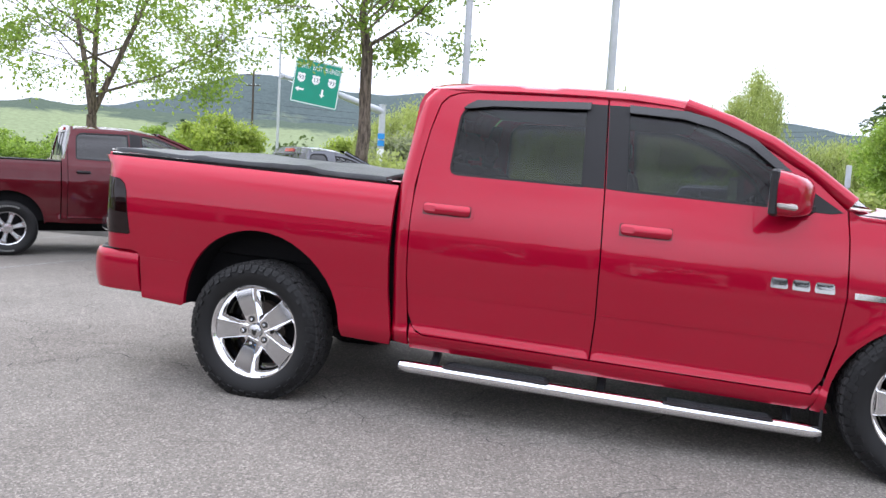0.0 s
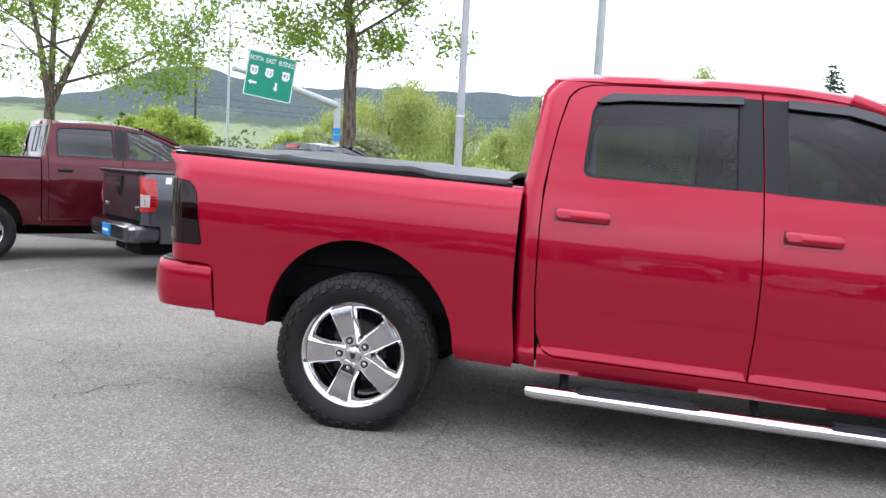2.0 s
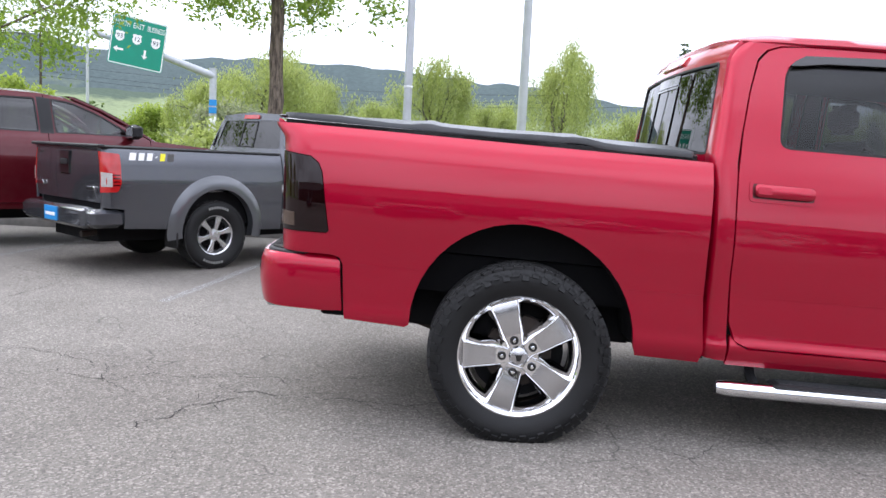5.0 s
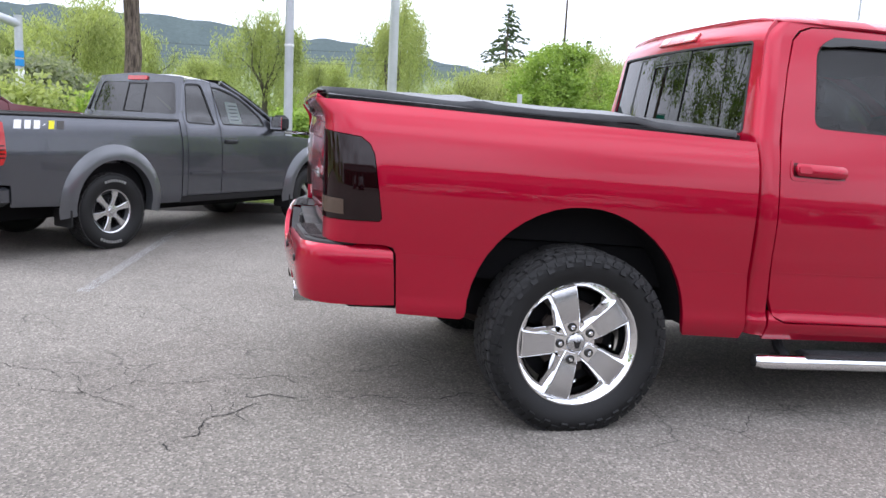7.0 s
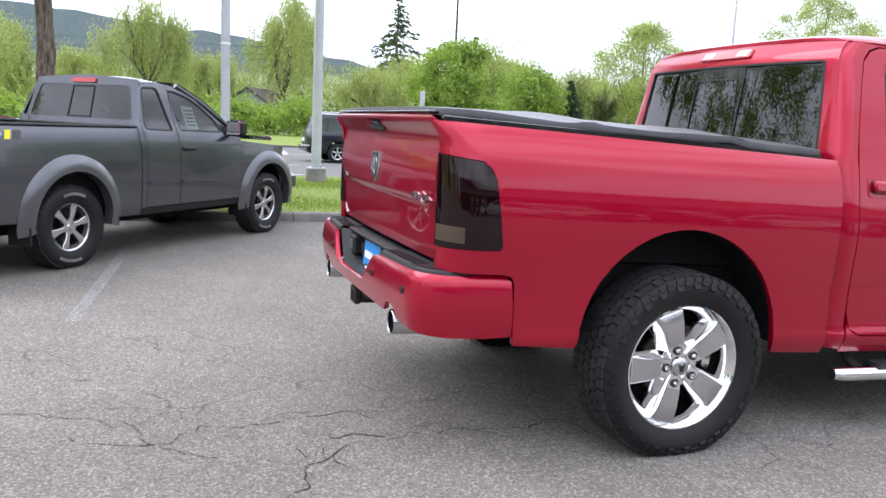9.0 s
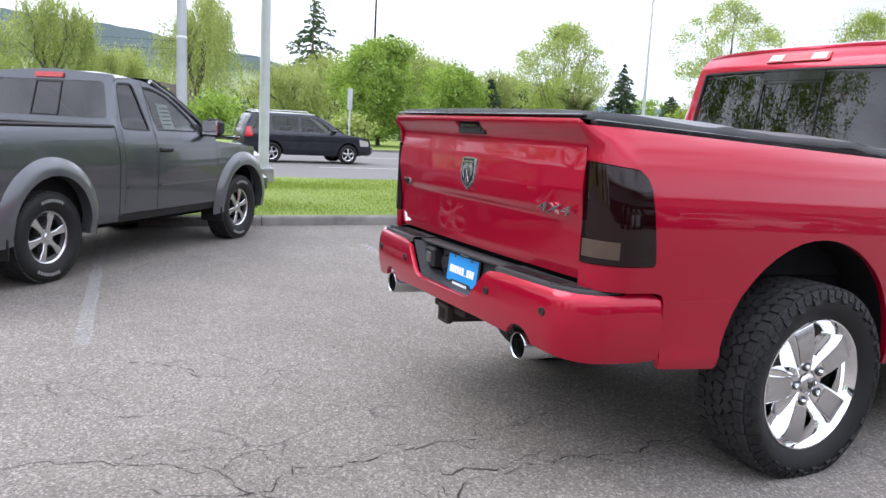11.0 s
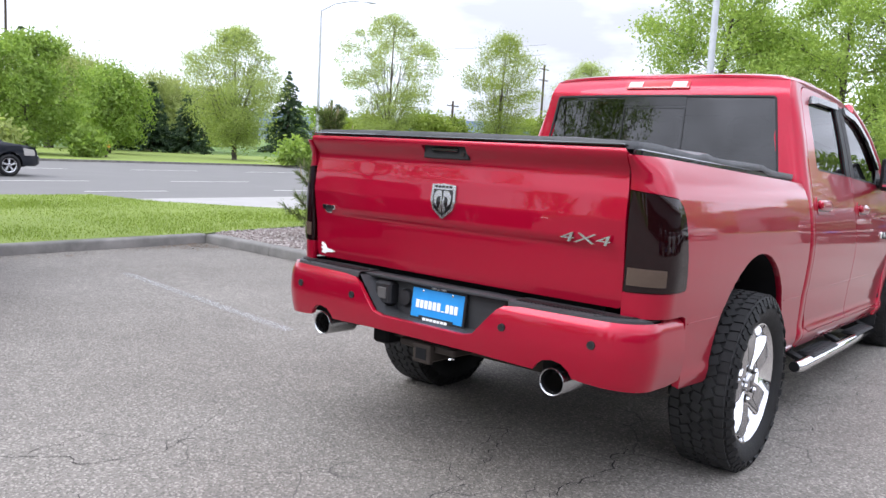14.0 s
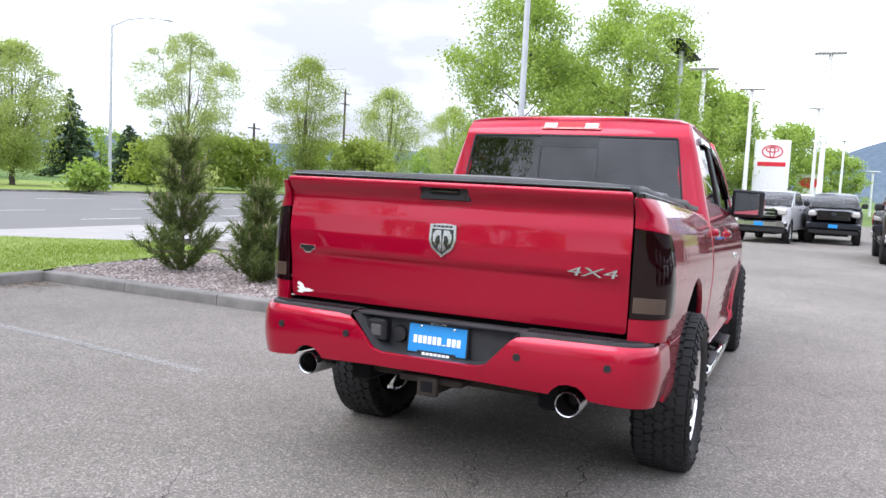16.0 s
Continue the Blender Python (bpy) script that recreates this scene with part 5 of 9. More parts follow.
def pickup(name, m, label, P, group=""):
    """A pickup truck from the figures in P; x ahead from the rear axle, y to the left, z up."""
    top = thing(name, m, label, "pickup truck", group)
    col, W = P["paint"], P["half"]
    prof = curve_of([(z, W + d) for z, d in P["flank"]], 0.012)
    tail, gap, fx, nose = P["tail"], P["gap"], P["front"], P["nose"]
    zt, sill, belt = P["bed_top"], P["sill"], P["belt"]
    R = P["arch"]
    hub = P["hub"]
    rc = 0.09
    xs = tail + rc
    u_end = xs - rc * math.pi / 2

    def bed(off=0.0):
        def fn(u, z):
            w = prof(z)
            if u >= xs:
                return u, -(w + off), z
            a = (xs - u) / rc
            if a <= math.pi / 2:
                return xs - (rc + off) * math.sin(a), -(w - rc) - (rc + off) * math.cos(a), z
            return xs - rc - off, -(w - rc) + (a - math.pi / 2) * rc, z
        return fn

    def cab(off=0.0):
        return lambda x, z: (x, -(prof(z) + off), z)

    def wing(x, z):
        k = max(0.0, x - (nose - 0.62))
        return x, -(prof(z) - 0.75 * k * k), z

    roofline = P["roofline"]
    rx, rz_ = [p[0] for p in roofline], [p[1] for p in roofline]
    edge = lambda x: float(np.interp(x, rx, rz_))
    front_x = roofline[-1][0]
    for flip in (False, True):
        def bp(nm, shape, material, parent, lb=""):
            return part(nm, shape if not flip else mirrored(shape), material, parent, lb)
        lz0, lz1, lu = P["lamp"]
        lamp = rounded([(u_end + 0.002, lz0), (lu - 0.03, lz0 + 0.01), (lu, lz0 + 0.09), (lu, lz1 - 0.02), (u_end + 0.002, lz1)], [0.0, 0.02, 0.03, 0.02, 0.0])
        bottom = sill + 0.06
        poly = [(u_end, bottom + 0.22), (xs + 0.12, bottom + 0.20), (xs + 0.13, bottom)] + [(-R - 0.03, bottom - 0.02)] + arc(0, hub + 0.08, R, 180, 0) + [(R + 0.02, sill), (gap - 0.012, sill), (gap - 0.012, zt), (u_end, zt)]
        side = bp("bed_side", patch(poly, bed(), 0.09, (), 0.03), col, top)
        lp = bp("tail_lamp", patch(lamp, bed(0.008), 0.05, (), 0.01), P.get("lens", M_REDLENS), top, "red and clear tail lamp")
        mid = (lz0 + lz1) / 2
        bp("reverse_lens", patch([(u_end + 0.02, lz0 + 0.06), (lu - 0.09, lz0 + 0.06), (lu - 0.09, mid - 0.01), (u_end + 0.02, mid)], bed(0.0105), 0.05, (), 0.004), M_CLEARLENS, lp)
        for k in range(4):
            z = mid - 0.02 - 0.035 * k
            bp("lens_rib", patch([(lu - 0.085, z - 0.01), (lu - 0.012, z - 0.01), (lu - 0.012, z), (lu - 0.085, z)], bed(0.0105), 0.05, (), 0.003), M_SMOKED, lp)
        # cab flank in slices
        for k, (x0, x1, win) in enumerate(P["doors"]):
            xt = [x for x in rx if x0 < x < x1]
            pts = [(x0, sill + 0.07), (x1, sill + 0.07)]
            if x1 >= front_x:
                pts += [(x1, belt - 0.35)]
            pts += [(x1, edge(x1) - 0.012)] + [(x, edge(x) - 0.012) for x in reversed(xt)] + [(x0, edge(x0) - 0.012)]
            door = bp("door", patch(pts, cab(), 0.09, [win] if win else [], 0.025), col, top, P.get("door_label", ""))
            if win:
                cx, cz = sum(p[0] for p in win) / len(win), sum(p[1] for p in win) / len(win)
                bp("window_glass", patch([(cx + (x - cx) * 1.03, cz + (z - cz) * 1.05) for x, z in win], cab(-0.012), 0.12, (), 0.0), P["glass"][k], door, "side window")
                bp("window_seal", patch(win, cab(-0.003), 0.08, [shrunk(win, 0.018)], 0.006), M_BLACK, door)
            hx = P["handles"][k]
            if hx is not None:
                bp("door_handle", box(hx, hx + 0.2, -(prof(belt - 0.16) + 0.03), -(prof(belt - 0.16) - 0.012), belt - 0.19, belt - 0.145, 0.014), P.get("handle_paint", M_BLACK), door)
            if P.get("molding"):
                bp("door_molding", patch([(x0 + 0.03, sill + 0.30), (x1 - 0.03, sill + 0.30), (x1 - 0.03, sill + 0.325), (x0 + 0.03, sill + 0.325)], cab(0.016), 0.1, (), 0.016), col, door)
        if P.get("post"):
            a, b = P["post"]
            bp("door_post_trim", patch([(a, belt + 0.01), (b, belt + 0.01), (b, edge(b) - 0.05), (a, edge(a) - 0.05)], cab(0.003), 0.1, (), 0.004), M_BLACK, top)
        bp("sill_panel", patch([(gap - 0.01, sill - 0.01), (fx - R - 0.02, sill - 0.01), (fx - R - 0.02, sill + 0.06), (gap - 0.01, sill + 0.06)], cab(-0.01), 0.1, (), 0.03), P.get("sill_paint", col), top)
        xr = roofline[0][0]
        rear = [(gap + 0.004, sill + 0.06), (P["doors"][0][0] - 0.008, sill + 0.06)]
        xd = P["doors"][0][0] - 0.008
        rear += [(xd, edge(xd))] + [(x, z) for x, z in reversed([p for p in roofline if p[0] < xd])] + [(gap + 0.004, roofline[0][1])]
        bp("cab_corner", patch(rear, cab(), 0.08, (), 0.12), col, top)
        # wing, arch flare, liners
        hz = P["hood"]
        wp = [(fx - R - 0.06, sill)] + arc(fx, hub + 0.08, R, 180, 0) + [(fx + R + 0.03, sill + 0.05), (nose - 0.12, sill + 0.10), (nose - 0.10, hz - 0.18), (nose - 0.3, hz - 0.08), (front_x + 0.02, hz + 0.0), (P["doors"][-1][1] + 0.008, edge(P["doors"][-1][1]) - 0.012), (P["doors"][-1][1] + 0.008, sill + 0.07)]
        bp("front_wing", patch(wp, wing, 0.09, (), 0.03), col, top)
        for cx in (0.0, fx):
            ring = arc(cx, hub + 0.08, R, 0, 180, 24)
            v = [(x, -(W - 0.03) + d, z) for d in (0.0, 0.36) for x, z in ring]
            bp("wheel_liner", (v, [(j, j + 1, j + 26, j + 25) for j in range(24)]), M_LINER, top)
            bp("inner_wall", prism([(cx - R - 0.05, hub)] + list(reversed(ring)) + [(cx + R + 0.05, hub)], Matrix.Translation((0, -(W - 0.38), 0)) @ Matrix.Rotation(radians(90), 4, "X"), 0.02), M_LINER, top)
            if P.get("flare"):
                w = P["flare"]
                outer, inner_ = arc(cx, hub + 0.08, R + w, -12, 192, 30), arc(cx, hub + 0.08, R - 0.012, -12, 192, 30)
                v, f = [], []
                for (xa, za), (xb, zb) in zip(outer, inner_):
                    for q in range(7):
                        s = q / 6
                        x, z = xa + (xb - xa) * s, za + (zb - za) * s
                        v.append((x, -(prof(max(z, 0.42)) + 0.052 * math.sin(min(1, s * 1.25) * math.pi / 2) + 0.002), z))
                    v.append((xb, -(prof(max(zb, 0.42)) - 0.05), zb))
                for j in range(30):
                    f += [(j * 8 + q, j * 8 + q + 1, j * 8 + q + 9, j * 8 + q + 8) for q in range(7)]
                bp("arch_flare", (v, f), P.get("flare_paint", col), top, "wide painted wheel-arch flare")
                bp("mud_guard", prism(rounded([(-(W + 0.02), 0.26), (-(W - 0.25), 0.26), (-(W - 0.25), hub + 0.05), (-(W + 0.02), hub + 0.05)], 0.02), Matrix(((0, 0, 1, cx - R - 0.05), (1, 0, 0, 0), (0, 1, 0, 0), (0, 0, 0, 1))), 0.014), M_BLACK, top)
        mx, mz = P["mirror"]
        mir = bp("door_mirror", box(mx - 0.07, mx + 0.09, -(W + 0.17), -(W - 0.05), mz - 0.09, mz + 0.11, 0.045), P.get("mirror_paint", M_BLACK), top)
        bp("mirror_glass", box(mx - 0.077, mx - 0.067, -(W + 0.155), -(W - 0.03), mz - 0.07, mz + 0.09, 0.01), M_CHROME, mir)
        bp("mirror_arm", box(mx - 0.03, mx + 0.06, -(W - 0.02), -(W - 0.16), mz - 0.08, mz - 0.03, 0.01), M_BLACK, mir)
        bp("headlight", box(nose - 0.34, nose - 0.05, -(W - 0.10), -(W - 0.40), hz - 0.36, hz - 0.14, 0.05), M_CLEARLENS, top, "clear headlight")
    # tail
    gy = W - rc - 0.02
    gx = tail - 0.0
    g0 = sill + 0.32

    def gate_fn(u, z):
        k = (z - g0) / (zt - g0)
        return gx - 0.012 * math.sin(math.pi * k) - (0.035 if z > zt - 0.035 else 0.0) * (z - zt + 0.035) / 0.035 + 0.012 * (u / gy) ** 2, -u, z
    gate_ = part("tailgate", patch(rounded([(-gy, g0), (gy, g0), (gy, zt), (-gy, zt)], 0.02), gate_fn, 0.08, (), 0.03), col, top)
    part("gate_cap", box(gx - 0.045, gx + 0.03, -gy - 0.05, gy + 0.05, zt - 0.004, zt + 0.03, 0.01), M_BLACK, gate_)
    part("gate_handle", joined(box(gx - 0.024, gx - 0.005, -0.12, 0.12, zt - 0.30, zt - 0.05, 0.02)), P.get("handle_field", M_GLOSSBLACK), gate_)
    part("gate_handle_pull", box(gx - 0.036, gx - 0.02, -0.08, 0.08, zt - 0.20, zt - 0.14, 0.01), M_BLACK, gate_)
    part("badge_block", box(gx - 0.022, gx - 0.006, gy - 0.24, gy - 0.04, g0 + 0.12, g0 + 0.16, 0.004), M_CHROME, gate_)
    part("badge_block", box(gx - 0.022, gx - 0.006, -gy + 0.08, -gy + 0.27, g0 + 0.12, g0 + 0.16, 0.004), M_CHROME, gate_)
    bm = part("rear_bumper", joined(box(tail - 0.16, tail + 0.02, -(W - 0.16), W - 0.16, sill + 0.06, sill + 0.27, 0.03), box(tail - 0.13, tail + 0.22, -(W - 0.0), -(W - 0.26), sill + 0.07, sill + 0.26, 0.04), box(tail - 0.13, tail + 0.22, W - 0.26, W - 0.0, sill + 0.07, sill + 0.26, 0.04)), P.get("bumper", M_BLACK), top, "rear step bumper")
    part("dealer_plate", box(tail - 0.172, tail - 0.155, -0.16, 0.16, sill + 0.09, sill + 0.24, 0.004), M_BLUE, bm, "blue dealer plate")
    part("plate_bar", box(tail - 0.176, tail - 0.170, -0.12, 0.12, sill + 0.14, sill + 0.175, 0.002), M_WHITEPRINT, bm)
    part("exhaust_pipe", tube([(tail - 0.06, -0.50, sill - 0.02), (tail + 0.4, -0.48, sill + 0.02)], 0.035), M_IRON, top)
    part("bed_floor", box(tail + 0.05, gap - 0.03, -(W - 0.12), W - 0.12, hub + 0.12, zt - 0.45), M_LINER, top)
    for s in (-1, 1):
        part("bed_rail_cap", box(tail + 0.02, gap - 0.01, s * (prof(zt) - 0.03) - 0.045, s * (prof(zt) - 0.03) + 0.045, zt - 0.01, zt + 0.022, 0.012), M_BLACK, top)
        part("bed_inner_wall", box(tail + 0.04, gap - 0.03, s * (W - 0.16) - 0.03, s * (W - 0.16) + 0.03, hub + 0.12, zt - 0.02), col, top)
    part("bed_front_wall", box(gap - 0.06, gap - 0.015, -(W - 0.14), W - 0.14, hub + 0.12, zt + 0.02, 0.01), M_BLACK, top)
    part("chassis", joined(box(tail + 0.1, nose - 0.3, -0.55, 0.55, hub - 0.06, hub + 0.14), box(gap, fx - R, -(W - 0.10), W - 0.10, sill + 0.02, sill + 0.10)), M_LINER, top)
    part("rear_axle", tube([(0, -(W - 0.3), hub), (0, W - 0.3, hub)], 0.05), M_IRON, top)
    # roof and glass
    hr = prof(max(rz_)) - 0.01
    x_r0 = [p for p in roofline if p[1] > max(rz_) - 0.09][0][0]
    x_r1 = [p for p in roofline if p[1] > max(rz_) - 0.09][-1][0]

    def roof_fn(x, y):
        t = abs(y) / hr
        return x, y, edge(x) + 0.055 * (1 - t ** 2.6) - 0.004
    part("roof", patch([(x_r0, -hr), (x_r1, -hr), (x_r1 + 0.10, -hr * 0.5), (x_r1 + 0.13, 0), (x_r1 + 0.10, hr * 0.5), (x_r1, hr), (x_r0, hr)], roof_fn, 0.1, (), 0.03), col, top)
    bx0, bz0, bx1, bz1 = roofline[0][0], roofline[0][1], x_r0, max(rz_)

    def back_fn(off):
        return lambda u, z: (bx0 + (bx1 - bx0) * (z - bz0) / (bz1 - bz0) - off + 0.05 * (u / W) ** 4, -u, z)
    wb, wt = prof(bz0) - 0.03, prof(bz1) - 0.01
    bwin = rounded([(-wb + 0.10, bz0 + 0.05), (wb - 0.10, bz0 + 0.05), (wt - 0.07, bz1 - 0.06), (-wt + 0.07, bz1 - 0.06)], 0.05)
    part("cab_back", patch([(-wb, bz0 - 0.5), (wb, bz0 - 0.5), (wb, bz0), (wt, bz1 + 0.01), (0, bz1 + 0.05), (-wt, bz1 + 0.01), (-wb, bz0)], back_fn(0.0), 0.1, [bwin], 0.03), col, top)
    rw = part("rear_window", patch(shrunk(bwin, -0.02), back_fn(-0.008), 0.15, (), 0.0), P.get("rear_glass", M_PRIVACY), top, "dark sliding rear window")
    fr = [(-0.16, bz0 + 0.06), (0.16, bz0 + 0.06), (0.15, bz1 - 0.07), (-0.15, bz1 - 0.07)]
    part("slider_frame", patch(fr, back_fn(0.0), 0.1, [shrunk(fr, 0.016)], 0.006), M_BLACK, rw)
    part("high_brake_lamp", patch(rounded([(-0.16, bz1 - 0.035), (0.16, bz1 - 0.035), (0.16, bz1 + 0.012), (-0.16, bz1 + 0.012)], 0.01), back_fn(0.02), 0.06, (), 0.02), M_REDLENS, top)
    wx0, wz0 = front_x + 0.02, edge(front_x)
    wx1, wz1 = x_r1 + 0.06, edge(x_r1) + 0.02

    def ws_fn(u, v):
        k = (u / W) ** 2
        belly = 0.04 * math.sin(math.pi * v)
        return wx0 + 0.22 * (1 - k) + (wx1 + 0.05 * (1 - k) - wx0 - 0.22 * (1 - k)) * v + belly * 0.4, u * (1 - 0.13 * v), wz0 + (wz1 - wz0) * v + belly + 0.03 * (1 - k) * v
    hw = prof(wz0) - 0.04
    part("windscreen", patch([(hw, 0), (hw, 1), (-hw, 1), (-hw, 0)], ws_fn, 0.15, (), 0.0), M_GLASSLIGHT, top)
    for s in (-1, 1):
        part("windscreen_post", tube([tuple(Vector(ws_fn(s * (hw - 0.025), v)) - Vector((0.03 * v, 0, 0.022))) for v in (-0.03, 0.3, 0.65, 1.0)], 0.026, 8), col, top)
    hz = P["hood"]

    def hood_fn(x, y):
        t = abs(y) / W
        return x, y, hz - 0.02 - 0.10 * (x - front_x) / (nose - front_x) - 0.14 * max(0, x - nose + 0.5) ** 2 - 0.05 * t ** 3 + 0.02 * math.exp(-((t - 0.5) / 0.15) ** 2)
    part("bonnet", patch([(front_x - 0.0, -(W - 0.1)), (nose - 0.35, -(W - 0.14)), (nose - 0.06, -(W - 0.35)), (nose, 0), (nose - 0.06, W - 0.35), (nose - 0.35, W - 0.14), (front_x - 0.0, W - 0.1), (front_x + 0.25, 0)], hood_fn, 0.12, (), 0.05), col, top)
    gr = part("grille", box(nose - 0.20, nose - 0.01, -(W - 0.42), W - 0.42, sill + 0.42, hz - 0.14, 0.03), P.get("grille", M_GLOSSBLACK), top, "front grille")
    for k in range(3):
        z = sill + 0.50 + 0.12 * k
        part("grille_bar", box(nose - 0.02, nose + 0.01, -(W - 0.45), W - 0.45, z, z + 0.055, 0.012), P.get("bars", M_CHROME), gr)
    part("grille_emblem", moved(lathe([(0, -0.02), (0.10, -0.012), (0.11, 0.0)], 24), Matrix.Translation((nose + 0.012, 0, sill + 0.66)) @ Matrix.Rotation(radians(90), 4, "Z") @ Matrix.Diagonal((1.0, 1, 0.45, 1))), M_NAVY, gr)
    fb = part("front_bumper", box(nose - 0.28, nose + 0.06, -(W - 0.05), W - 0.05, sill + 0.08, sill + 0.34, 0.06), P.get("front_bumper", M_CHROME), top, "front bumper")
    part("dealer_plate", box(nose + 0.055, nose + 0.07, -0.16, 0.16, sill + 0.14, sill + 0.28, 0.004), M_BLUE, fb, "blue dealer plate")
    part("front_valance", box(nose - 0.3, nose + 0.0, -(W - 0.12), W - 0.12, sill - 0.10, sill + 0.09, 0.03), M_BLACK, fb)
    # inside
    for x, ys in P["seats"]:
        for y in ys:
            part("seat_back", moved(box(-0.08, 0.08, -0.24, 0.24, 0, 0.62, 0.06), Matrix.Translation((x, y, belt - 0.42)) @ Matrix.Rotation(radians(-12), 4, "Y")), M_SEAT, top)
            part("headrest", box(x - 0.20, x - 0.09, y - 0.12, y + 0.12, belt + 0.20, belt + 0.36, 0.04), M_SEAT, top)
    part("dashboard", box(front_x - 0.42, front_x + 0.1, -(W - 0.16), W - 0.16, belt - 0.35, belt - 0.02, 0.06), M_BLACK, top)
    part("steering_wheel", moved(wheel_ring, Matrix.Translation((front_x - 0.55, 0.40, belt - 0.06)) @ Matrix.Rotation(radians(-65), 4, "Y") @ Matrix.Rotation(radians(90), 4, "X")), M_BLACK, top)
    part("cabin_floor", box(gap + 0.1, front_x, -(W - 0.12), W - 0.12, sill + 0.05, belt - 0.45), M_LINER, top)
    wheel = alloy_wheel(top, P["tyre"], P["rim"], 0.135, P["spokes"], Matrix.Translation((0, -(W - 0.15), hub)), P["wheel_face"], P["wheel_label"], P.get("lettered", False), dark=P.get("dark_rim", False))
    for x, y in ((0, W - 0.15), (fx, -(W - 0.15)), (fx, W - 0.15)):
        copy_thing(wheel, Matrix.Translation((x, y, hub)) @ (Matrix.Rotation(math.pi, 4, "Z") if y > 0 else Matrix.Identity(4)))
    return top, prof, bed, cab


FLANK = [(0.35, -0.09), (0.45, -0.04), (0.55, -0.02), (0.80, -0.008), (1.05, 0.0), (1.22, -0.018), (1.36, -0.05), (1.44, -0.085), (1.60, -0.13), (1.80, -0.185), (1.92, -0.23), (2.05, -0.29)]
grey_spec = dict(paint=M_GREY, half=0.975, flank=FLANK, tail=-1.30, gap=0.895, front=3.24, nose=4.13, bed_top=1.405, sill=0.46, belt=1.355, arch=0.475, hub=0.41, tyre=0.418, rim=0.232,
    lamp=(0.92, 1.36, -1.13), roofline=[(0.945, 1.43), (1.02, 1.70), (1.07, 1.86), (1.14, 1.905), (1.35, 1.92), (1.60, 1.895), (1.85, 1.80), (2.15, 1.60), (2.42, 1.405), (2.58, 1.33)],
    doors=[(0.975, 1.478, rounded([(1.035, 1.40), (1.395, 1.385), (1.31, 1.845), (1.11, 1.835)], 0.05)), (1.490, 2.60, rounded([(1.545, 1.375), (2.27, 1.365), (2.22, 1.50), (1.98, 1.685), (1.78, 1.785), (1.60, 1.835), (1.475, 1.838)], [0.03, 0.05, 0.08, 0.08, 0.08, 0.05, 0.03]))],
    glass=[M_PRIVACY, M_GLASSLIGHT], handles=[None, 1.53], post=None, hood=1.27, mirror=(2.40, 1.42), molding=True, flare=0.15, flare_paint=paint("silver_grey_flare_paint", (0.115, 0.12, 0.13), 0.6, 0.34), sill_paint=M_BLACK, bumper=M_GREY,
    seats=[(1.55, (-0.36, 0.36))], spokes=6, wheel_face=M_SPOKE, wheel_label="black and silver six-spoke alloy wheel", lettered=True, dark_rim=True, front_bumper=M_GREY)
def shaped(P, kx, kz, **more):
    """The same figures stretched along x and z."""
    d = dict(P)
    for k in ("tail", "gap", "front", "nose"):
        d[k] = P[k] * kx
    for k in ("bed_top", "sill", "belt", "hood"):
        d[k] = P[k] * kz
    d["lamp"] = (P["lamp"][0] * kz, P["lamp"][1] * kz, P["lamp"][2] * kx)
    d["roofline"] = [(x * kx, z * kz) for x, z in P["roofline"]]
    d["doors"] = [(a * kx, b * kx, [(x * kx, z * kz) for x, z in w]) for a, b, w in P["doors"]]
    d["handles"] = [h if h is None else h * kx for h in P["handles"]]
    d["flank"] = [(z * kz, v) for z, v in P["flank"]]
    d["mirror"] = (P["mirror"][0] * kx, P["mirror"][1] * kz)
    if P.get("post"):
        d["post"] = tuple(x * kx for x in P["post"])
    d["seats"] = [(x * kx, y) for x, y in P["seats"]]
    d.update(more)
    return d


grey_spec = shaped(grey_spec, 0.985, 0.935, half=0.92, nose=3.86, front=3.13, arch=0.455, hub=0.385, tyre=0.393, rim=0.222, flare=0.14, molding=True)
x0_, x1_, win_ = grey_spec["doors"][0]
cx_, cz_ = sum(p[0] for p in win_) / len(win_), sum(p[1] for p in win_) / len(win_)
grey_spec["doors"][0] = (x0_, x1_, [(cx_ + (x - cx_) * 1.24, cz_ + (z - cz_) * 1.08) for x, z in win_])
heading = 48.4
fwd, left = Vector((math.cos(radians(heading)), math.sin(radians(heading)), 0)), Vector((-math.sin(radians(heading)), math.cos(radians(heading)), 0))
spot = Vector((-3.00, 4.045, 0)) + left * 0.90
grey_truck, g_prof, g_bed, g_cab = pickup("pickup_truck", pose(spot.x, spot.y, 0, 0, 0, heading), "dark grey extended-cab pickup with wide wheel-arch flares", grey_spec, "parked vehicles")
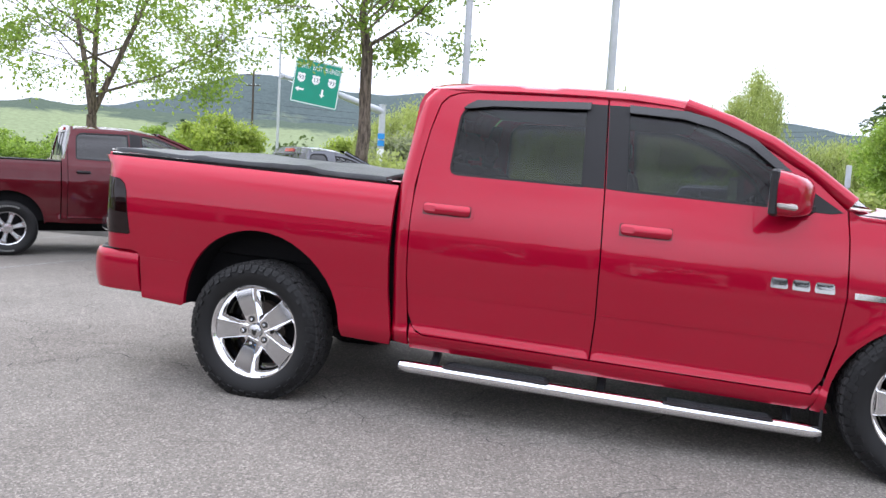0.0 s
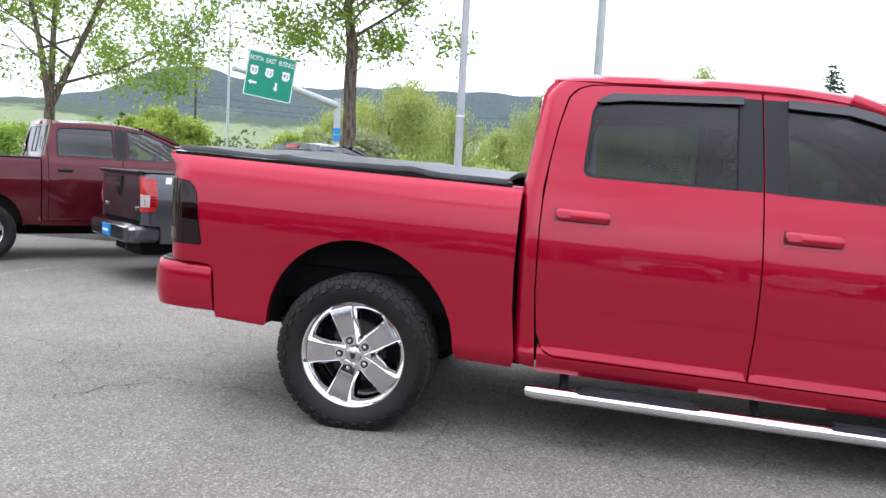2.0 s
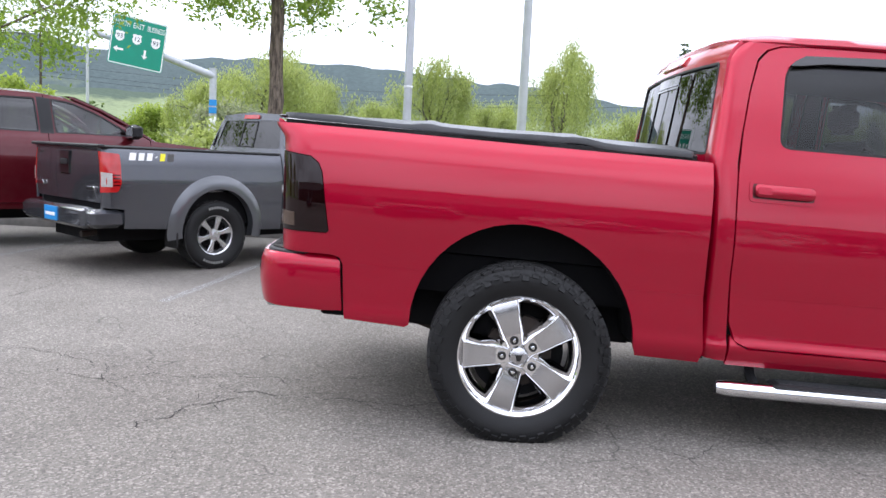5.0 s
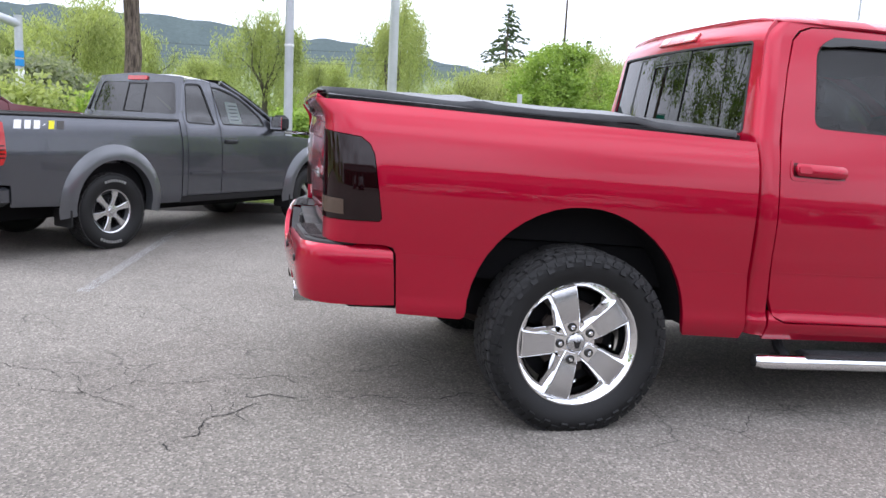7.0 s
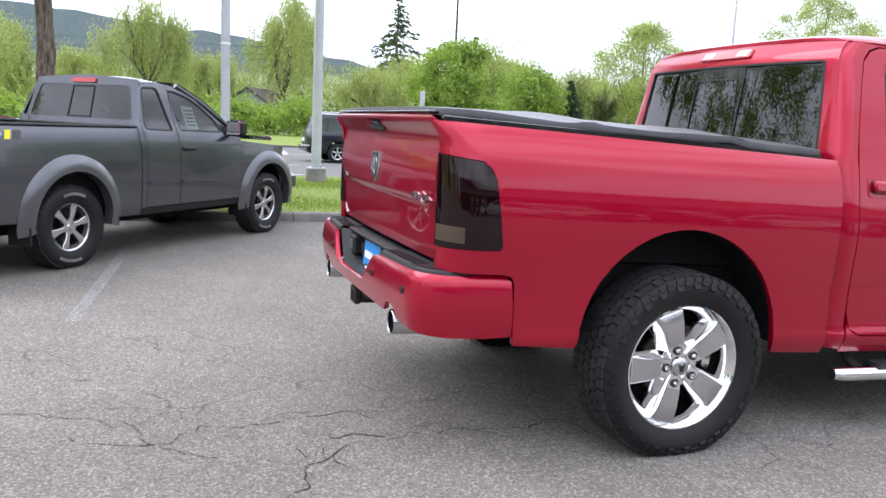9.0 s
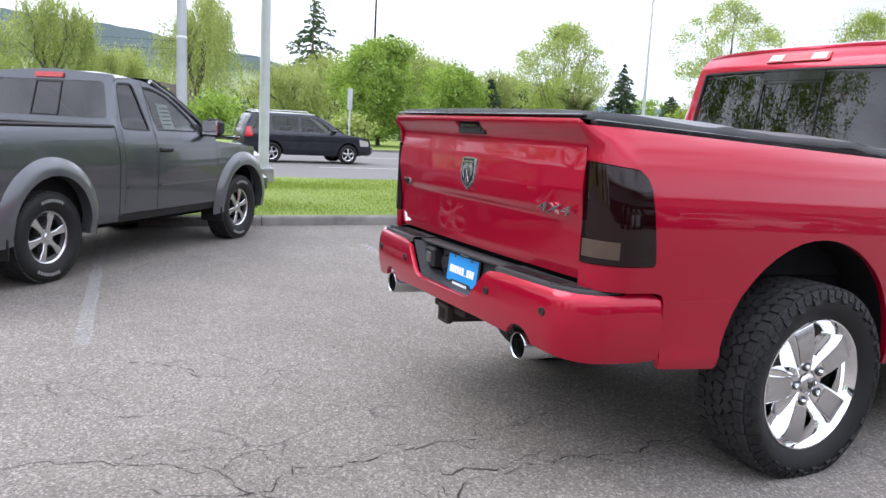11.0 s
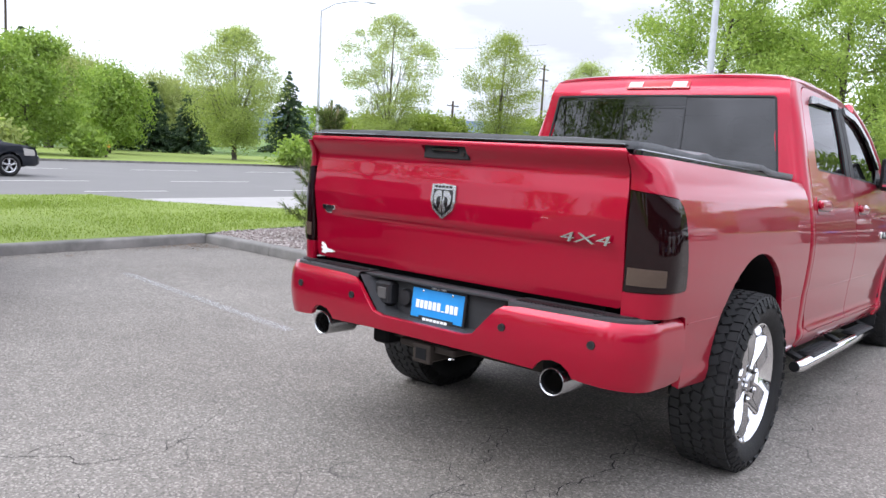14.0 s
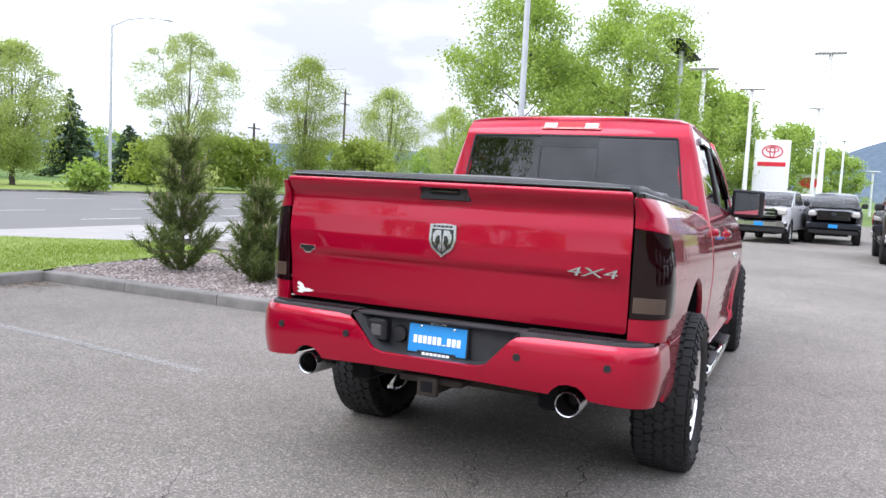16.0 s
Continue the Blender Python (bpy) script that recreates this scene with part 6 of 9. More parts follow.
# window sheet and bed-side print as plain bars
sheet_ = part("price_sheet", patch([(1.67, 1.31), (1.87, 1.31), (1.84, 1.55), (1.65, 1.56)], g_cab(-0.022), 0.1, (), 0.002), M_PAPER, grey_truck, "white price sheet behind the glass")
for k in range(5):
    part("print_bar", patch([(1.695, 1.345 + 0.04 * k), (1.83, 1.345 + 0.04 * k), (1.827, 1.357 + 0.04 * k), (1.693, 1.357 + 0.04 * k)], g_cab(-0.019), 0.1, (), 0.001), M_TRIM, grey_truck)
for k, (a, b2, mt) in enumerate(((-1.02, -0.93, M_WHITEPRINT), (-0.92, -0.84, M_WHITEPRINT), (-0.83, -0.75, M_WHITEPRINT), (-0.735, -0.70, M_WHITEPRINT), (-0.685, -0.61, M_YELLOW), (-0.60, -0.51, M_TRIM))):
    z0, z1 = (1.226, 1.242) if k == 3 else (1.195, 1.272)
    part("decal_bar", patch([(a, z0), (b2 - 0.02, z0), (b2, z1), (a + 0.02, z1)], g_bed(0.002), 0.06, (), 0.002), mt, grey_truck)

maroon_spec = dict(paint=M_MAROON, half=1.05, flank=[(0.35, -0.10), (0.5, -0.04), (0.62, -0.015), (0.66, -0.03), (0.9, -0.012), (1.2, 0.0), (1.42, -0.025), (1.56, -0.06), (1.62, -0.09), (1.8, -0.14), (2.0, -0.20), (2.1, -0.24), (2.2, -0.30)], tail=-1.32, gap=0.745, front=3.88, nose=4.85, bed_top=1.555, sill=0.55, belt=1.575, arch=0.52, hub=0.43, tyre=0.44, rim=0.262,
    lamp=(1.02, 1.50, -1.12), roofline=[(0.79, 1.60), (0.85, 1.90), (0.89, 2.08), (0.98, 2.125), (1.4, 2.145), (1.85, 2.145), (2.2, 2.10), (2.6, 1.95), (3.0, 1.735), (3.26, 1.60), (3.34, 1.555)],
    doors=[(0.84, 1.88, rounded([(0.955, 1.60), (1.78, 1.595), (1.77, 2.075), (1.03, 2.055), (0.965, 1.99)], 0.05)), (1.89, 3.32, rounded([(1.985, 1.595), (3.05, 1.60), (2.95, 1.70), (2.60, 1.90), (2.25, 2.045), (1.97, 2.075)], [0.02, 0.06, 0.08, 0.08, 0.08, 0.02]))],
    glass=[M_PRIVACY, M_GLASSLIGHT], handles=[0.96, 2.02], post=(1.79, 1.965), hood=1.55, mirror=(3.02, 1.66), seats=[(2.25, (-0.40, 0.40)), (1.25, (-0.4, 0.4))], spokes=6, wheel_face=M_SPOKE, wheel_label="silver six-spoke alloy wheel", lettered=True, bumper=M_CHROME)
maroon_spec = shaped(maroon_spec, 0.945, 0.912, half=0.99, arch=0.48, hub=0.40, tyre=0.408, rim=0.246)
spot = Vector((-6.68, 3.90, 0)) + left * 0.98
maroon_truck, *_ = pickup("pickup_truck", pose(spot.x, spot.y, 0, 0, 0, heading), "dark maroon crew-cab pickup on the same lot", maroon_spec, "parked vehicles")


# ---- ground, kerbs, street ----
def flat(name, outline, z, material, label, category, step=0.0, kind="structure"):
    """A level sheet with the given outline."""
    shape = patch(outline, lambda u, v: (u, v, z), step or 50.0, (), 0.0)
    return tagged(link_mesh(name, shape[0], shape[1], material, sharp=0), label, category, kind=kind)


def ring_sheet():
    """The valley floor: flat near by, rising gently towards the hills."""
    v, f = [], []
    radii = [0, 30, 60, 110, 200, 400, 800, 1600, 3200]
    n = 72
    for r in radii:
        for k in range(n):
            a = 2 * math.pi * k / n
            z = -0.03 if r < 60 else -0.03 + 0.012 * (r - 60) ** 0.9
            v.append((r * math.cos(a), r * math.sin(a), z))
    for j in range(len(radii) - 1):
        for k in range(n):
            a, b = j * n + k, j * n + (k + 1) % n
            f.append((a, a + n, b + n, b))
    return v, f


ground = link_mesh("ground", *ring_sheet(), M_VALLEY, sharp=60)
tagged(ground, "grassy valley floor reaching the hills", "ground", kind="structure")
flat("pavement_lot", [(-70, -70), (110, -70), (110, 10.3), (7.6, 10.3), (6.7, 7.5), (-70, 7.5)], 0.0, M_ASPHALT, "worn grey asphalt parking lot with fine cracks", "parking lot")
flat("road_street", [(-260, 15.0), (260, 15.0), (260, 37.5), (-260, 37.5)], 0.002, M_ROAD, "grey asphalt street with faded lane lines", "road")
flat("pavement_apron", [(4.9, 14.98), (5.4, 12.9), (6.5, 11.3), (8.1, 10.25), (60, 10.25), (60, 14.98)], 0.006, M_PALECONCRETE, "pale concrete driveway apron", "driveway")


def strip(name, pts, width, height, material, label, category, r=0.03):
    """A kerb stone row along points, with rounded top edges."""
    sec = [(-width / 2, -0.05), (-width / 2, height - r), (-width / 2 + r * 0.3, height - r * 0.3), (-width / 2 + r, height), (width / 2, height), (width / 2, -0.05)]
    v, f = [], []
    P = [Vector((*p, 0)) for p in pts]
    for k, p in enumerate(P):
        d = (P[min(k + 1, len(P) - 1)] - P[max(k - 1, 0)]).normalized()
        side = Vector((-d.y, d.x, 0))
        v += [tuple(p + side * a + Vector((0, 0, z))) for a, z in sec]
    n = len(sec)
    for k in range(len(P) - 1):
        f += [(k * n + j, k * n + j + 1, k * n + n + j + 1, k * n + n + j) for j in range(n - 1)]
    f += [tuple(range(n)), tuple(range(len(v) - 1, len(v) - 1 - n, -1))]
    return tagged(link_mesh(name, v, [tuple(reversed(q)) for q in f], material, sharp=50), label, category, kind="structure")


def kerb_run(name, a, b, n, label):
    """One row of kerb lengths with open joints between them."""
    a, b = Vector(a), Vector(b)
    out = []
    for k in range(n):
        p, q = a + (b - a) * (k / n), a + (b - a) * ((k + 1) / n)
        d = (q - p).normalized() * 0.006
        out.append(strip(name, [tuple(p + d), tuple(p + (q - p) * 0.5), tuple(q - d)], 0.17, 0.128, M_CONCRETE, label, "kerb"))
    return out


kerb_run("kerb_north", (-40, 8.0), (2.655, 7.55), 14, "weathered grey concrete kerb along the grass")
kerb_run("kerb_island", (2.72, 7.47), (2.63, 3.1), 3, "weathered grey concrete kerb round the gravel bed")
strip("kerb_island", [(2.60 + 0.55 * (1 - math.cos(radians(a))), 3.1 - 0.55 * math.sin(radians(a))) for a in range(0, 91, 10)] + [(4.8, 2.55), (6.4, 2.55)], 0.17, 0.145, M_CONCRETE, "weathered grey concrete kerb round the gravel bed", "kerb")
strip("kerb_island", [(6.4, 2.55), (6.75, 2.9), (6.88, 3.4), (6.9, 5.5), (6.8, 7.4), (7.1, 8.6), (7.7, 9.6)], 0.17, 0.145, M_CONCRETE, "weathered grey concrete kerb round the gravel bed", "kerb")
strip("kerb_street", [(-200, 14.98), (-60, 14.98), (4.8, 14.98)], 0.16, 0.11, M_CONCRETE, "concrete street kerb", "kerb")
strip("kerb_street_far", [(260, 37.55), (60, 37.55), (-260, 37.55)], 0.16, 0.12, M_CONCRETE, "concrete street kerb", "kerb")


def lawn_mesh(outline, z, material, name, label, step=0.6):
    g = random.Random(3)
    shape = patch(outline, lambda u, v: (u, v, z + 0.035 * noise.noise(Vector((u * 0.5, v * 0.5, 0))) + 0.02), step, (), 0.0)
    return tagged(link_mesh(name, shape[0], shape[1], material, sharp=80), label, "lawn", kind="structure")


LAWN = [(-60, 8.30), (-40, 8.06), (2.60, 7.60), (3.2, 7.82), (6.6, 7.86), (6.95, 8.7), (7.55, 9.7), (6.3, 11.2), (5.25, 12.8), (4.7, 14.9), (-60, 14.9)]
lawn_mesh(LAWN, 0.105, M_GRASS, "lawn_verge", "bright green mown grass verge", 0.9)
flat("lawn_far", [(-260, 37.6), (260, 37.6), (260, 105), (-260, 105)], 0.10, M_GRASS, "green parkland across the street", "lawn")


def grass_tufts(outline, count, tall, seed, material, name, label, z0):
    g = np.random.default_rng(seed)
    lo, hi = np.array(outline).min(0), np.array(outline).max(0)
    pts = g.uniform(lo, hi, (count * 2, 2))
    pts = pts[inside(outline, pts)][:count]
    n = len(pts)
    a, h, w = g.uniform(0, 2 * np.pi, n), tall * g.uniform(0.5, 1.15, n), g.uniform(0.004, 0.010, n)
    lean = g.normal(0, 0.35, (n, 2)) * h[:, None]
    base = np.c_[pts, np.full(n, z0)]
    d = np.c_[np.cos(a) * w, np.sin(a) * w, np.zeros(n)]
    tip = base + np.c_[lean, h]
    v = np.stack([base - d, base + d, tip], 1).reshape(-1, 3)
    f = np.arange(3 * n).reshape(-1, 3)
    ob = link_mesh(name, v.tolist(), f.tolist(), material, sharp=0)
    return tagged(ob, label, "grass", kind="stuff")


M_BLADE = leaf_material("grass_blade", (0.155, 0.215, 0.042), (0.225, 0.29, 0.075))
grass_tufts([(-6, 7.72), (2.60, 7.62), (3.2, 7.84), (6.55, 7.88), (6.9, 8.7), (7.5, 9.7), (6.25, 11.1), (5.2, 12.7), (4.65, 14.8), (-6, 14.8)], 70000, 0.055, 5, M_BLADE, "grass", "short green grass blades", 0.11)

# gravel bed
BED = [(2.76, 7.50), (2.69, 3.1), (3.22, 2.65), (6.3, 2.65), (6.80, 3.4), (6.72, 7.82), (3.2, 7.79)]
M_GRAVELBASE = plain("gravel_base", (0.1932, 0.1518, 0.138), 0.95, 0.0, 0.4, 30.0, 0.6, 50.0)
flat("gravel_bed", BED, 0.105, M_GRAVELBASE, "pinkish gravel planting bed", "gravel bed")


def pebble_field(outline, count, seed):
    g = np.random.default_rng(seed)
    lo, hi = np.array(outline).min(0), np.array(outline).max(0)
    pts = g.uniform(lo, hi, (count * 2, 2))
    pts = pts[inside(outline, pts)][:count]
    n = len(pts)
    s = g.uniform(0.016, 0.034, (n, 3)) * [1, 1, 0.7]
    a = g.uniform(0, 6.28, n)
    unit = np.array([(1, 0, 0), (0, 1, 0), (-1, 0, 0), (0, -1, 0), (0.1, 0.1, 1), (0.55, 0.5, 0.75), (-0.5, 0.55, 0.7), (0.1, -0.6, 0.72)])
    q = unit[None] * s[:, None] + g.normal(0, 0.003, (n, 8, 3))
    x, y = q[..., 0] * np.cos(a)[:, None] - q[..., 1] * np.sin(a)[:, None], q[..., 0] * np.sin(a)[:, None] + q[..., 1] * np.cos(a)[:, None]
    v = np.stack([x + pts[:, :1], y + pts[:, 1:], q[..., 2] + 0.108], -1).reshape(-1, 3)
    tri = np.array([(0, 1, 5), (1, 2, 6), (2, 3, 7), (3, 0, 7), (5, 1, 6), (5, 6, 4), (6, 2, 7), (6, 7, 4), (7, 0, 5), (7, 5, 4)])
    f = (tri[None] + 8 * np.arange(n)[:, None, None]).reshape(-1, 3)
    m, nn, l, b = node_material("pink_gravel")
    gm = nn.new("ShaderNodeNewGeometry")
    l.new(ramp(nn, l, gm.outputs["Random Per Island"], [(0.0, (0.14, 0.112, 0.102)), (0.5, (0.26, 0.217, 0.20)), (1.0, (0.40, 0.365, 0.345))]), b.inputs["Base Color"])
    b.inputs["Roughness"].default_value = 0.9
    return tagged(link_mesh("gravel", v.tolist(), f.tolist(), m, sharp=0), "loose pink and grey gravel stones", "gravel", kind="stuff")


pebble_field(BED, 9000, 8)


def leaf_litter(count, seed):
    """Dry brown scraps blown against the kerbs."""
    g = np.random.default_rng(seed)
    along = g.uniform(0, 1, count)
    out = np.abs(g.normal(0, 0.22, count)) + 0.10
    corner = g.random(count) < 0.6
    px = np.where(corner, 2.55 - np.abs(g.normal(0, 0.45, count)), -1.5 + 4.0 * along)
    py = np.where(corner, 7.45 - np.abs(g.normal(0, 0.30, count)), 7.50 - out)
    a, w = g.uniform(0, 6.28, count), g.uniform(0.008, 0.030, count)
    d, e = np.c_[np.cos(a), np.sin(a)] * w[:, None], np.c_[-np.sin(a), np.cos(a)] * (w * g.uniform(0.3, 0.7, count))[:, None]
    c, z = np.c_[px, py], g.uniform(0.005, 0.014, (count, 4))
    v = np.stack([c - d, c + e, c + d, c - e], 1)
    v = np.concatenate([v, z[..., None]], -1).reshape(-1, 3)
    m, nn, l, b = node_material("dry_leaf")
    gm = nn.new("ShaderNodeNewGeometry")
    l.new(ramp(nn, l, gm.outputs["Random Per Island"], [(0.0, (0.05, 0.035, 0.025)), (1.0, (0.19, 0.135, 0.09))]), b.inputs["Base Color"])
    b.inputs["Roughness"].default_value = 0.9
    return tagged(link_mesh("leaf_litter", v.tolist(), np.arange(4 * count).reshape(-1, 4).tolist(), m, sharp=0), "dry brown leaf scraps along the kerb", "leaf litter", kind="stuff")


leaf_litter(420, 12)


# painted lines: worn bay lines and street lane marks
def line_mark(name, a, b, w, z, material, label):
    a, b = Vector(a), Vector(b)
    d = (b - a).normalized()
    s = Vector((-d.y, d.x)) * w / 2
    v = [(*(a - s), z), (*(b - s), z), (*(b + s), z), (*(a + s), z)]
    return tagged(link_mesh(name, v, [(0, 1, 2, 3)], material, sharp=0), label, "line marking", kind="structure")


def worn_paint(name, color, keep):
    m, n, l, b = node_material(name)
    v = coords(n, l, 1.0)
    f = noise_tex(n, l, v, 55, 6.0, 0.75)
    l.new(ramp(n, l, noise_tex(n, l, v, 120, 2.0), [(0.3, tuple(c * 0.8 for c in color)), (0.7, color)]), b.inputs["Base Color"])
    b.inputs["Roughness"].default_value = 0.9
    l.new(ramp(n, l, f, [(keep - 0.06, 0.0), (keep + 0.06, 1.0)]), b.inputs["Alpha"])
    return m


M_WORN = worn_paint("worn_bay_line", (0.33, 0.32, 0.305), 0.49)
for k in range(-4, 1):
    x = -2.85 + 2.95 * k
    line_mark("bay_line", (x, 2.0), (x + 0.24, 4.75), 0.10, 0.004, M_WORN, "worn white parking bay line")
    line_mark("bay_line", (x + 0.24, 4.75), (x + 0.46, 7.3), 0.10, 0.004, M_WORN, "worn white parking bay line")
line_mark("bay_line", (0.09, 2.6), (0.43, 5.7), 0.10, 0.004, M_WORN, "worn white parking bay line")
for y, w, dash, x0 in ((17.3, 0.13, 2.3, -60.2), (21.6, 0.13, 3.2, -61.1), (29.5, 0.15, 3.2, -58.0)):
    x = x0
    while x < 120:
        line_mark("lane_dash", (x, y), (x + dash, y), w, 0.008, M_ROADLINE, "white lane dash on the street")
        x += 6.0 if dash < 3 else 6.0


# cracks in the asphalt: thin wandering grooves of dirt
def crack(points, seed, w=0.010):
    g = random.Random(seed)
    P = [Vector(p) for p in points]
    path = []
    for a, b in zip(P, P[1:]):
        k = max(2, int((b - a).length / 0.030))
        path += [a + (b - a) * j / k for j in range(k)]
    path.append(P[-1])
    v, f, drift = [], [], Vector((0, 0))
    for k, p in enumerate(path):
        drift = drift * 0.72 + Vector((g.gauss(0, 0.016), g.gauss(0, 0.016)))
        d = (path[min(k + 1, len(path) - 1)] - path[max(k - 1, 0)]).normalized()
        s = Vector((-d.y, d.x)) * w / 2 * g.choice((0.15, 0.5, 0.8, 1.1, 1.6))
        q = p + drift
        v += [(q.x - s.x, q.y - s.y, 0.0035), (q.x + s.x, q.y + s.y, 0.0035)]
    f = [(2 * k, 2 * k + 2, 2 * k + 3, 2 * k + 1) for k in range(len(path) - 1)]
    return tagged(link_mesh("pavement_crack", v, f, M_CRACK, sharp=0), "thin dark crack in the asphalt", "crack", kind="structure")


# ---- trees ----
def at(az, dist, ref=(-2.2, -3.0)):
    return ref[0] + dist * math.cos(radians(az)), ref[1] + dist * math.sin(radians(az))


def leaf_quads(centres, size, g, flat=0.0):
    """Small pointed leaves, one rhombus each, at the given places."""
    n = len(centres)
    d = g.normal(0, 1, (n, 3))
    d[:, 2] *= 1 - flat
    d /= np.linalg.norm(d, axis=1)[:, None]
    e = np.cross(d, g.normal(0, 1, (n, 3)))
    e /= np.linalg.norm(e, axis=1)[:, None]
    s = size * g.uniform(0.6, 1.35, n)[:, None]
    v = np.stack([centres - d * s, centres + e * s * 0.48, centres + d * s, centres - e * s * 0.48], 1).reshape(-1, 3)
    return v, np.arange(4 * n).reshape(-1, 4)


def grow(g, start, way, length, radius, depth, spread, droop, limbs, tips, up=0.25, forks=(2, 3)):
    """Adds a bent limb and its branches; tips collects the ends."""
    pts, rad = [Vector(start)], [radius]
    d = Vector(way).normalized()
    k = 4 if depth > 1 else 3
    for j in range(k):
        d = (d + Vector((g.gauss(0, 0.13), g.gauss(0, 0.13), g.gauss(0, 0.08) + up * 0.25 - droop * 0.3))).normalized()
        pts.append(pts[-1] + d * length / k)
        rad.append(radius * (1 - 0.42 * (j + 1) / k))
    limbs.append((pts, rad))
    if depth == 0:
        tips += [tuple(p) for p in pts[1:]]
        return
    if depth <= 2:
        tips += [tuple(pts[-1])]
    for j in range(g.randint(*forks)):
        a = g.uniform(0, 2 * math.pi)
        side = d.orthogonal().normalized()
        side.rotate(Matrix.Rotation(a, 3, d))
        w = (d + side * spread * g.uniform(0.6, 1.25)).normalized()
        at_ = pts[-1] if j else pts[-1]
        if j and depth > 1 and g.random() < 0.5:
            at_ = pts[-2]
        grow(g, at_, w, length * g.uniform(0.62, 0.86), rad[-1] * (0.85 if j == 0 else 0.66), depth - 1, spread, droop, limbs, tips, up, forks)


def limb_mesh(limbs, thin=0.0):
    shapes = []
    for pts, rad in limbs:
        if rad[0] < thin:
            continue
        seg = 10 if rad[0] > 0.1 else 5 if rad[0] > 0.03 else 3
        shapes.append(tube([tuple(p) for p in pts], rad, seg, False))
    return joined(*shapes)


def broadleaf(name, x, y, h, w, label, seed, leaf, bark, trunk=0.2, base=0.18, clumps=80, leaves=6000, size=0.16, puff=0.5, group="", z0=0.05, vase=False, fork=False, low=None, hollow=0.55, lean=0.0):
    """A tree h high and w wide: trunk, limbs to many leaf clumps in a loose uneven crown that starts at base * h."""
    g, r = random.Random(seed), np.random.default_rng(seed)
    limbs = []
    split = h * (base * 0.75 if fork else base)
    lead = Vector((g.gauss(0, 0.04) + lean, g.gauss(0, 0.04), split))
    up = h * 0.86
    if fork:
        limbs.append(([Vector((0, 0, 0)), lead * 0.5, lead], [trunk * 1.3, trunk * 1.05, trunk]))
        mains = []
        for k, (dx, dy) in enumerate(((-0.26, 0.10), (0.10, -0.06), (0.28, 0.14))):
            pts = [lead, lead + Vector((dx * h * 0.22, dy * h * 0.3, h * 0.18)), lead + Vector((dx * h * 0.52, dy * h * 0.6, h * 0.40)), Vector((dx * h * 0.7, dy * h, up))]
            limbs.append((pts, [trunk * 0.75, trunk * 0.58, trunk * 0.36, 0.03]))
            mains.append(pts)
    else:
        pts = [Vector((0, 0, 0)), lead, Vector((g.gauss(0, 0.1) + lean * 2, g.gauss(0, 0.1), h * 0.5)), Vector((g.gauss(0, 0.15) + lean * 2.5, g.gauss(0, 0.15), up))]
        # the bole wanders and swells a little below the first limbs
        bole = random.Random(seed + 900)
        lower = [pts[0]] + [pts[0].lerp(lead, k / 9) + Vector((bole.gauss(0, 0.16), bole.gauss(0, 0.16), 0)) * trunk for k in range(1, 9)]
        girth = [trunk * 1.25] + [trunk * (1.25 - 0.25 * k / 9) * bole.uniform(0.90, 1.10) for k in range(1, 9)]
        limbs.append((lower + pts[1:], girth + [trunk, trunk * 0.62, 0.03]))
        mains = [pts[1:]]
    centres = []
    while len(centres) < clumps:
        t = r.uniform(0, 1)
        a = r.uniform(0, 2 * np.pi)
        prof = (0.30 + 0.70 * math.sin(min(1, t / 0.66) * math.pi / 2)) * (1 - max(0, (t - 0.62) / 0.40) ** 2.2) if vase else math.sqrt(max(0.02, 1 - ((t - 0.42) / 0.60) ** 2))
        rad = max(0.08, prof) * w / 2 * (1 + 0.16 * math.sin(3 * a + seed) + 0.10 * math.sin(5 * a + 2 * seed + 6 * t))
        k = math.sqrt(r.uniform(hollow * hollow, 1.0))
        centres.append(Vector((rad * k * math.cos(a), rad * k * math.sin(a), h * (base + (1 - base) * t) - puff * 0.4 * t)))
    # scaffold limbs leave the stem one above another; twigs join the nearest wood
    def along(line, n=7):
        return [p.lerp(q, k / n) for p, q in zip(line, line[1:]) for k in range(n)] + [line[-1]]
    scaffolds, count = [], 30 if vase else 11
    for k in range(count):
        m = along(mains[k % len(mains)])
        p0 = m[int(((0.02 if vase else 0.12) + (0.45 if vase else 0.72) * k / count) * len(m))]
        a = 2.4 * k + g.uniform(-0.4, 0.4)
        reach = w / 2 * g.uniform(0.42, 0.74) * (1 - 0.35 * k / count)
        rise = (0.50 if vase else 0.17) * h * g.uniform(0.7, 1.2)
        q = p0 + Vector((math.cos(a) * reach * 0.55, math.sin(a) * reach * 0.55, rise * 0.42))
        e = p0 + Vector((math.cos(a + g.uniform(-0.3, 0.3)) * reach, math.sin(a) * reach, rise))
        rb = trunk * 0.36 * (1 - 0.55 * k / count)
        limbs.append(([p0, q, e], [rb, rb * 0.6, 0.012]))
        scaffolds += along([p0, q, e])[4:]
    wood = np.array([tuple(p) for m in mains for p in along(m)[5:]] + [tuple(p) for p in scaffolds])
    for c in centres:
        gap = wood - np.array(tuple(c))
        cost = np.linalg.norm(gap, axis=1) + 1.5 * np.maximum(0, gap[:, 2] + 0.1)
        start = Vector(wood[int(np.argmin(cost))])
        mid = start.lerp(c, 0.5) + Vector((g.gauss(0, 0.1), g.gauss(0, 0.1), (0.06 if vase else 0.10) * (c - start).length))
        limbs.append(([start, mid, c], [max(0.010, trunk * 0.11), max(0.008, trunk * 0.07), 0.005]))
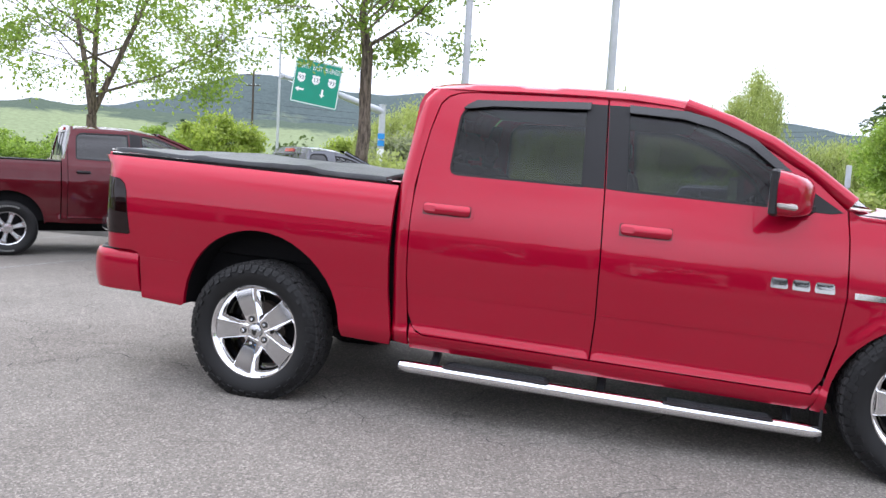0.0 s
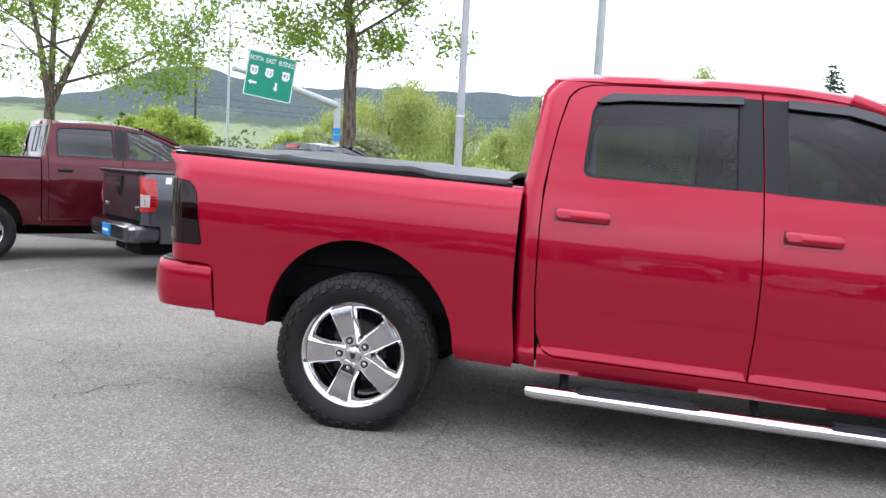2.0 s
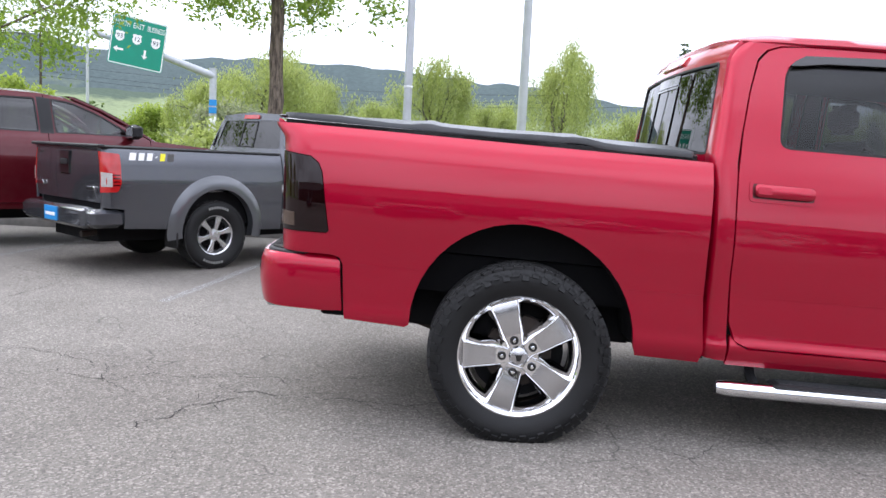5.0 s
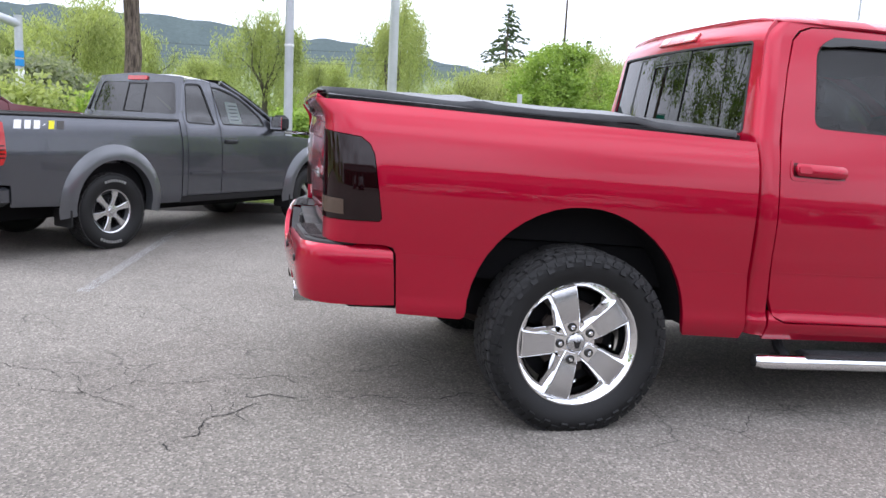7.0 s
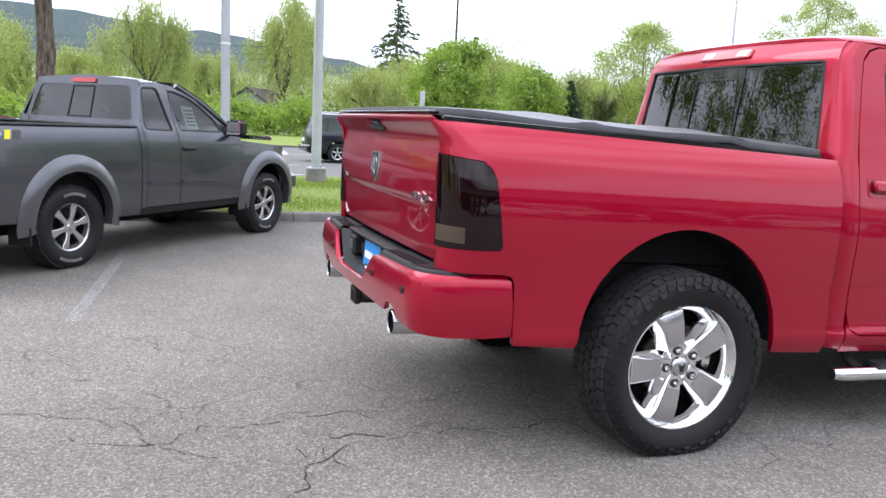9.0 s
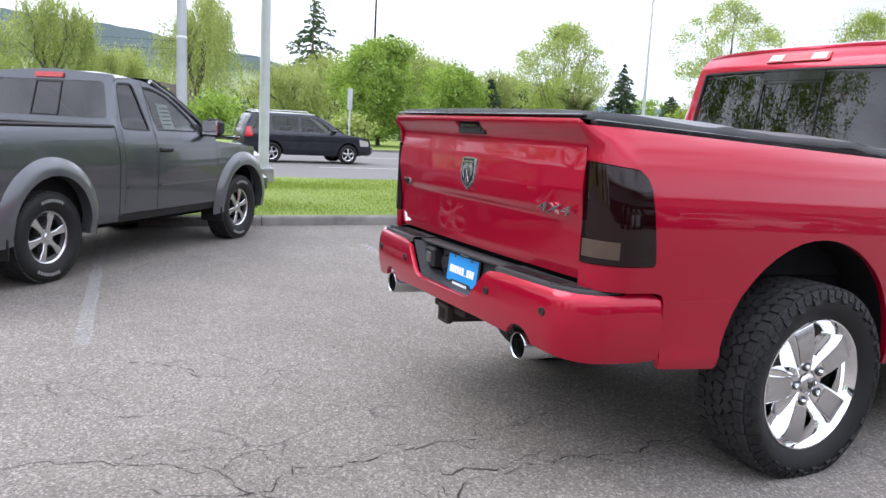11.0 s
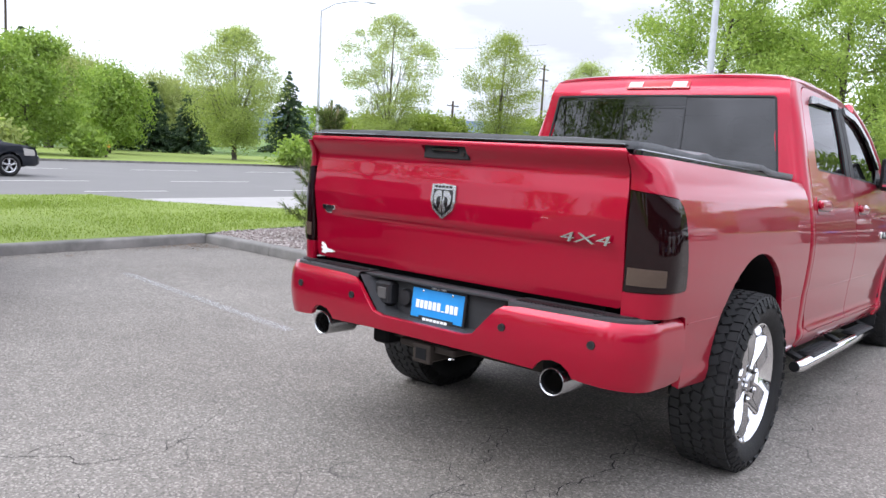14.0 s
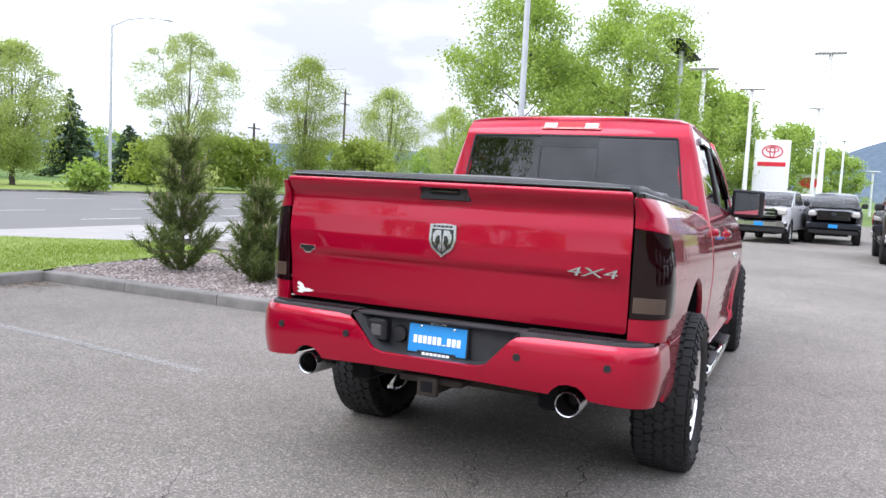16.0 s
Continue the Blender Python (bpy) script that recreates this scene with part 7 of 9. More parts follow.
        for _ in range(2):
            limbs.append(([mid, c + Vector((g.gauss(0, puff * 0.7), g.gauss(0, puff * 0.7), g.gauss(0, puff * 0.6)))], [0.010, 0.004]))
    top = thing(name, pose(x, y, z0), label, "tree", group)
    part("trunk", limb_mesh(limbs), bark, top, sharp=60)
    ctr = np.array([tuple(c) for c in centres])
    sizes = r.uniform(0.55, 1.3, len(ctr))
    idx = r.choice(len(ctr), leaves, p=sizes ** 2 / (sizes ** 2).sum())
    c = ctr[idx] + r.normal(0, 1, (leaves, 3)) * [puff * 0.62, puff * 0.62, puff * 0.50] * sizes[idx][:, None]
    v, f = leaf_quads(c[c[:, 2] > 0.3], size, r)
    part("crown", (v.tolist(), f.tolist()), leaf, top, sharp=0)
    if low:
        m2, zz, ww, n2 = low
        c = r.normal(0, 1, (n2, 3)) * [ww * 0.62, ww * 0.62, zz * 0.30] + [0, 0, zz]
        v, f = leaf_quads(c[c[:, 2] > 0.6], size * 1.15, r)
        part("lower_crown", (v.tolist(), f.tolist()), m2, top, "yellow-green lower foliage", sharp=0)
    return top


def willow(name, x, y, h, w, label, seed, leaf=None, strands=470, size=0.135, trunk=0.32, group="willows"):
    g, r = random.Random(seed), np.random.default_rng(seed)
    limbs, tips = [], []
    t0 = [Vector((0, 0, 0)), Vector((0.1, 0, h * 0.15)), Vector((0.15, 0.1, h * 0.28))]
    limbs.append((t0, [trunk * 1.2, trunk, trunk * 0.8]))
    for k in range(5):
        a = 2 * math.pi * (k + g.uniform(-0.3, 0.3)) / 5
        grow(g, t0[-1], Vector((math.cos(a) * 0.6, math.sin(a) * 0.6, 1)), h * 0.27, trunk * 0.55, 3, 0.6, 0.05, limbs, tips, 0.15)
    t = np.array(tips)
    rm, zm = np.percentile(np.hypot(t[:, 0], t[:, 1]), 95), np.percentile(t[:, 2], 98)
    sx, sz = w / 2 / rm, h / zm
    sc = lambda p: (p[0] * (1 + (sx - 1) * min(1, p[2] / (0.3 * h))), p[1] * (1 + (sx - 1) * min(1, p[2] / (0.3 * h))), p[2] * sz)
    limbs = [([Vector(sc(p)) for p in pts], rad) for pts, rad in limbs]
    t = np.array([sc(p) for p in tips])
    top = thing(name, pose(x, y, 0.05), label, "tree", group)
    part("trunk", limb_mesh(limbs, 0.012), M_BARKGREY, top, sharp=60)
    out = []
    for k in range(strands):
        p = t[r.integers(0, len(t))] + r.normal(0, 0.3, 3)
        ln = r.uniform(0.15, 0.72) * h * min(1.0, p[2] / h + 0.15)
        n = int(ln / (size * 0.75)) + 2
        z = np.linspace(0, ln, n)
        sway = r.normal(0, 0.24, 2)
        q = np.c_[p[0] + sway[0] * z + r.normal(0, 0.13, n), p[1] + sway[1] * z + r.normal(0, 0.13, n), p[2] - z]
        out.append(q[q[:, 2] > 0.5])
    c = np.concatenate(out)
    extra = t[r.integers(0, len(t), strands * 7)] + r.normal(0, 0.5, (strands * 7, 3))
    c = np.concatenate([c, extra])
    n = len(c)
    d = np.c_[r.normal(0, 0.55, (n, 2)), -np.ones(n)]
    e = np.c_[r.normal(0, 1, (n, 2)), np.zeros(n)]
    e /= np.linalg.norm(e, axis=1)[:, None]
    s = size * r.uniform(0.6, 1.3, n)[:, None]
    v = np.stack([c - d * s, c + e * s * 0.34, c + d * s, c - e * s * 0.34], 1).reshape(-1, 3)
    part("crown", (v.tolist(), np.arange(4 * n).reshape(-1, 4).tolist()), leaf or M_WILLOW, top, sharp=0)
    return top


def conifer(name, x, y, h, w, label, seed, leaf=None, layers=26, size=0.30, group="conifers", open_=0.0):
    r = np.random.default_rng(seed)
    top = thing(name, pose(x, y, 0.05), label, "tree", group)
    part("trunk", tube([(0, 0, 0), (0, 0, h * 0.5), (0.03, 0, h * 0.98)], [0.02 * h, 0.012 * h, 0.02], 7), M_BARK, top, sharp=60)
    pts, dirs = [], []
    for k in range(layers):
        z = h * (0.08 + 0.90 * k / layers)
        reach = w / 2 * (1 - (k / layers) ** (2.0 if open_ > 0.2 else 1.15)) + 0.15
        n = max(5, int(11 * (1 - k / layers)) + 4)
        for j in range(n):
            if r.random() < open_:
                continue
            a = r.uniform(0, 6.283)
            rr = reach * (r.uniform(0.40, 1.15) if open_ > 0.2 else r.uniform(0.75, 1.12))
            m = max(3, int(rr / (size * 0.42)))
            s = np.linspace(0.12, 1, m)
            zz = z - 0.22 * rr * s ** 2 + 0.05 * rr * s + r.normal(0, 0.05, m)
            ln = np.c_[np.cos(a) * rr * s, np.sin(a) * rr * s, zz]
            ln = np.repeat(ln, 3, 0) + r.normal(0, size * 0.22, (m * 3, 3))
            pts.append(ln)
            dirs.append(np.repeat([[np.cos(a), np.sin(a), -0.25]], len(ln), 0))
    c, d = np.concatenate(pts), np.concatenate(dirs) + r.normal(0, 0.45, (sum(map(len, pts)), 3))
    d /= np.linalg.norm(d, axis=1)[:, None]
    e = np.cross(d, r.normal(0, 1, d.shape))
    e /= np.linalg.norm(e, axis=1)[:, None]
    s = size * r.uniform(0.5, 1.1, len(c))[:, None]
    v = np.stack([c - d * s * 0.6, c + e * s * 0.3, c + d * s, c - e * s * 0.3], 1).reshape(-1, 3)
    part("crown", (v.tolist(), np.arange(4 * len(c)).reshape(-1, 4).tolist()), leaf or M_NEEDLE, top, sharp=0)
    return top


def young_pine(x, y, h, w, seed, label):
    """A small garden pine: bushy upturned shoots with long needles and pale candles."""
    g, r = random.Random(seed), np.random.default_rng(seed)
    top = thing("pine_tree", pose(x, y, 0.10), label, "tree", "garden pines")
    limbs = [([Vector((0, 0, 0)), Vector((0.02, 0.01, h * 0.5)), Vector((0.0, 0.02, h * 0.97))], [0.05, 0.03, 0.008])]
    shoots = [((0, 0.02, h * 0.95), (0, 0, 1), 0.22)]
    for k in range(11):
        z = h * (0.06 + 0.082 * k)
        reach = w / 2 * (1 - 0.80 * (z / h)) * (1.15 if k % 3 else 0.62)
        n = 7 if k < 7 else 5
        for j in range(n):
            a = 2 * math.pi * (j + g.uniform(-0.25, 0.25)) / n + k
            rr = reach * g.uniform(0.65, 1.1)
            p0, p1, p2 = Vector((0, 0, z)), Vector((math.cos(a) * rr * 0.6, math.sin(a) * rr * 0.6, z + 0.02 * rr)), Vector((math.cos(a) * rr, math.sin(a) * rr, z + 0.16 * rr + 0.05))
            limbs.append(([p0, p1, p2], [0.014, 0.010, 0.005]))
            out = Vector((math.cos(a), math.sin(a), 0))
            shoots.append((tuple(p2), tuple(out * 0.8 + Vector((0, 0, 0.8))), 0.18))
            shoots.append((tuple(p0.lerp(p1, 0.8)), tuple(out * 0.6 + Vector((0, 0, 0.8))), 0.14))
            for s in (-1, 1):
                q = p1 + Vector((-math.sin(a), math.cos(a), 0.2)) * s * 0.16 * rr
                shoots.append((tuple(q.lerp(p2, 0.4)), tuple(out * 0.5 + Vector((-math.sin(a) * s, math.cos(a) * s, 0)) * 0.5 + Vector((0, 0, 0.9))), 0.14))
    part("trunk", limb_mesh(limbs), M_BARK, top, sharp=60)
    c, d, ln = [], [], []
    for p, way, size in shoots:
        n = 48
        wv = np.array(way) / np.linalg.norm(way)
        s = r.uniform(-0.12, 0.10, n)[:, None]
        c.append(np.array(p) + wv * s)
        dd = wv + r.normal(0, 0.62, (n, 3))
        d.append(dd / np.linalg.norm(dd, axis=1)[:, None])
        ln.append(np.full(n, size * 0.70))
    c, d, ln = np.concatenate(c), np.concatenate(d), np.concatenate(ln) * r.uniform(0.7, 1.2, sum(map(len, c)))
    e = np.cross(d, r.normal(0, 1, d.shape))
    e /= np.linalg.norm(e, axis=1)[:, None]
    v = np.stack([c - e * 0.006, c + e * 0.006, c + d * ln[:, None] + e * 0.0015, c + d * ln[:, None] - e * 0.0015], 1).reshape(-1, 3)
    part("needles", (v.tolist(), np.arange(4 * len(c)).reshape(-1, 4).tolist()), M_PINE, top, sharp=0)
    sticks = [tube([p, tuple(Vector(p) + Vector((0.02 * g.gauss(0, 1), 0.02 * g.gauss(0, 1), g.uniform(0.10, 0.20))))], [0.009, 0.005], 5) for p, way, s in shoots if p[2] > h * 0.35 and g.random() < 0.75]
    part("new_growth", joined(*sticks), M_CANDLE, top, "pale new candle shoots", sharp=60)["kind"] = "stuff"
    return top


# two street trees by the lot
broadleaf("street_tree", -4.0, 10.95, 9.5, 6.0, "street tree with rough brown bark and fresh leaves", 21, M_LEAF, M_BARK, 0.125, 0.43, 110, 28000, 0.062, 0.42, "street trees", 0.1, hollow=0.25)
broadleaf("street_tree", -12.1, 12.1, 9.5, 9.6, "forked street tree with thin fresh leaves", 14, M_LEAF, M_BARK, 0.125, 0.36, 140, 30000, 0.062, 0.48, "street trees", 0.1, fork=True, hollow=0.35)
# garden pines
young_pine(4.05, 6.45, 1.98, 1.12, 5, "young bushy green pine in the gravel bed")
young_pine(3.88, 4.95, 1.30, 0.92, 9, "short bushy pine with pale candle shoots")
# willows and park trees across the street
for az, dist, h, w, seed in ((102.2, 66, 9.4, 9.5, 3), (106.6, 80, 8.0, 7.5, 31), (90.4, 80, 11.4, 9.4, 4), (81.4, 84, 13.6, 10.4, 5), (75.2, 72, 6.0, 6.4, 6), (98.4, 84, 8.8, 7.0, 7), (86.0, 96, 8.4, 8.0, 8), (71.4, 88, 8.6, 7.5, 9), (64.2, 96, 8.0, 6.6, 10), (94.5, 95, 7.6, 7.0, 11), (67.0, 74, 8.6, 8.5, 12), (60.8, 82, 7.4, 8.0, 13), (57.2, 88, 7.0, 8.0, 15)):
    x, y = at(az, dist)
    willow("willow_tree", x, y, h, w, "weeping willow with hanging yellow-green strands", seed)
for x, y, h, w, seed, leaf, n, lab in ((16.8, 46.2, 6.9, 6.5, 40, M_LEAF, 9000, "round leafy green park tree"), (25.5, 53.0, 6.4, 4.8, 41, M_LEAF, 6500, "leafy upright green park tree"), (29.0, 66.0, 7.6, 6.0, 45, M_LEAF, 6000, "leafy upright green park tree")):
    broadleaf("park_tree", x, y, h, w, lab, seed, leaf, M_BARKGREY, 0.14, 0.10, 110, int(n * 2.6), 0.115, 0.65, "park trees", hollow=0.45)
for az, dist, h, w, seed, leaf, n, lab in (
        (119.3, 70, 6.2, 8.2, 42, M_LEAFYEL, 7000, "broad light green roadside tree"), (123.5, 100, 6.0, 8.0, 46, M_LEAF, 5000, "leafy broad green park tree"), (96.0, 120, 6.0, 7.0, 47, M_LEAFYEL, 4500, "broad light green roadside tree"), (88.0, 120, 5.0, 9.0, 48, M_LEAF, 4500, "leafy broad green park tree"), (110.5, 85, 5.2, 5.0, 61, M_LEAFYEL, 4000, "broad light green roadside tree"),
        (40.5, 74, 4.8, 7.5, 49, M_LEAFYEL, 4500, "yellow-green shrubby young tree"), (45.6, 76, 4.4, 7.0, 50, M_LEAFYEL, 4500, "yellow-green shrubby young tree"), (32.0, 70, 5.0, 5.5, 58, M_LEAFYEL, 4000, "yellow-green shrubby young tree"),
        (104.6, 58, 4.4, 6.4, 78, M_BLOSSOM, 6000, "pale grey-green blossoming shrubby tree"), (26.0, 120, 7.0, 12.0, 79, M_LEAF, 4500, "leafy broad green park tree"), (33.0, 130, 7.5, 12.0, 80, M_LEAFYEL, 4500, "broad light green roadside tree"), (49.0, 120, 7.0, 12.0, 97, M_LEAF, 4500, "leafy broad green park tree"), (57.0, 125, 7.0, 12.0, 98, M_LEAFYEL, 4500, "broad light green roadside tree"), (41.0, 125, 7.5, 12.0, 99, M_LEAF, 4500, "leafy broad green park tree"),
        (129.0, 90, 4.6, 10.0, 59, M_LEAF, 4500, "leafy broad green park tree"), (135.0, 95, 5.0, 10.0, 60, M_LEAF, 4500, "leafy broad green park tree")):
    x, y = at(az, dist)
    broadleaf("park_tree", x, y, h, w, lab, seed, leaf, M_BARKGREY, 0.14, 0.08, 70, n * 2, 0.18, 0.75, "park trees", hollow=0.45)
for az, dist, h, w, seed, leaf, n, low in ((53.9, 60, 9.6, 7.4, 51, M_LEAFPALE, 21000, (M_LEAFYEL, 3.3, 2.1, 3800)), (43.1, 72, 13.4, 9.8, 52, M_LEAFPALE, 24000, (M_LEAFYEL, 3.0, 2.2, 3200)), (35.0, 72, 12.2, 6.8, 53, M_LEAFYEL, 17000, (M_LEAFYEL, 3.8, 1.8, 2200)), (28.9, 80, 10.8, 7.4, 43, M_LEAFPALE, 16000, None), (24.2, 90, 10.6, 6.6, 44, M_LEAFPALE, 14000, None)):
    x, y = at(az, dist, (-3.8, -2.2))
    broadleaf("park_tree", x, y, h, w, "tall pale spring tree with fine upright branches", seed, leaf, M_BARKGREY, 0.16, 0.12, 260, int(n * 1.9), 0.072, 0.60, "park trees", vase=True, low=low, hollow=0.25)
for x, y, h, w, seed in ((30.4, 106.1, 19.8, 11.5, 61), (35.5, 64.0, 6.6, 4.0, 62), (38.0, 62.0, 5.9, 4.2, 63), (59.4, 73.7, 10.6, 6.6, 64), (53.0, 58.0, 6.0, 5.6, 65), (-55, 90, 9.0, 5.5, 66), (-60, 88, 8.0, 5.0, 67), (33.0, 66.0, 5.6, 3.0, 68), (56.5, 140.0, 19.5, 10.0, 69), (38.0, 100.0, 11.0, 6.0, 70)):
    conifer("conifer_tree", x, y, h, w, "tall open-crowned grey-green conifer" if seed in (61, 69) else "dark green conifer across the street", seed, M_NEEDLEGREY if seed in (61, 69) else None, open_=0.42 if seed in (61, 69) else 0.0, size=0.24 if h < 8 else 0.34 if h < 15 else 0.55)
# large trees beside the next lot
for az, dist, h, w, seed in ((19.0, 37, 10.6, 6.6, 71), (11.4, 39, 10.8, 8.0, 72), (4.4, 64, 9.6, 5.2, 73), (0.4, 84, 9.2, 7.0, 74), (7.4, 54, 9.8, 5.6, 75), (15.0, 50, 9.4, 6.6, 76), (-2.2, 110, 8.4, 8.0, 77)):
    x, y = at(az, dist, (-4.5, -1.5))
    broadleaf("roadside_tree", x, y, h, w, "large leafy bright green roadside tree", seed, M_LEAFFRESH, M_BARKGREY, 0.17, 0.10, 190, 46000 if dist < 45 else 18000, 0.078 if dist < 45 else 0.14, 0.58, "roadside trees", hollow=0.3)
# shrubs on the far verge
for az, dist, h, w, seed in ((51.6, 50, 1.6, 2.2, 81), (45.0, 54, 1.9, 3.0, 82), (65.4, 50, 1.6, 1.9, 83), (71.0, 48, 1.8, 2.2, 84), (100.5, 48, 2.4, 4.0, 85), (105.5, 46, 2.8, 4.5, 86), (87.5, 50, 2.0, 3.4, 87), (94.0, 48, 2.2, 4.0, 88), (84.6, 66, 3.2, 4.2, 89), (82.4, 70, 2.6, 4.0, 101), (80.2, 66, 3.4, 4.6, 103)):
    x, y = at(az, dist)
    r = np.random.default_rng(seed)
    top = thing("shrub", pose(x, y, 0.08), "rounded green shrub on the verge", "shrub", "shrubs")
    part("stems", joined(*[tube([(0, 0, 0), (r.normal(0, w * 0.15), r.normal(0, w * 0.15), h * 0.6)], [0.03, 0.012], 4) for _ in range(7)]), M_BARKGREY, top)
    c = r.normal(0, 1, (2600, 3)) * [w * 0.22, w * 0.22, h * 0.22] + [0, 0, h * 0.5]
    c = c[c[:, 2] > 0.1]
    v, f = leaf_quads(c, 0.17, r)
    part("crown", (v.tolist(), f.tolist()), M_LEAF if seed % 2 else M_WILLOW, top, sharp=0)
# trees behind the walk, mirrored in the glass and paint
# the three at x 66 to 72 are unseen, added to darken reflections
for x, y, h, w, seed in ((-42, 12, 9, 9, 91), (-38, -1, 8.5, 8, 92), (-44, -16, 9.5, 9, 93), (-58, 30, 10, 10, 94), (-60, -36, 10, 9, 95), (-44, -52, 9.5, 10, 96), (70, -14, 10, 9, 111), (66, -27, 9, 9, 112), (72, -42, 10, 10, 113)):
    broadleaf("street_tree", x, y, h, w, "leafy street tree out of view, put there for reflections", seed, M_LEAF, M_BARK, 0.16, 0.12, 70, 5000, 0.24, 0.7, "street trees", hollow=0.4)


# scattered far woods on the valley side
def far_woods(count, seed):
    r = np.random.default_rng(seed)
    out = []
    for _ in range(count):
        az, d, h = radians(r.uniform(60, 152)), r.uniform(150, 900), r.uniform(4.0, 11.0)
        z = -0.03 + 0.012 * (d - 60) ** 0.9
        spire = r.random() < 0.4
        t = r.uniform(0, 1, 70)
        wd = h * (0.22 * (1 - t) + 0.03 if spire else 0.34 * np.sqrt(np.maximum(0.02, 1 - (2 * t - 1) ** 2)))
        out.append(np.c_[d * math.cos(az) + r.normal(0, 1, 70) * wd, d * math.sin(az) + r.normal(0, 1, 70) * wd, z + h * (0.05 + 0.95 * t)])
    v, f = leaf_quads(np.concatenate(out), 0.75, r)
    return tagged(link_mesh("far_woods", v.tolist(), f.tolist(), M_FARWOOD, sharp=0), "scattered dark trees and bushes far across the valley", "woods", kind="stuff")


M_FARWOOD = leaf_material("far_wood_leaf", (0.0483, 0.0759, 0.0414), (0.1173, 0.1518, 0.0759))
far_woods(520, 17)


# ---- hills ----
def hills(name, dist, humps, base, label, material, depth=500.0, az0=-60, az1=200, rough=6.0):
    """A long ridge at about dist metres: humps of (azimuth, width, height) added to a base height."""
    v, f = [], []
    n, rows = 260, 12
    for k in range(n + 1):
        az = az0 + (az1 - az0) * k / n
        h = base + sum(a * math.exp(-(((az - c) / w) ** 2)) for c, w, a in humps)
        h += rough * noise.noise(Vector((az * 0.35, dist * 0.01, 3))) + rough * 0.4 * noise.noise(Vector((az * 1.2, 0, 7)))
        for j in range(rows + 1):
            s = j / rows
            d = dist + depth * s
            wob = 1 + 0.05 * noise.noise(Vector((az * 0.5, s * 4, 1)))
            z = h * (math.sin(s * math.pi / 2) ** 1.2) * wob if j < rows else h * 0.96
            v.append((d * math.cos(radians(az)), d * math.sin(radians(az)), z))
    m = rows + 1
    for k in range(n):
        for j in range(rows):
            a = k * m + j
            f.append((a, a + 1, a + m + 1, a + m))
    return tagged(link_mesh(name, v, f, material, sharp=0), label, "hills", kind="structure")


def hill_material(name, grass, wood, haze, lo, hi, patch_scale):
    m, n, l, b = node_material(name)
    v = coords(n, l, 1.0)
    sep = n.new("ShaderNodeSeparateXYZ")
    l.new(v, sep.inputs[0])
    tall = n.new("ShaderNodeMapRange")
    tall.inputs[1].default_value, tall.inputs[2].default_value = lo, hi
    l.new(sep.outputs["Z"], tall.inputs[0])
    w = noise_tex(n, l, v, patch_scale, 5.0)
    mask = ramp(n, l, mixed(n, l, 0.62, w, tall.outputs[0]), [(0.47, 0.0), (0.53, 1.0)])
    tex = noise_tex(n, l, v, patch_scale * 14, 4.0, 0.7)
    g2 = mixed(n, l, 0.7, grass, ramp(n, l, tex, [(0.3, 0.7), (0.7, 1.15)]), "MULTIPLY")
    w2 = mixed(n, l, 0.8, wood, ramp(n, l, tex, [(0.35, 0.82), (0.65, 1.14)]), "MULTIPLY")
    l.new(mixed(n, l, mask, g2, w2), b.inputs["Base Color"])
    b.inputs["Roughness"].default_value, b.inputs["Specular IOR Level"].default_value = 1.0, 0.0
    return m


# distance haze is mixed into these grass and wood colours, more so farther off
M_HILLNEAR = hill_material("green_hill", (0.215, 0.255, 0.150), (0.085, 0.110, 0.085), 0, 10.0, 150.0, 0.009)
M_HILLFAR = hill_material("hazed_wooded_hill", (0.185, 0.220, 0.155), (0.088, 0.112, 0.112), 0, -60.0, 300.0, 0.006)
# the blue is distance haze put into the base colour
M_HILLHAZE = hill_material("haze_blue_hill", (0.1173, 0.1518, 0.1794), (0.1035, 0.138, 0.1725), 0, 0.0, 100.0, 0.003)
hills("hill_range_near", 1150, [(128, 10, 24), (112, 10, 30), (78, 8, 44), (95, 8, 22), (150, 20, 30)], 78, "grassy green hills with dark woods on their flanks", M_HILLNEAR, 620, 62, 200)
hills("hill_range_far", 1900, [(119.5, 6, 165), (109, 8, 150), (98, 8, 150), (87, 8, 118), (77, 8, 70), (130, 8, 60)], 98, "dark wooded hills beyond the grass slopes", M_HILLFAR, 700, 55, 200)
hills("hill_range_distant", 3000, [(-7, 6, 205), (34, 12, 60), (20, 9, 30), (60, 14, 60)], 100, "distant hills tinted blue for haze", M_HILLHAZE, 900)


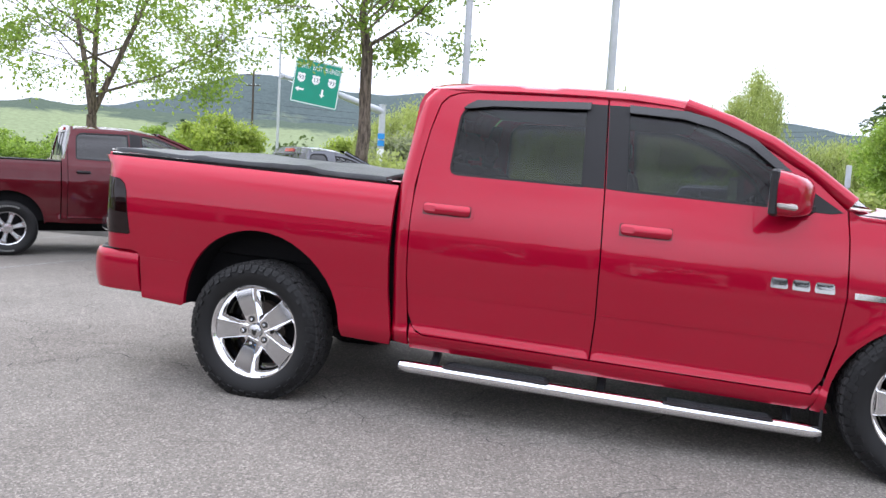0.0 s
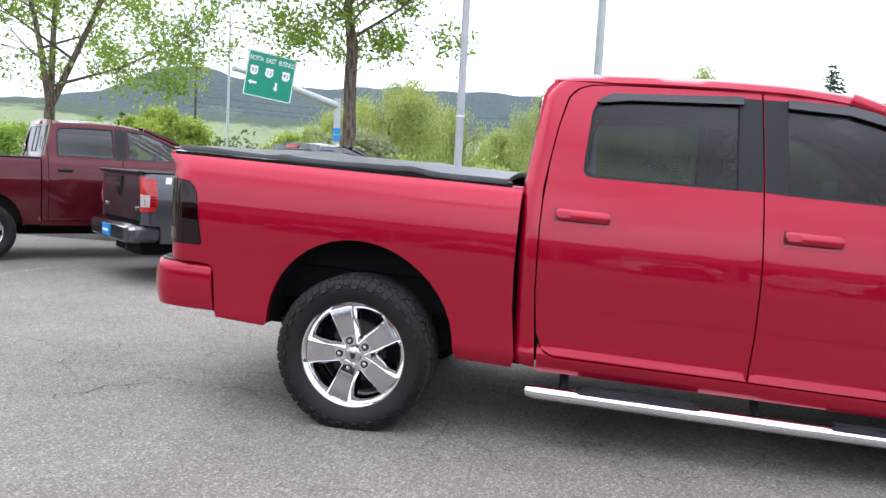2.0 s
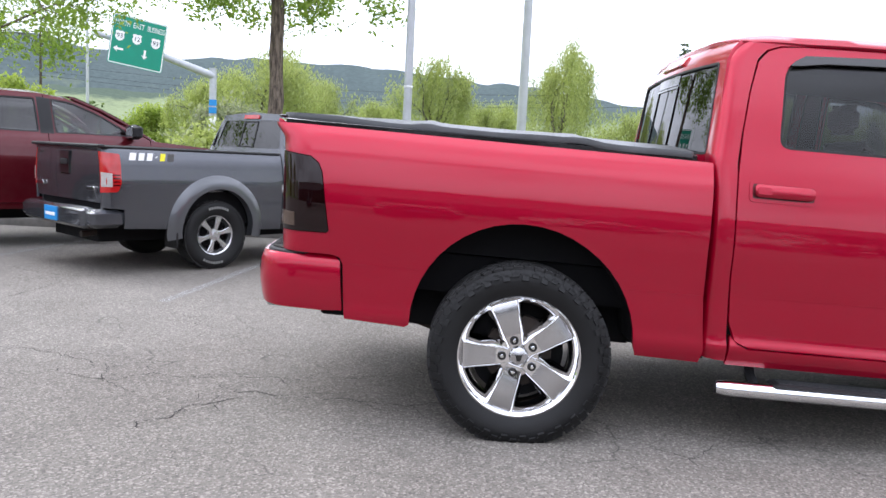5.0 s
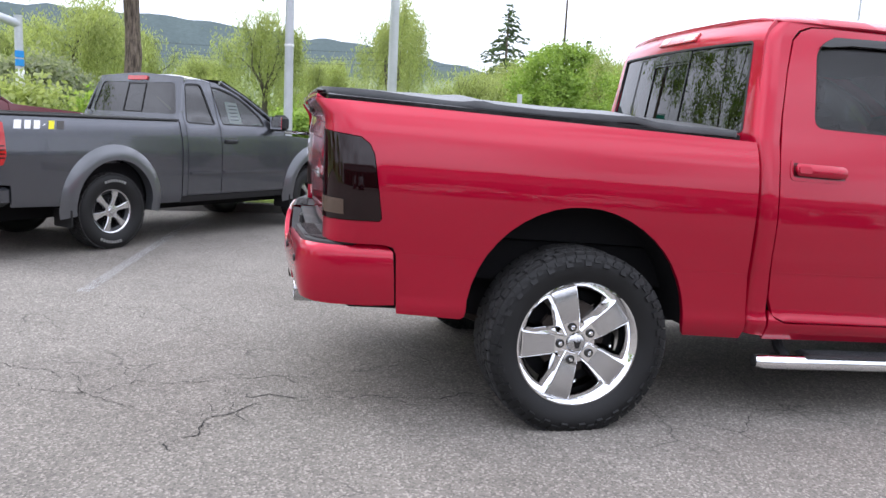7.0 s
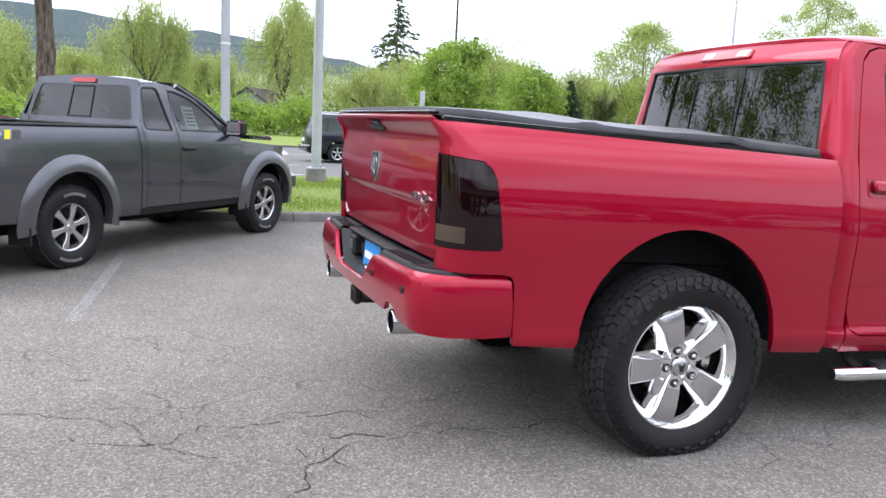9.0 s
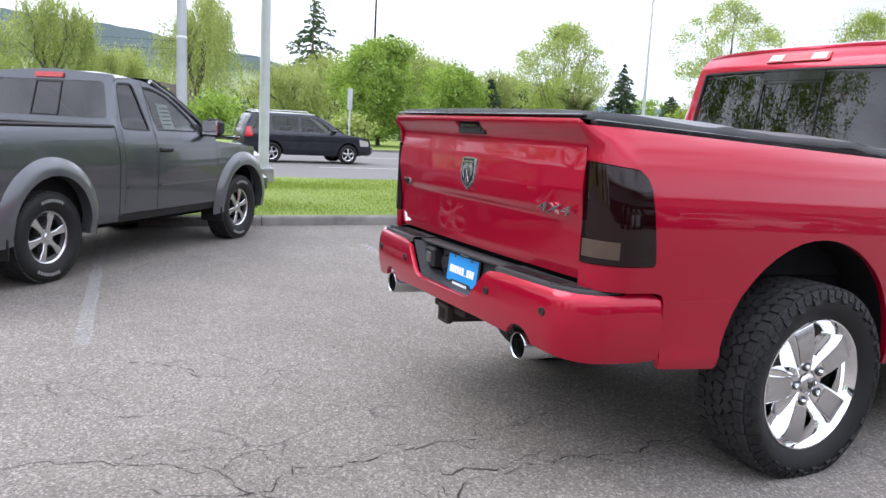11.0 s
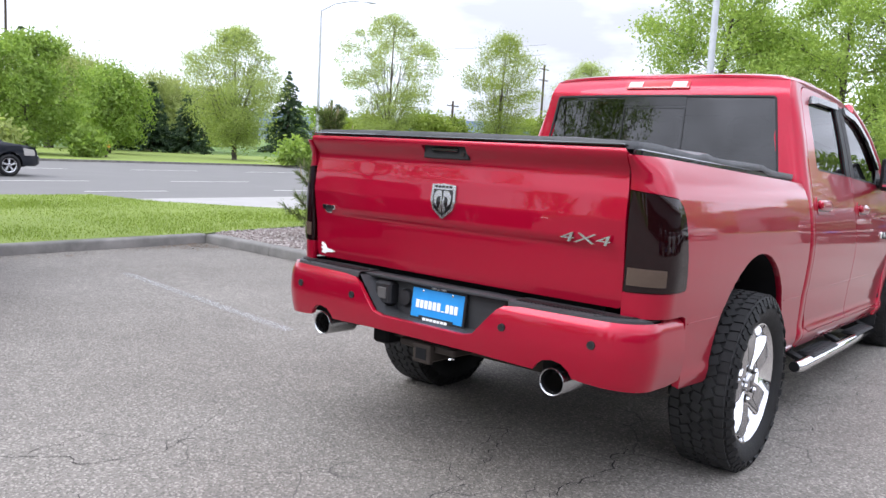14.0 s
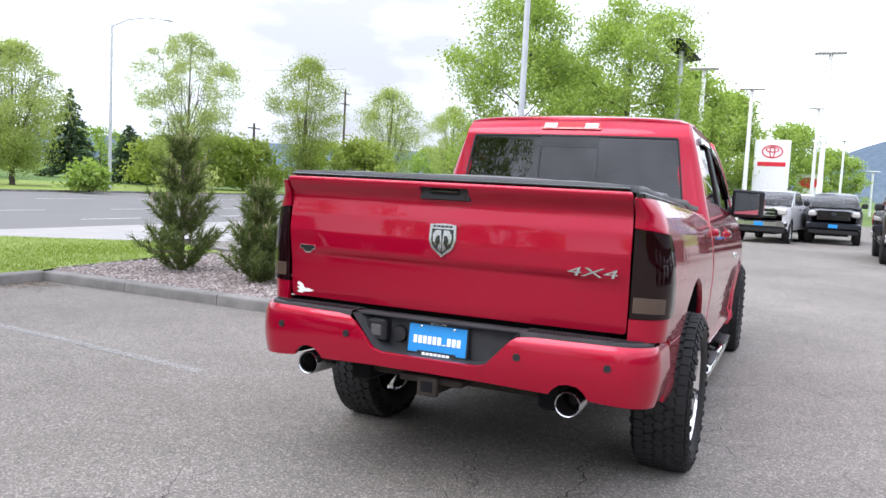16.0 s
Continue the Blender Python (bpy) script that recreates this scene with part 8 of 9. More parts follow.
# ---- cracks in the lot ----
for k, pts in enumerate((
        [(-2.68, -0.17), (-2.47, -0.30), (-2.30, -0.32), (-2.12, -0.14), (-1.85, -0.17), (-1.37, -0.14), (-1.19, -0.11)],
        [(-3.3, 0.26), (-2.74, 0.12), (-2.44, -0.02), (-2.24, 0.07), (-2.16, -0.07)],
        [(-1.82, -1.11), (-1.81, -0.98), (-1.70, -0.85), (-1.66, -0.69), (-1.44, -0.51)],
        [(-1.66, -0.26), (-1.56, -0.43), (-1.24, -0.47), (-0.85, -0.49), (-0.56, -0.50), (-0.28, -0.46)],
        [(-1.09, -0.06), (-0.93, -0.04), (-0.81, 0.07)],
        [(-2.63, 1.58), (-2.44, 1.48), (-2.28, 1.18), (-1.96, 1.11), (-1.62, 1.06)],
        [(-2.25, 3.99), (-1.70, 3.97)], [(-2.80, 0.66), (-2.47, 0.60), (-2.40, 0.76)],
        [(-4.36, 1.37), (-4.14, 2.0), (-4.16, 2.8), (-4.10, 3.6)],
        [(0.27, -0.72), (0.80, -1.10), (1.14, -0.86), (1.72, -1.23), (2.15, -0.98)],
        [(-0.97, -0.06), (-0.49, 0.10), (-0.63, 0.50)], [(-0.3, 5.0), (0.2, 4.7), (0.9, 4.85)])):
    crack(pts, 100 + k, 0.0065 if k in (0, 2, 3, 8) else 0.0045)
    # hairline branches off the main crack
    side = random.Random(300 + k)
    for a, b in zip(pts, pts[1:]):
        if side.random() < 0.55:
            turn = side.choice((-1, 1)) * side.uniform(0.5, 1.1)
            ang = math.atan2(b[1] - a[1], b[0] - a[0]) + turn
            one = (b[0] + 0.16 * math.cos(ang), b[1] + 0.16 * math.sin(ang))
            two = (one[0] + side.uniform(0.08, 0.26) * math.cos(ang - turn * 0.7), one[1] + side.uniform(0.08, 0.26) * math.sin(ang - turn * 0.7))
            crack([b, one, two], side.randint(400, 900), 0.0032)


# ---- poles, lamps and signs ----
def lot_pole(x, y, h, r, label, seam=None, z0=0.1):
    top = thing("light_pole", pose(x, y, z0), label, "light pole", "lot light poles")
    part("shaft", tube([(0, 0, 0.25), (0, 0, h)], [r, r * 0.8], 20), M_GALV, top)
    part("footing", moved(lathe([(0, 0.30), (r * 1.9, 0.30), (r * 2.0, 0.28), (r * 2.0, -0.2)], 24), Matrix.Rotation(radians(90), 4, "X")), M_CONCRETE, top, "round concrete footing")
    part("base_plate", box(-r * 1.6, r * 1.6, -r * 1.6, r * 1.6, 0.30, 0.33, 0.006), M_GALV, top)
    for a in range(4):
        px, py = r * 1.35 * math.cos(radians(45 + 90 * a)) * 1.0, r * 1.35 * math.sin(radians(45 + 90 * a))
        part("anchor_bolt", tube([(px, py, 0.30), (px, py, 0.40)], 0.016, 6), M_GALV, top)
    if seam:
        part("seam_band", moved(lathe([(r * 0.98, 0.02), (r * 1.03, 0.015), (r * 1.03, -0.015), (r * 0.98, -0.02)], 20), Matrix.Translation((0, 0, seam)) @ Matrix.Rotation(radians(90), 4, "X")), M_WHITEPOLE, top)
    head = part("lamp_head", box(-0.45, 0.45, -0.22, 0.22, h - 0.02, h + 0.12, 0.03), M_GALV, top)
    return top


lot_pole(1.14, 13.70, 8.0, 0.112, "tall grey steel light pole on the verge")
lot_pole(-1.23, 9.05, 7.5, 0.076, "slim grey steel light pole on the verge", 2.48)
lot_pole(19.1, 6.6, 8.0, 0.11, "grey steel light pole by the next lot", z0=0.0)


def cobra_lamp(x, y, h, arm, way, r, label):
    top = thing("street_lamp", pose(x, y, 0.05, 0, 0, way), label, "street lamp", "street lamps")
    part("shaft", tube([(0, 0, 0), (0, 0, h * 0.5), (0, 0, h)], [r, r * 0.8, r * 0.55], 14), M_GALV, top)
    part("arm", tube([(0, 0, h - 0.05), (arm * 0.3, 0, h + 0.55), (arm * 0.65, 0, h + 0.85), (arm, 0, h + 0.9)], [r * 0.45, r * 0.4, r * 0.35, r * 0.3], 10), M_GALV, top)
    part("lamp_head", moved(lathe([(0, -0.35), (0.09, -0.28), (0.14, 0.0), (0.10, 0.28), (0, 0.34)], 16), Matrix.Translation((arm + 0.3, 0, h + 0.88)) @ Matrix.Rotation(radians(90), 4, "Z") @ Matrix.Diagonal((1, 1, 0.55, 1))), M_GALV, top)
    return top


cobra_lamp(35.7, 41.95, 11.2, 3.4, -35, 0.13, "tall galvanised street lamp with a curved arm")
x, y = at(117.2, 58, (2.2, -5.3))
cobra_lamp(x, y, 12.0, 3.0, 190, 0.11, "tall galvanised street lamp with a curved arm")
for az, dist, h in ((117.4, 95.3, 13.6), (69.1, 87.4, 15.5), (103.5, 120, 11.0), (33.0, 96, 12.6), (39.6, 84, 7.0)):
    x, y = at(az, dist)
    top = thing("utility_pole", pose(x, y, 0), "tall weathered wooden utility pole", "utility pole", "utility poles")
    part("shaft", tube([(0, 0, 0), (0, 0, h)], [0.17, 0.11], 10), M_WOOD, top)
    for z in (h - 0.6, h - 1.9) if az != 69.1 else ():
        part("crossarm", box(-1.0, 1.0, -0.05, 0.05, z, z + 0.11, 0.01), M_WOOD, top)
        for q in (-0.85, -0.3, 0.3, 0.85):
            part("insulator", tube([(q, 0, z + 0.11), (q, 0, z + 0.26)], [0.045, 0.03], 8), M_WHITEPOLE, top)


def wire(a, b, sag, name="power_line"):
    a, b = Vector(a), Vector(b)
    pts = [tuple(a.lerp(b, k / 16) - Vector((0, 0, sag * 4 * (k / 16) * (1 - k / 16)))) for k in range(17)]
    o = link_mesh(name, *tube(pts, 0.018, 4), M_BLACK, sharp=0)
    return tagged(o, "thin dark overhead power line", "power line", "power lines")


p1, p2, p4 = at(117.8, 97), at(69.5, 87), at(33.0, 96)
for dz in (0.0, 0.5, 1.3):
    wire((p1[0], p1[1], 8.6 + dz), (p2[0], p2[1], 8.6 + dz), 1.6)
wire((p2[0], p2[1], 14.0), (p4[0], p4[1], 15.0), 2.2)
wire((p2[0], p2[1], 12.8), (p4[0], p4[1], 13.8), 2.2)

# overhead route sign on a mast arm
gx_, gy_ = -15.0, 42.5
tx_, ty_ = -20.2, 38.7
mast = thing("overhead_sign", pose(0, 0, 0), "green route sign on a galvanised mast arm", "road sign")
part("mast_pole", tube([(gx_, gy_, 0), (gx_, gy_, 6.05)], [0.24, 0.20], 16), M_GALV, mast)
part("mast_cap", tube([(gx_, gy_, 6.05), (gx_, gy_, 6.11)], 0.23, 16), M_GALV, mast)
a0, a1 = Vector((gx_, gy_, 5.65)), Vector((tx_, ty_, 7.3))
part("mast_arm", tube([tuple(a0), tuple(a0.lerp(a1, 0.5) + Vector((0, 0, 0.10))), tuple(a1)], [0.24, 0.19, 0.14], 14), M_GALV, mast)
part("arm_end", moved(lathe([(0, -0.16), (0.16, -0.12), (0.2, 0.0), (0.16, 0.12), (0, 0.16)], 16), Matrix.Translation(a1)), M_GALV, mast)
along = (a0 - a1).normalized()
c0 = Vector((-18.35, 39.62, 6.98))
right = Vector((0.83, 0.53, -0.13)).normalized()
front_ = right.cross(Vector((0, 0, 1))).normalized()
upv = right.cross(front_) * -1
sm_ = Matrix(((right.x, upv.x, front_.x, c0.x), (right.y, upv.y, front_.y, c0.y), (right.z, upv.z, front_.z, c0.z), (0, 0, 0, 1)))
sw, sh = 2.9, 2.72
panel = part("sign_panel", prism(rounded([(-sw / 2, -sh / 2), (sw / 2, -sh / 2), (sw / 2, sh / 2), (-sw / 2, sh / 2)], 0.12), sm_, 0.05), M_SIGN, mast, "green reflective sign panel")
outer_ = rounded([(-sw / 2 + 0.03, -sh / 2 + 0.03), (sw / 2 - 0.03, -sh / 2 + 0.03), (sw / 2 - 0.03, sh / 2 - 0.03), (-sw / 2 + 0.03, sh / 2 - 0.03)], 0.12)
part("sign_border", patch(outer_, lambda u, v: tuple(sm_ @ Vector((u, v, 0.056))), 0.3, [shrunk(outer_, 0.05)], 0.0), M_WHITEPRINT, panel)
for body, sx_, z, size in (("NORTH", -0.92, 0.90, 0.42), ("EAST", -0.07, 0.90, 0.42), ("BUSINESS", 0.86, 0.90, 0.42)):
    t = text_shape(body, size, 0.004)
    wd = max(p[0] for p in t[0]) - min(p[0] for p in t[0])
    k = {"NORTH": 0.76, "EAST": 0.58, "BUSINESS": 0.92}[body] / wd
    part("sign_lettering", moved(([(p[0] * k, p[1], p[2]) for p in t[0]], t[1]), sm_ @ Matrix.Translation((sx_, z, 0.058))), M_WHITEPRINT, panel, sharp=0)
for body, q in (("93", -0.98), ("12", -0.08), ("93", 0.92)):
    shield_ = [(0, -0.30), (0.17, -0.22), (0.25, -0.06), (0.20, 0.10), (0.25, 0.22), (0.12, 0.28), (0, 0.24), (-0.12, 0.28), (-0.25, 0.22), (-0.20, 0.10), (-0.25, -0.06), (-0.17, -0.22)]
    part("route_shield", prism(rounded(shield_, 0.03), sm_ @ Matrix.Translation((q, 0.20, 0.052)), 0.008), M_WHITEPRINT, panel)
    part("route_number", moved(text_shape(body, 0.34, 0.003), sm_ @ Matrix.Translation((q, 0.19, 0.066))), M_GLOSSBLACK, panel, sharp=0)
down = [(0, -0.26), (0.17, -0.04), (0.06, -0.08), (0.06, 0.26), (-0.06, 0.26), (-0.06, -0.08), (-0.17, -0.04)]
part("arrow", prism([(b, a) for a, b in reversed(down)], sm_ @ Matrix.Translation((-0.98, -0.52, 0.054)), 0.006), M_WHITEPRINT, panel)
part("arrow", prism(down, sm_ @ Matrix.Translation((0.42, -0.55, 0.054)), 0.006), M_WHITEPRINT, panel)
for k, (z, mt) in enumerate(((3.9, M_BLUE), (3.45, M_BLUE), (2.9, M_WHITEPRINT), (2.5, M_WHITEPRINT))):
    part("route_plate", moved(box(-0.22, 0.22, -0.30, -0.26, z, z + 0.36, 0.01), Matrix.Translation((gx_, gy_, 0)) @ Matrix.Rotation(radians(18), 4, "Z")), mt, mast)
# back of a small street sign and its post, across the street
x, y = at(71.2, 42)
top = thing("street_sign", pose(x, y, 0.1, 0, 0, -20), "grey back of a small street sign on a post", "street sign")
part("post", tube([(0, 0, 0), (0, 0, 3.1)], 0.05, 8), M_GALV, top)
part("sign_plate", box(-0.13, 0.13, -0.05, -0.02, 2.1, 3.2, 0.01), M_GALV, top)
x, y = at(64.2, 52)
top = thing("utility_box", pose(x, y, 0.1), "small yellow utility marker box", "utility box")
part("post", box(-0.06, 0.06, -0.06, 0.06, 0, 0.6, 0.01), M_WOOD, top)
part("cap", box(-0.20, 0.20, -0.14, 0.14, 0.55, 0.95, 0.03), plain("faded_orange", (0.62, 0.30, 0.05), 0.6, 0, 0.1), top)
# house half hidden by the willows
x, y = at(82.8, 82)
house = thing("house", pose(x, y, 0.0, 0, 0, -28) @ Matrix.Diagonal((0.74, 0.74, 0.78, 1)), "small pale grey gabled house behind willows", "house")
M_SIDING = plain("pale_siding", (0.2898, 0.3036, 0.3105), 0.8, 0, 0.06)
M_ROOF = plain("brown_shingle", (0.0897, 0.07245, 0.0621), 0.9, 0, 0.25, 4.0)
part("wall", prism([(-4, 0), (4, 0), (4, 3.0), (0, 5.4), (-4, 3.0)], Matrix.Translation((0, 4, 0)) @ Matrix.Rotation(radians(90), 4, "X"), 9.0), M_SIDING, house)
for s in (-1, 1):
    part("roof_slope", prism([(s * 4.6, 2.65), (s * 4.6, 2.85), (0, 5.65), (0, 5.42)] if s > 0 else [(s * 4.6, 2.65), (0, 5.42), (0, 5.65), (s * 4.6, 2.85)], Matrix.Translation((0, 4.5, 0)) @ Matrix.Rotation(radians(90), 4, "X"), 10.0), M_ROOF, house)
for q in (-1.8, 1.6):
    wdw = part("window", box(q - 0.6, q + 0.6, -5.06, -4.98, 1.1, 2.3, 0.01), M_WHITEPRINT, house)
    part("pane", box(q - 0.5, q + 0.5, -5.08, -5.05, 1.2, 2.2), M_GLASS, wdw)

# ---- the next lot: signs, lamps, vehicles ----
x, y = at(1.6, 62, (-4.5, -1.5))
pyl = thing("pylon_sign", pose(x, y, 0, 0, 0, 0), "white pylon sign with a plain red oval and bar", "sign")
part("pylon_body", box(-0.25, 0.25, -1.22, 1.22, 0, 6.0, 0.06), M_WHITEPOLE, pyl)
for ra, rb, zc, tw in ((0.72, 0.48, 5.15, 0.09), (0.47, 0.20, 5.28, 0.08), (0.20, 0.46, 5.15, 0.08)):
    loop_ = [(ra * math.cos(2 * math.pi * k / 32), rb * math.sin(2 * math.pi * k / 32)) for k in range(32)]
    mm = Matrix(((0, 0, -1, -0.262), (-1, 0, 0, 0), (0, 1, 0, zc), (0, 0, 0, 1)))
    part("red_oval", patch(loop_, lambda u, v: tuple(mm @ Vector((u, v, 0.0))), 0.4, [[(a * (1 - tw / ra), b * (1 - tw / rb)) for a, b in loop_]], 0.01), M_REDPRINT, pyl)
part("red_bar", box(-0.275, -0.25, -0.95, 0.95, 4.1, 4.4, 0.01), M_REDPRINT, pyl, "red bar of unlettered brand print")
x, y = at(-0.8, 82, (-4.5, -1.5))
py2 = thing("pylon_sign", pose(x, y, 0), "low white sign with a plain red oval", "sign")
part("pylon_body", box(-0.2, 0.2, -1.2, 1.2, 0, 4.3, 0.05), M_WHITEPOLE, py2)
part("red_oval", moved(lathe([(0, -0.02), (0.9, -0.02), (0.92, 0)], 28), Matrix.Translation((-0.21, 0, 3.5)) @ Matrix.Rotation(radians(-90), 4, "Z") @ Matrix.Diagonal((1, 1, 0.55, 1))), M_REDPRINT, py2)
for az, dist, h, head, mt in ((8.0, 38, 8.2, "solar", M_GALV), (6.4, 44, 8.3, "flat", M_WHITEPOLE), (3.2, 52, 8.3, "flat", M_WHITEPOLE), (-1.4, 45, 9.2, "flat", M_WHITEPOLE), (-1.0, 68, 8.9, "flat", M_WHITEPOLE), (-2.7, 95, 8.4, "flat", M_WHITEPOLE), (-3.0, 120, 8.0, "flat", M_WHITEPOLE), (-4.5, 110, 5.8, "flat", M_WHITEPOLE), (2.1, 76, 7.8, "flat", M_WHITEPOLE), (0.8, 84, 7.4, "flat", M_WHITEPOLE)):
    x, y = at(az, dist, (-4.5, -1.5))
    top = thing("light_pole", pose(x, y, 0), "white steel light pole of the next lot" if mt is M_WHITEPOLE else "grey light pole with a tilted solar panel", "light pole", "next lot light poles")
    part("shaft", tube([(0, 0, 0), (0, 0, h)], [0.15, 0.11], 12), mt, top)
    if head == "solar":
        part("solar_panel", moved(box(-0.5, 0.5, -0.9, 0.9, 0, 0.07, 0.01), Matrix.Translation((0, 0, h)) @ pose(0, 0, 0, 25, 0, 60)), M_NAVY, top)
    else:
        part("lamp_head", box(-0.3, 0.3, -0.75, 0.75, h, h + 0.10, 0.03), M_WHITEPOLE, top)


def tuned(base, **k):
    d = dict(base)
    d.update(k)
    return d


fleet = tuned(maroon_spec, lettered=False, glass=[M_GLASS, M_GLASS])
for x, y, hd, lab, more in (
        (30.8, -1.05, 171, "silver heavy pickup facing the lot, chrome bumper", dict(paint=M_SILVER)),
        (33.0, -3.10, 177, "dark blue pickup with a black grille", dict(paint=M_NAVY, bars=M_GLOSSBLACK, front_bumper=M_NAVY)),
        (42.0, -1.4, 204, "white crew-cab pickup parked behind", dict(paint=M_WHITE)),
        (23.0, -4.75, 178, "dark brown pickup facing the lot", dict(paint=M_BROWN)),
        (52.0, 0.4, 150, "white pickup far back in the next lot", dict(paint=M_WHITE)),
        (6.5, -17.0, 82, "silver pickup in the row behind the walk", dict(paint=M_SILVER)),
        (2.6, -17.5, 84, "white pickup in the row behind the walk", dict(paint=M_WHITE)),
        (-1.4, -17.0, 85, "dark blue pickup in the row behind the walk", dict(paint=M_NAVY)),
        (-5.4, -17.4, 83, "maroon pickup in the row behind the walk", dict(paint=M_MAROON)),
        (10.6, -17.2, 84, "dark brown pickup in the row behind the walk", dict(paint=M_BROWN)),
        (14.6, -17.0, 83, "silver pickup in the row behind the walk", dict(paint=M_SILVER)),
        (18.6, -17.3, 85, "dark blue pickup in the row behind the walk", dict(paint=M_NAVY)),
        (22.6, -17.0, 84, "maroon pickup in the row behind the walk", dict(paint=M_MAROON)),
        (26.6, -17.2, 84, "white pickup in the row behind the walk", dict(paint=M_WHITE)),
        (32.0, -13.5, 175, "white pickup in the row behind the walk", dict(paint=M_WHITE)),
        (33.5, -17.5, 175, "silver pickup in the row behind the walk", dict(paint=M_SILVER))):
    pickup("pickup_truck", pose(x, y, 0, 0, 0, hd), lab, tuned(fleet, **more), "far parked vehicles")

# ---- a dark estate car on the street ----
def estate_car(m, label, colour, group):
    """A tall five-door estate; x ahead from the rear axle, y to the left."""
    top = thing("estate_car", m, label, "car", group)
    W, hub, fx, R = 0.93, 0.35, 2.80, 0.395
    prof = curve_of([(0.25, W - 0.08), (0.45, W - 0.02), (0.75, W), (0.98, W - 0.01), (1.08, W - 0.05), (1.30, W - 0.13), (1.60, W - 0.22), (1.74, W - 0.28)], 0.015)

    def skin(off=0.0):
        return lambda x, z: (x, -(prof(z) + off - 0.42 * max(0.0, x - 3.15) ** 2 - 0.55 * max(0.0, -0.55 - x) ** 2), z)
    side_ = [(-0.92, 0.42), (-0.45, 0.34)] + arc(0, hub + 0.03, R, 180, 0) + [(0.45, 0.28), (2.36, 0.28)] + arc(fx, hub + 0.03, R, 180, 0) + [(3.25, 0.32), (3.62, 0.38), (3.70, 0.70), (3.62, 0.92), (2.62, 1.07), (2.35, 1.24), (1.95, 1.52), (1.62, 1.66), (1.2, 1.70), (-0.35, 1.70), (-0.62, 1.64), (-0.80, 1.38), (-0.92, 1.05), (-0.96, 0.60)]
    wins = [rounded([(-0.66, 1.12), (-0.06, 1.11), (-0.06, 1.58), (-0.46, 1.56)], 0.05), rounded([(0.04, 1.11), (0.96, 1.10), (0.96, 1.60), (0.04, 1.60)], 0.04), rounded([(1.06, 1.10), (2.30, 1.08), (1.88, 1.42), (1.60, 1.58), (1.06, 1.60)], 0.05)]
    for flip in (False, True):
        def bp(nm, shape, material, parent, lb=""):
            return part(nm, shape if not flip else mirrored(shape), material, parent, lb)
        bp("body_side", patch(side_, skin(), 0.09, wins, 0.03), colour, top, "dark glossy body side")
        for w in wins:
            bp("window_glass", patch(shrunk(w, -0.012), skin(-0.012), 0.15, (), 0.0), M_GLASS, top, "tinted side window")
        for hx in (0.14, 1.16):
            bp("door_handle", box(hx, hx + 0.2, -(W + 0.015), -(W - 0.04), 0.92, 0.96, 0.012), colour, top)
        for gx in (0.0, 1.0, 2.16):
            bp("door_gap", patch([(gx - 0.006, 0.42), (gx + 0.006, 0.42), (gx + 0.006, 1.08), (gx - 0.006, 1.08)], skin(0.002), 0.2, (), 0.002), M_LINER, top)
        bp("tail_lamp", patch(rounded([(-0.93, 0.86), (-0.66, 0.88), (-0.70, 1.20), (-0.86, 1.20)], 0.03), skin(0.012), 0.08, (), 0.02), M_REDLENS, top, "red tail lamp")
        bp("headlight", patch(rounded([(3.24, 0.66), (3.60, 0.66), (3.58, 0.84), (3.20, 0.90)], 0.04), skin(0.010), 0.08, (), 0.02), M_CLEARLENS, top, "clear headlight")
        bp("door_mirror", box(2.14, 2.30, -(W + 0.17), -(W - 0.02), 1.07, 1.23, 0.05), colour, top)
        bp("roof_rail", tube([(-0.5, -0.60, 1.72), (-0.42, -0.60, 1.78), (1.3, -0.60, 1.79), (1.4, -0.60, 1.73)], 0.018, 8), M_SPOKE, top, "silver roof rail")
        for cx in (0.0, fx):
            ring = arc(cx, hub + 0.03, R, 0, 180, 20)
            bp("wheel_liner", ([(x, -(W - 0.04) + d, z) for d in (0.0, 0.3) for x, z in ring], [(j, j + 1, j + 22, j + 21) for j in range(20)]), M_LINER, top)
    part("roof", patch([(-0.60, -0.67), (1.60, -0.67), (1.72, 0.0), (1.60, 0.67), (-0.60, 0.67), (-0.68, 0.0)], lambda x, y: (x, y, 1.745 - 0.045 * (abs(y) / 0.67) ** 2.5 - 0.06 * max(0, x - 1.1) ** 2 - 0.12 * max(0, -0.3 - x) ** 2), 0.1, (), 0.03), colour, top)
    back_ = curve_of([(0.40, -0.98), (0.62, -1.05), (0.90, -1.03), (1.06, -0.99), (1.40, -0.86), (1.66, -0.68)], 0.02)
    bwin_ = rounded([(-0.60, 1.14), (0.60, 1.14), (0.54, 1.56), (-0.54, 1.56)], 0.05)
    tail_fn = lambda off: lambda u, z: (back_(z) + 0.10 * (u / 0.8) ** 4 - off, -u, z)
    part("tailgate", patch([(-0.84, 0.40), (0.84, 0.40), (0.84, 1.02), (0.68, 1.66), (-0.68, 1.66), (-0.84, 1.02)], tail_fn(0.0), 0.1, [bwin_], 0.03), colour, top)
    part("rear_window", patch(shrunk(bwin_, -0.015), tail_fn(-0.01), 0.15, (), 0.0), M_GLASS, top)
    part("rear_bumper", box(-1.10, -0.88, -0.82, 0.82, 0.36, 0.62, 0.06), colour, top)
    part("plate_bar", box(-1.075, -1.05, -0.16, 0.16, 0.72, 0.86, 0.005), M_WHITEPRINT, top)
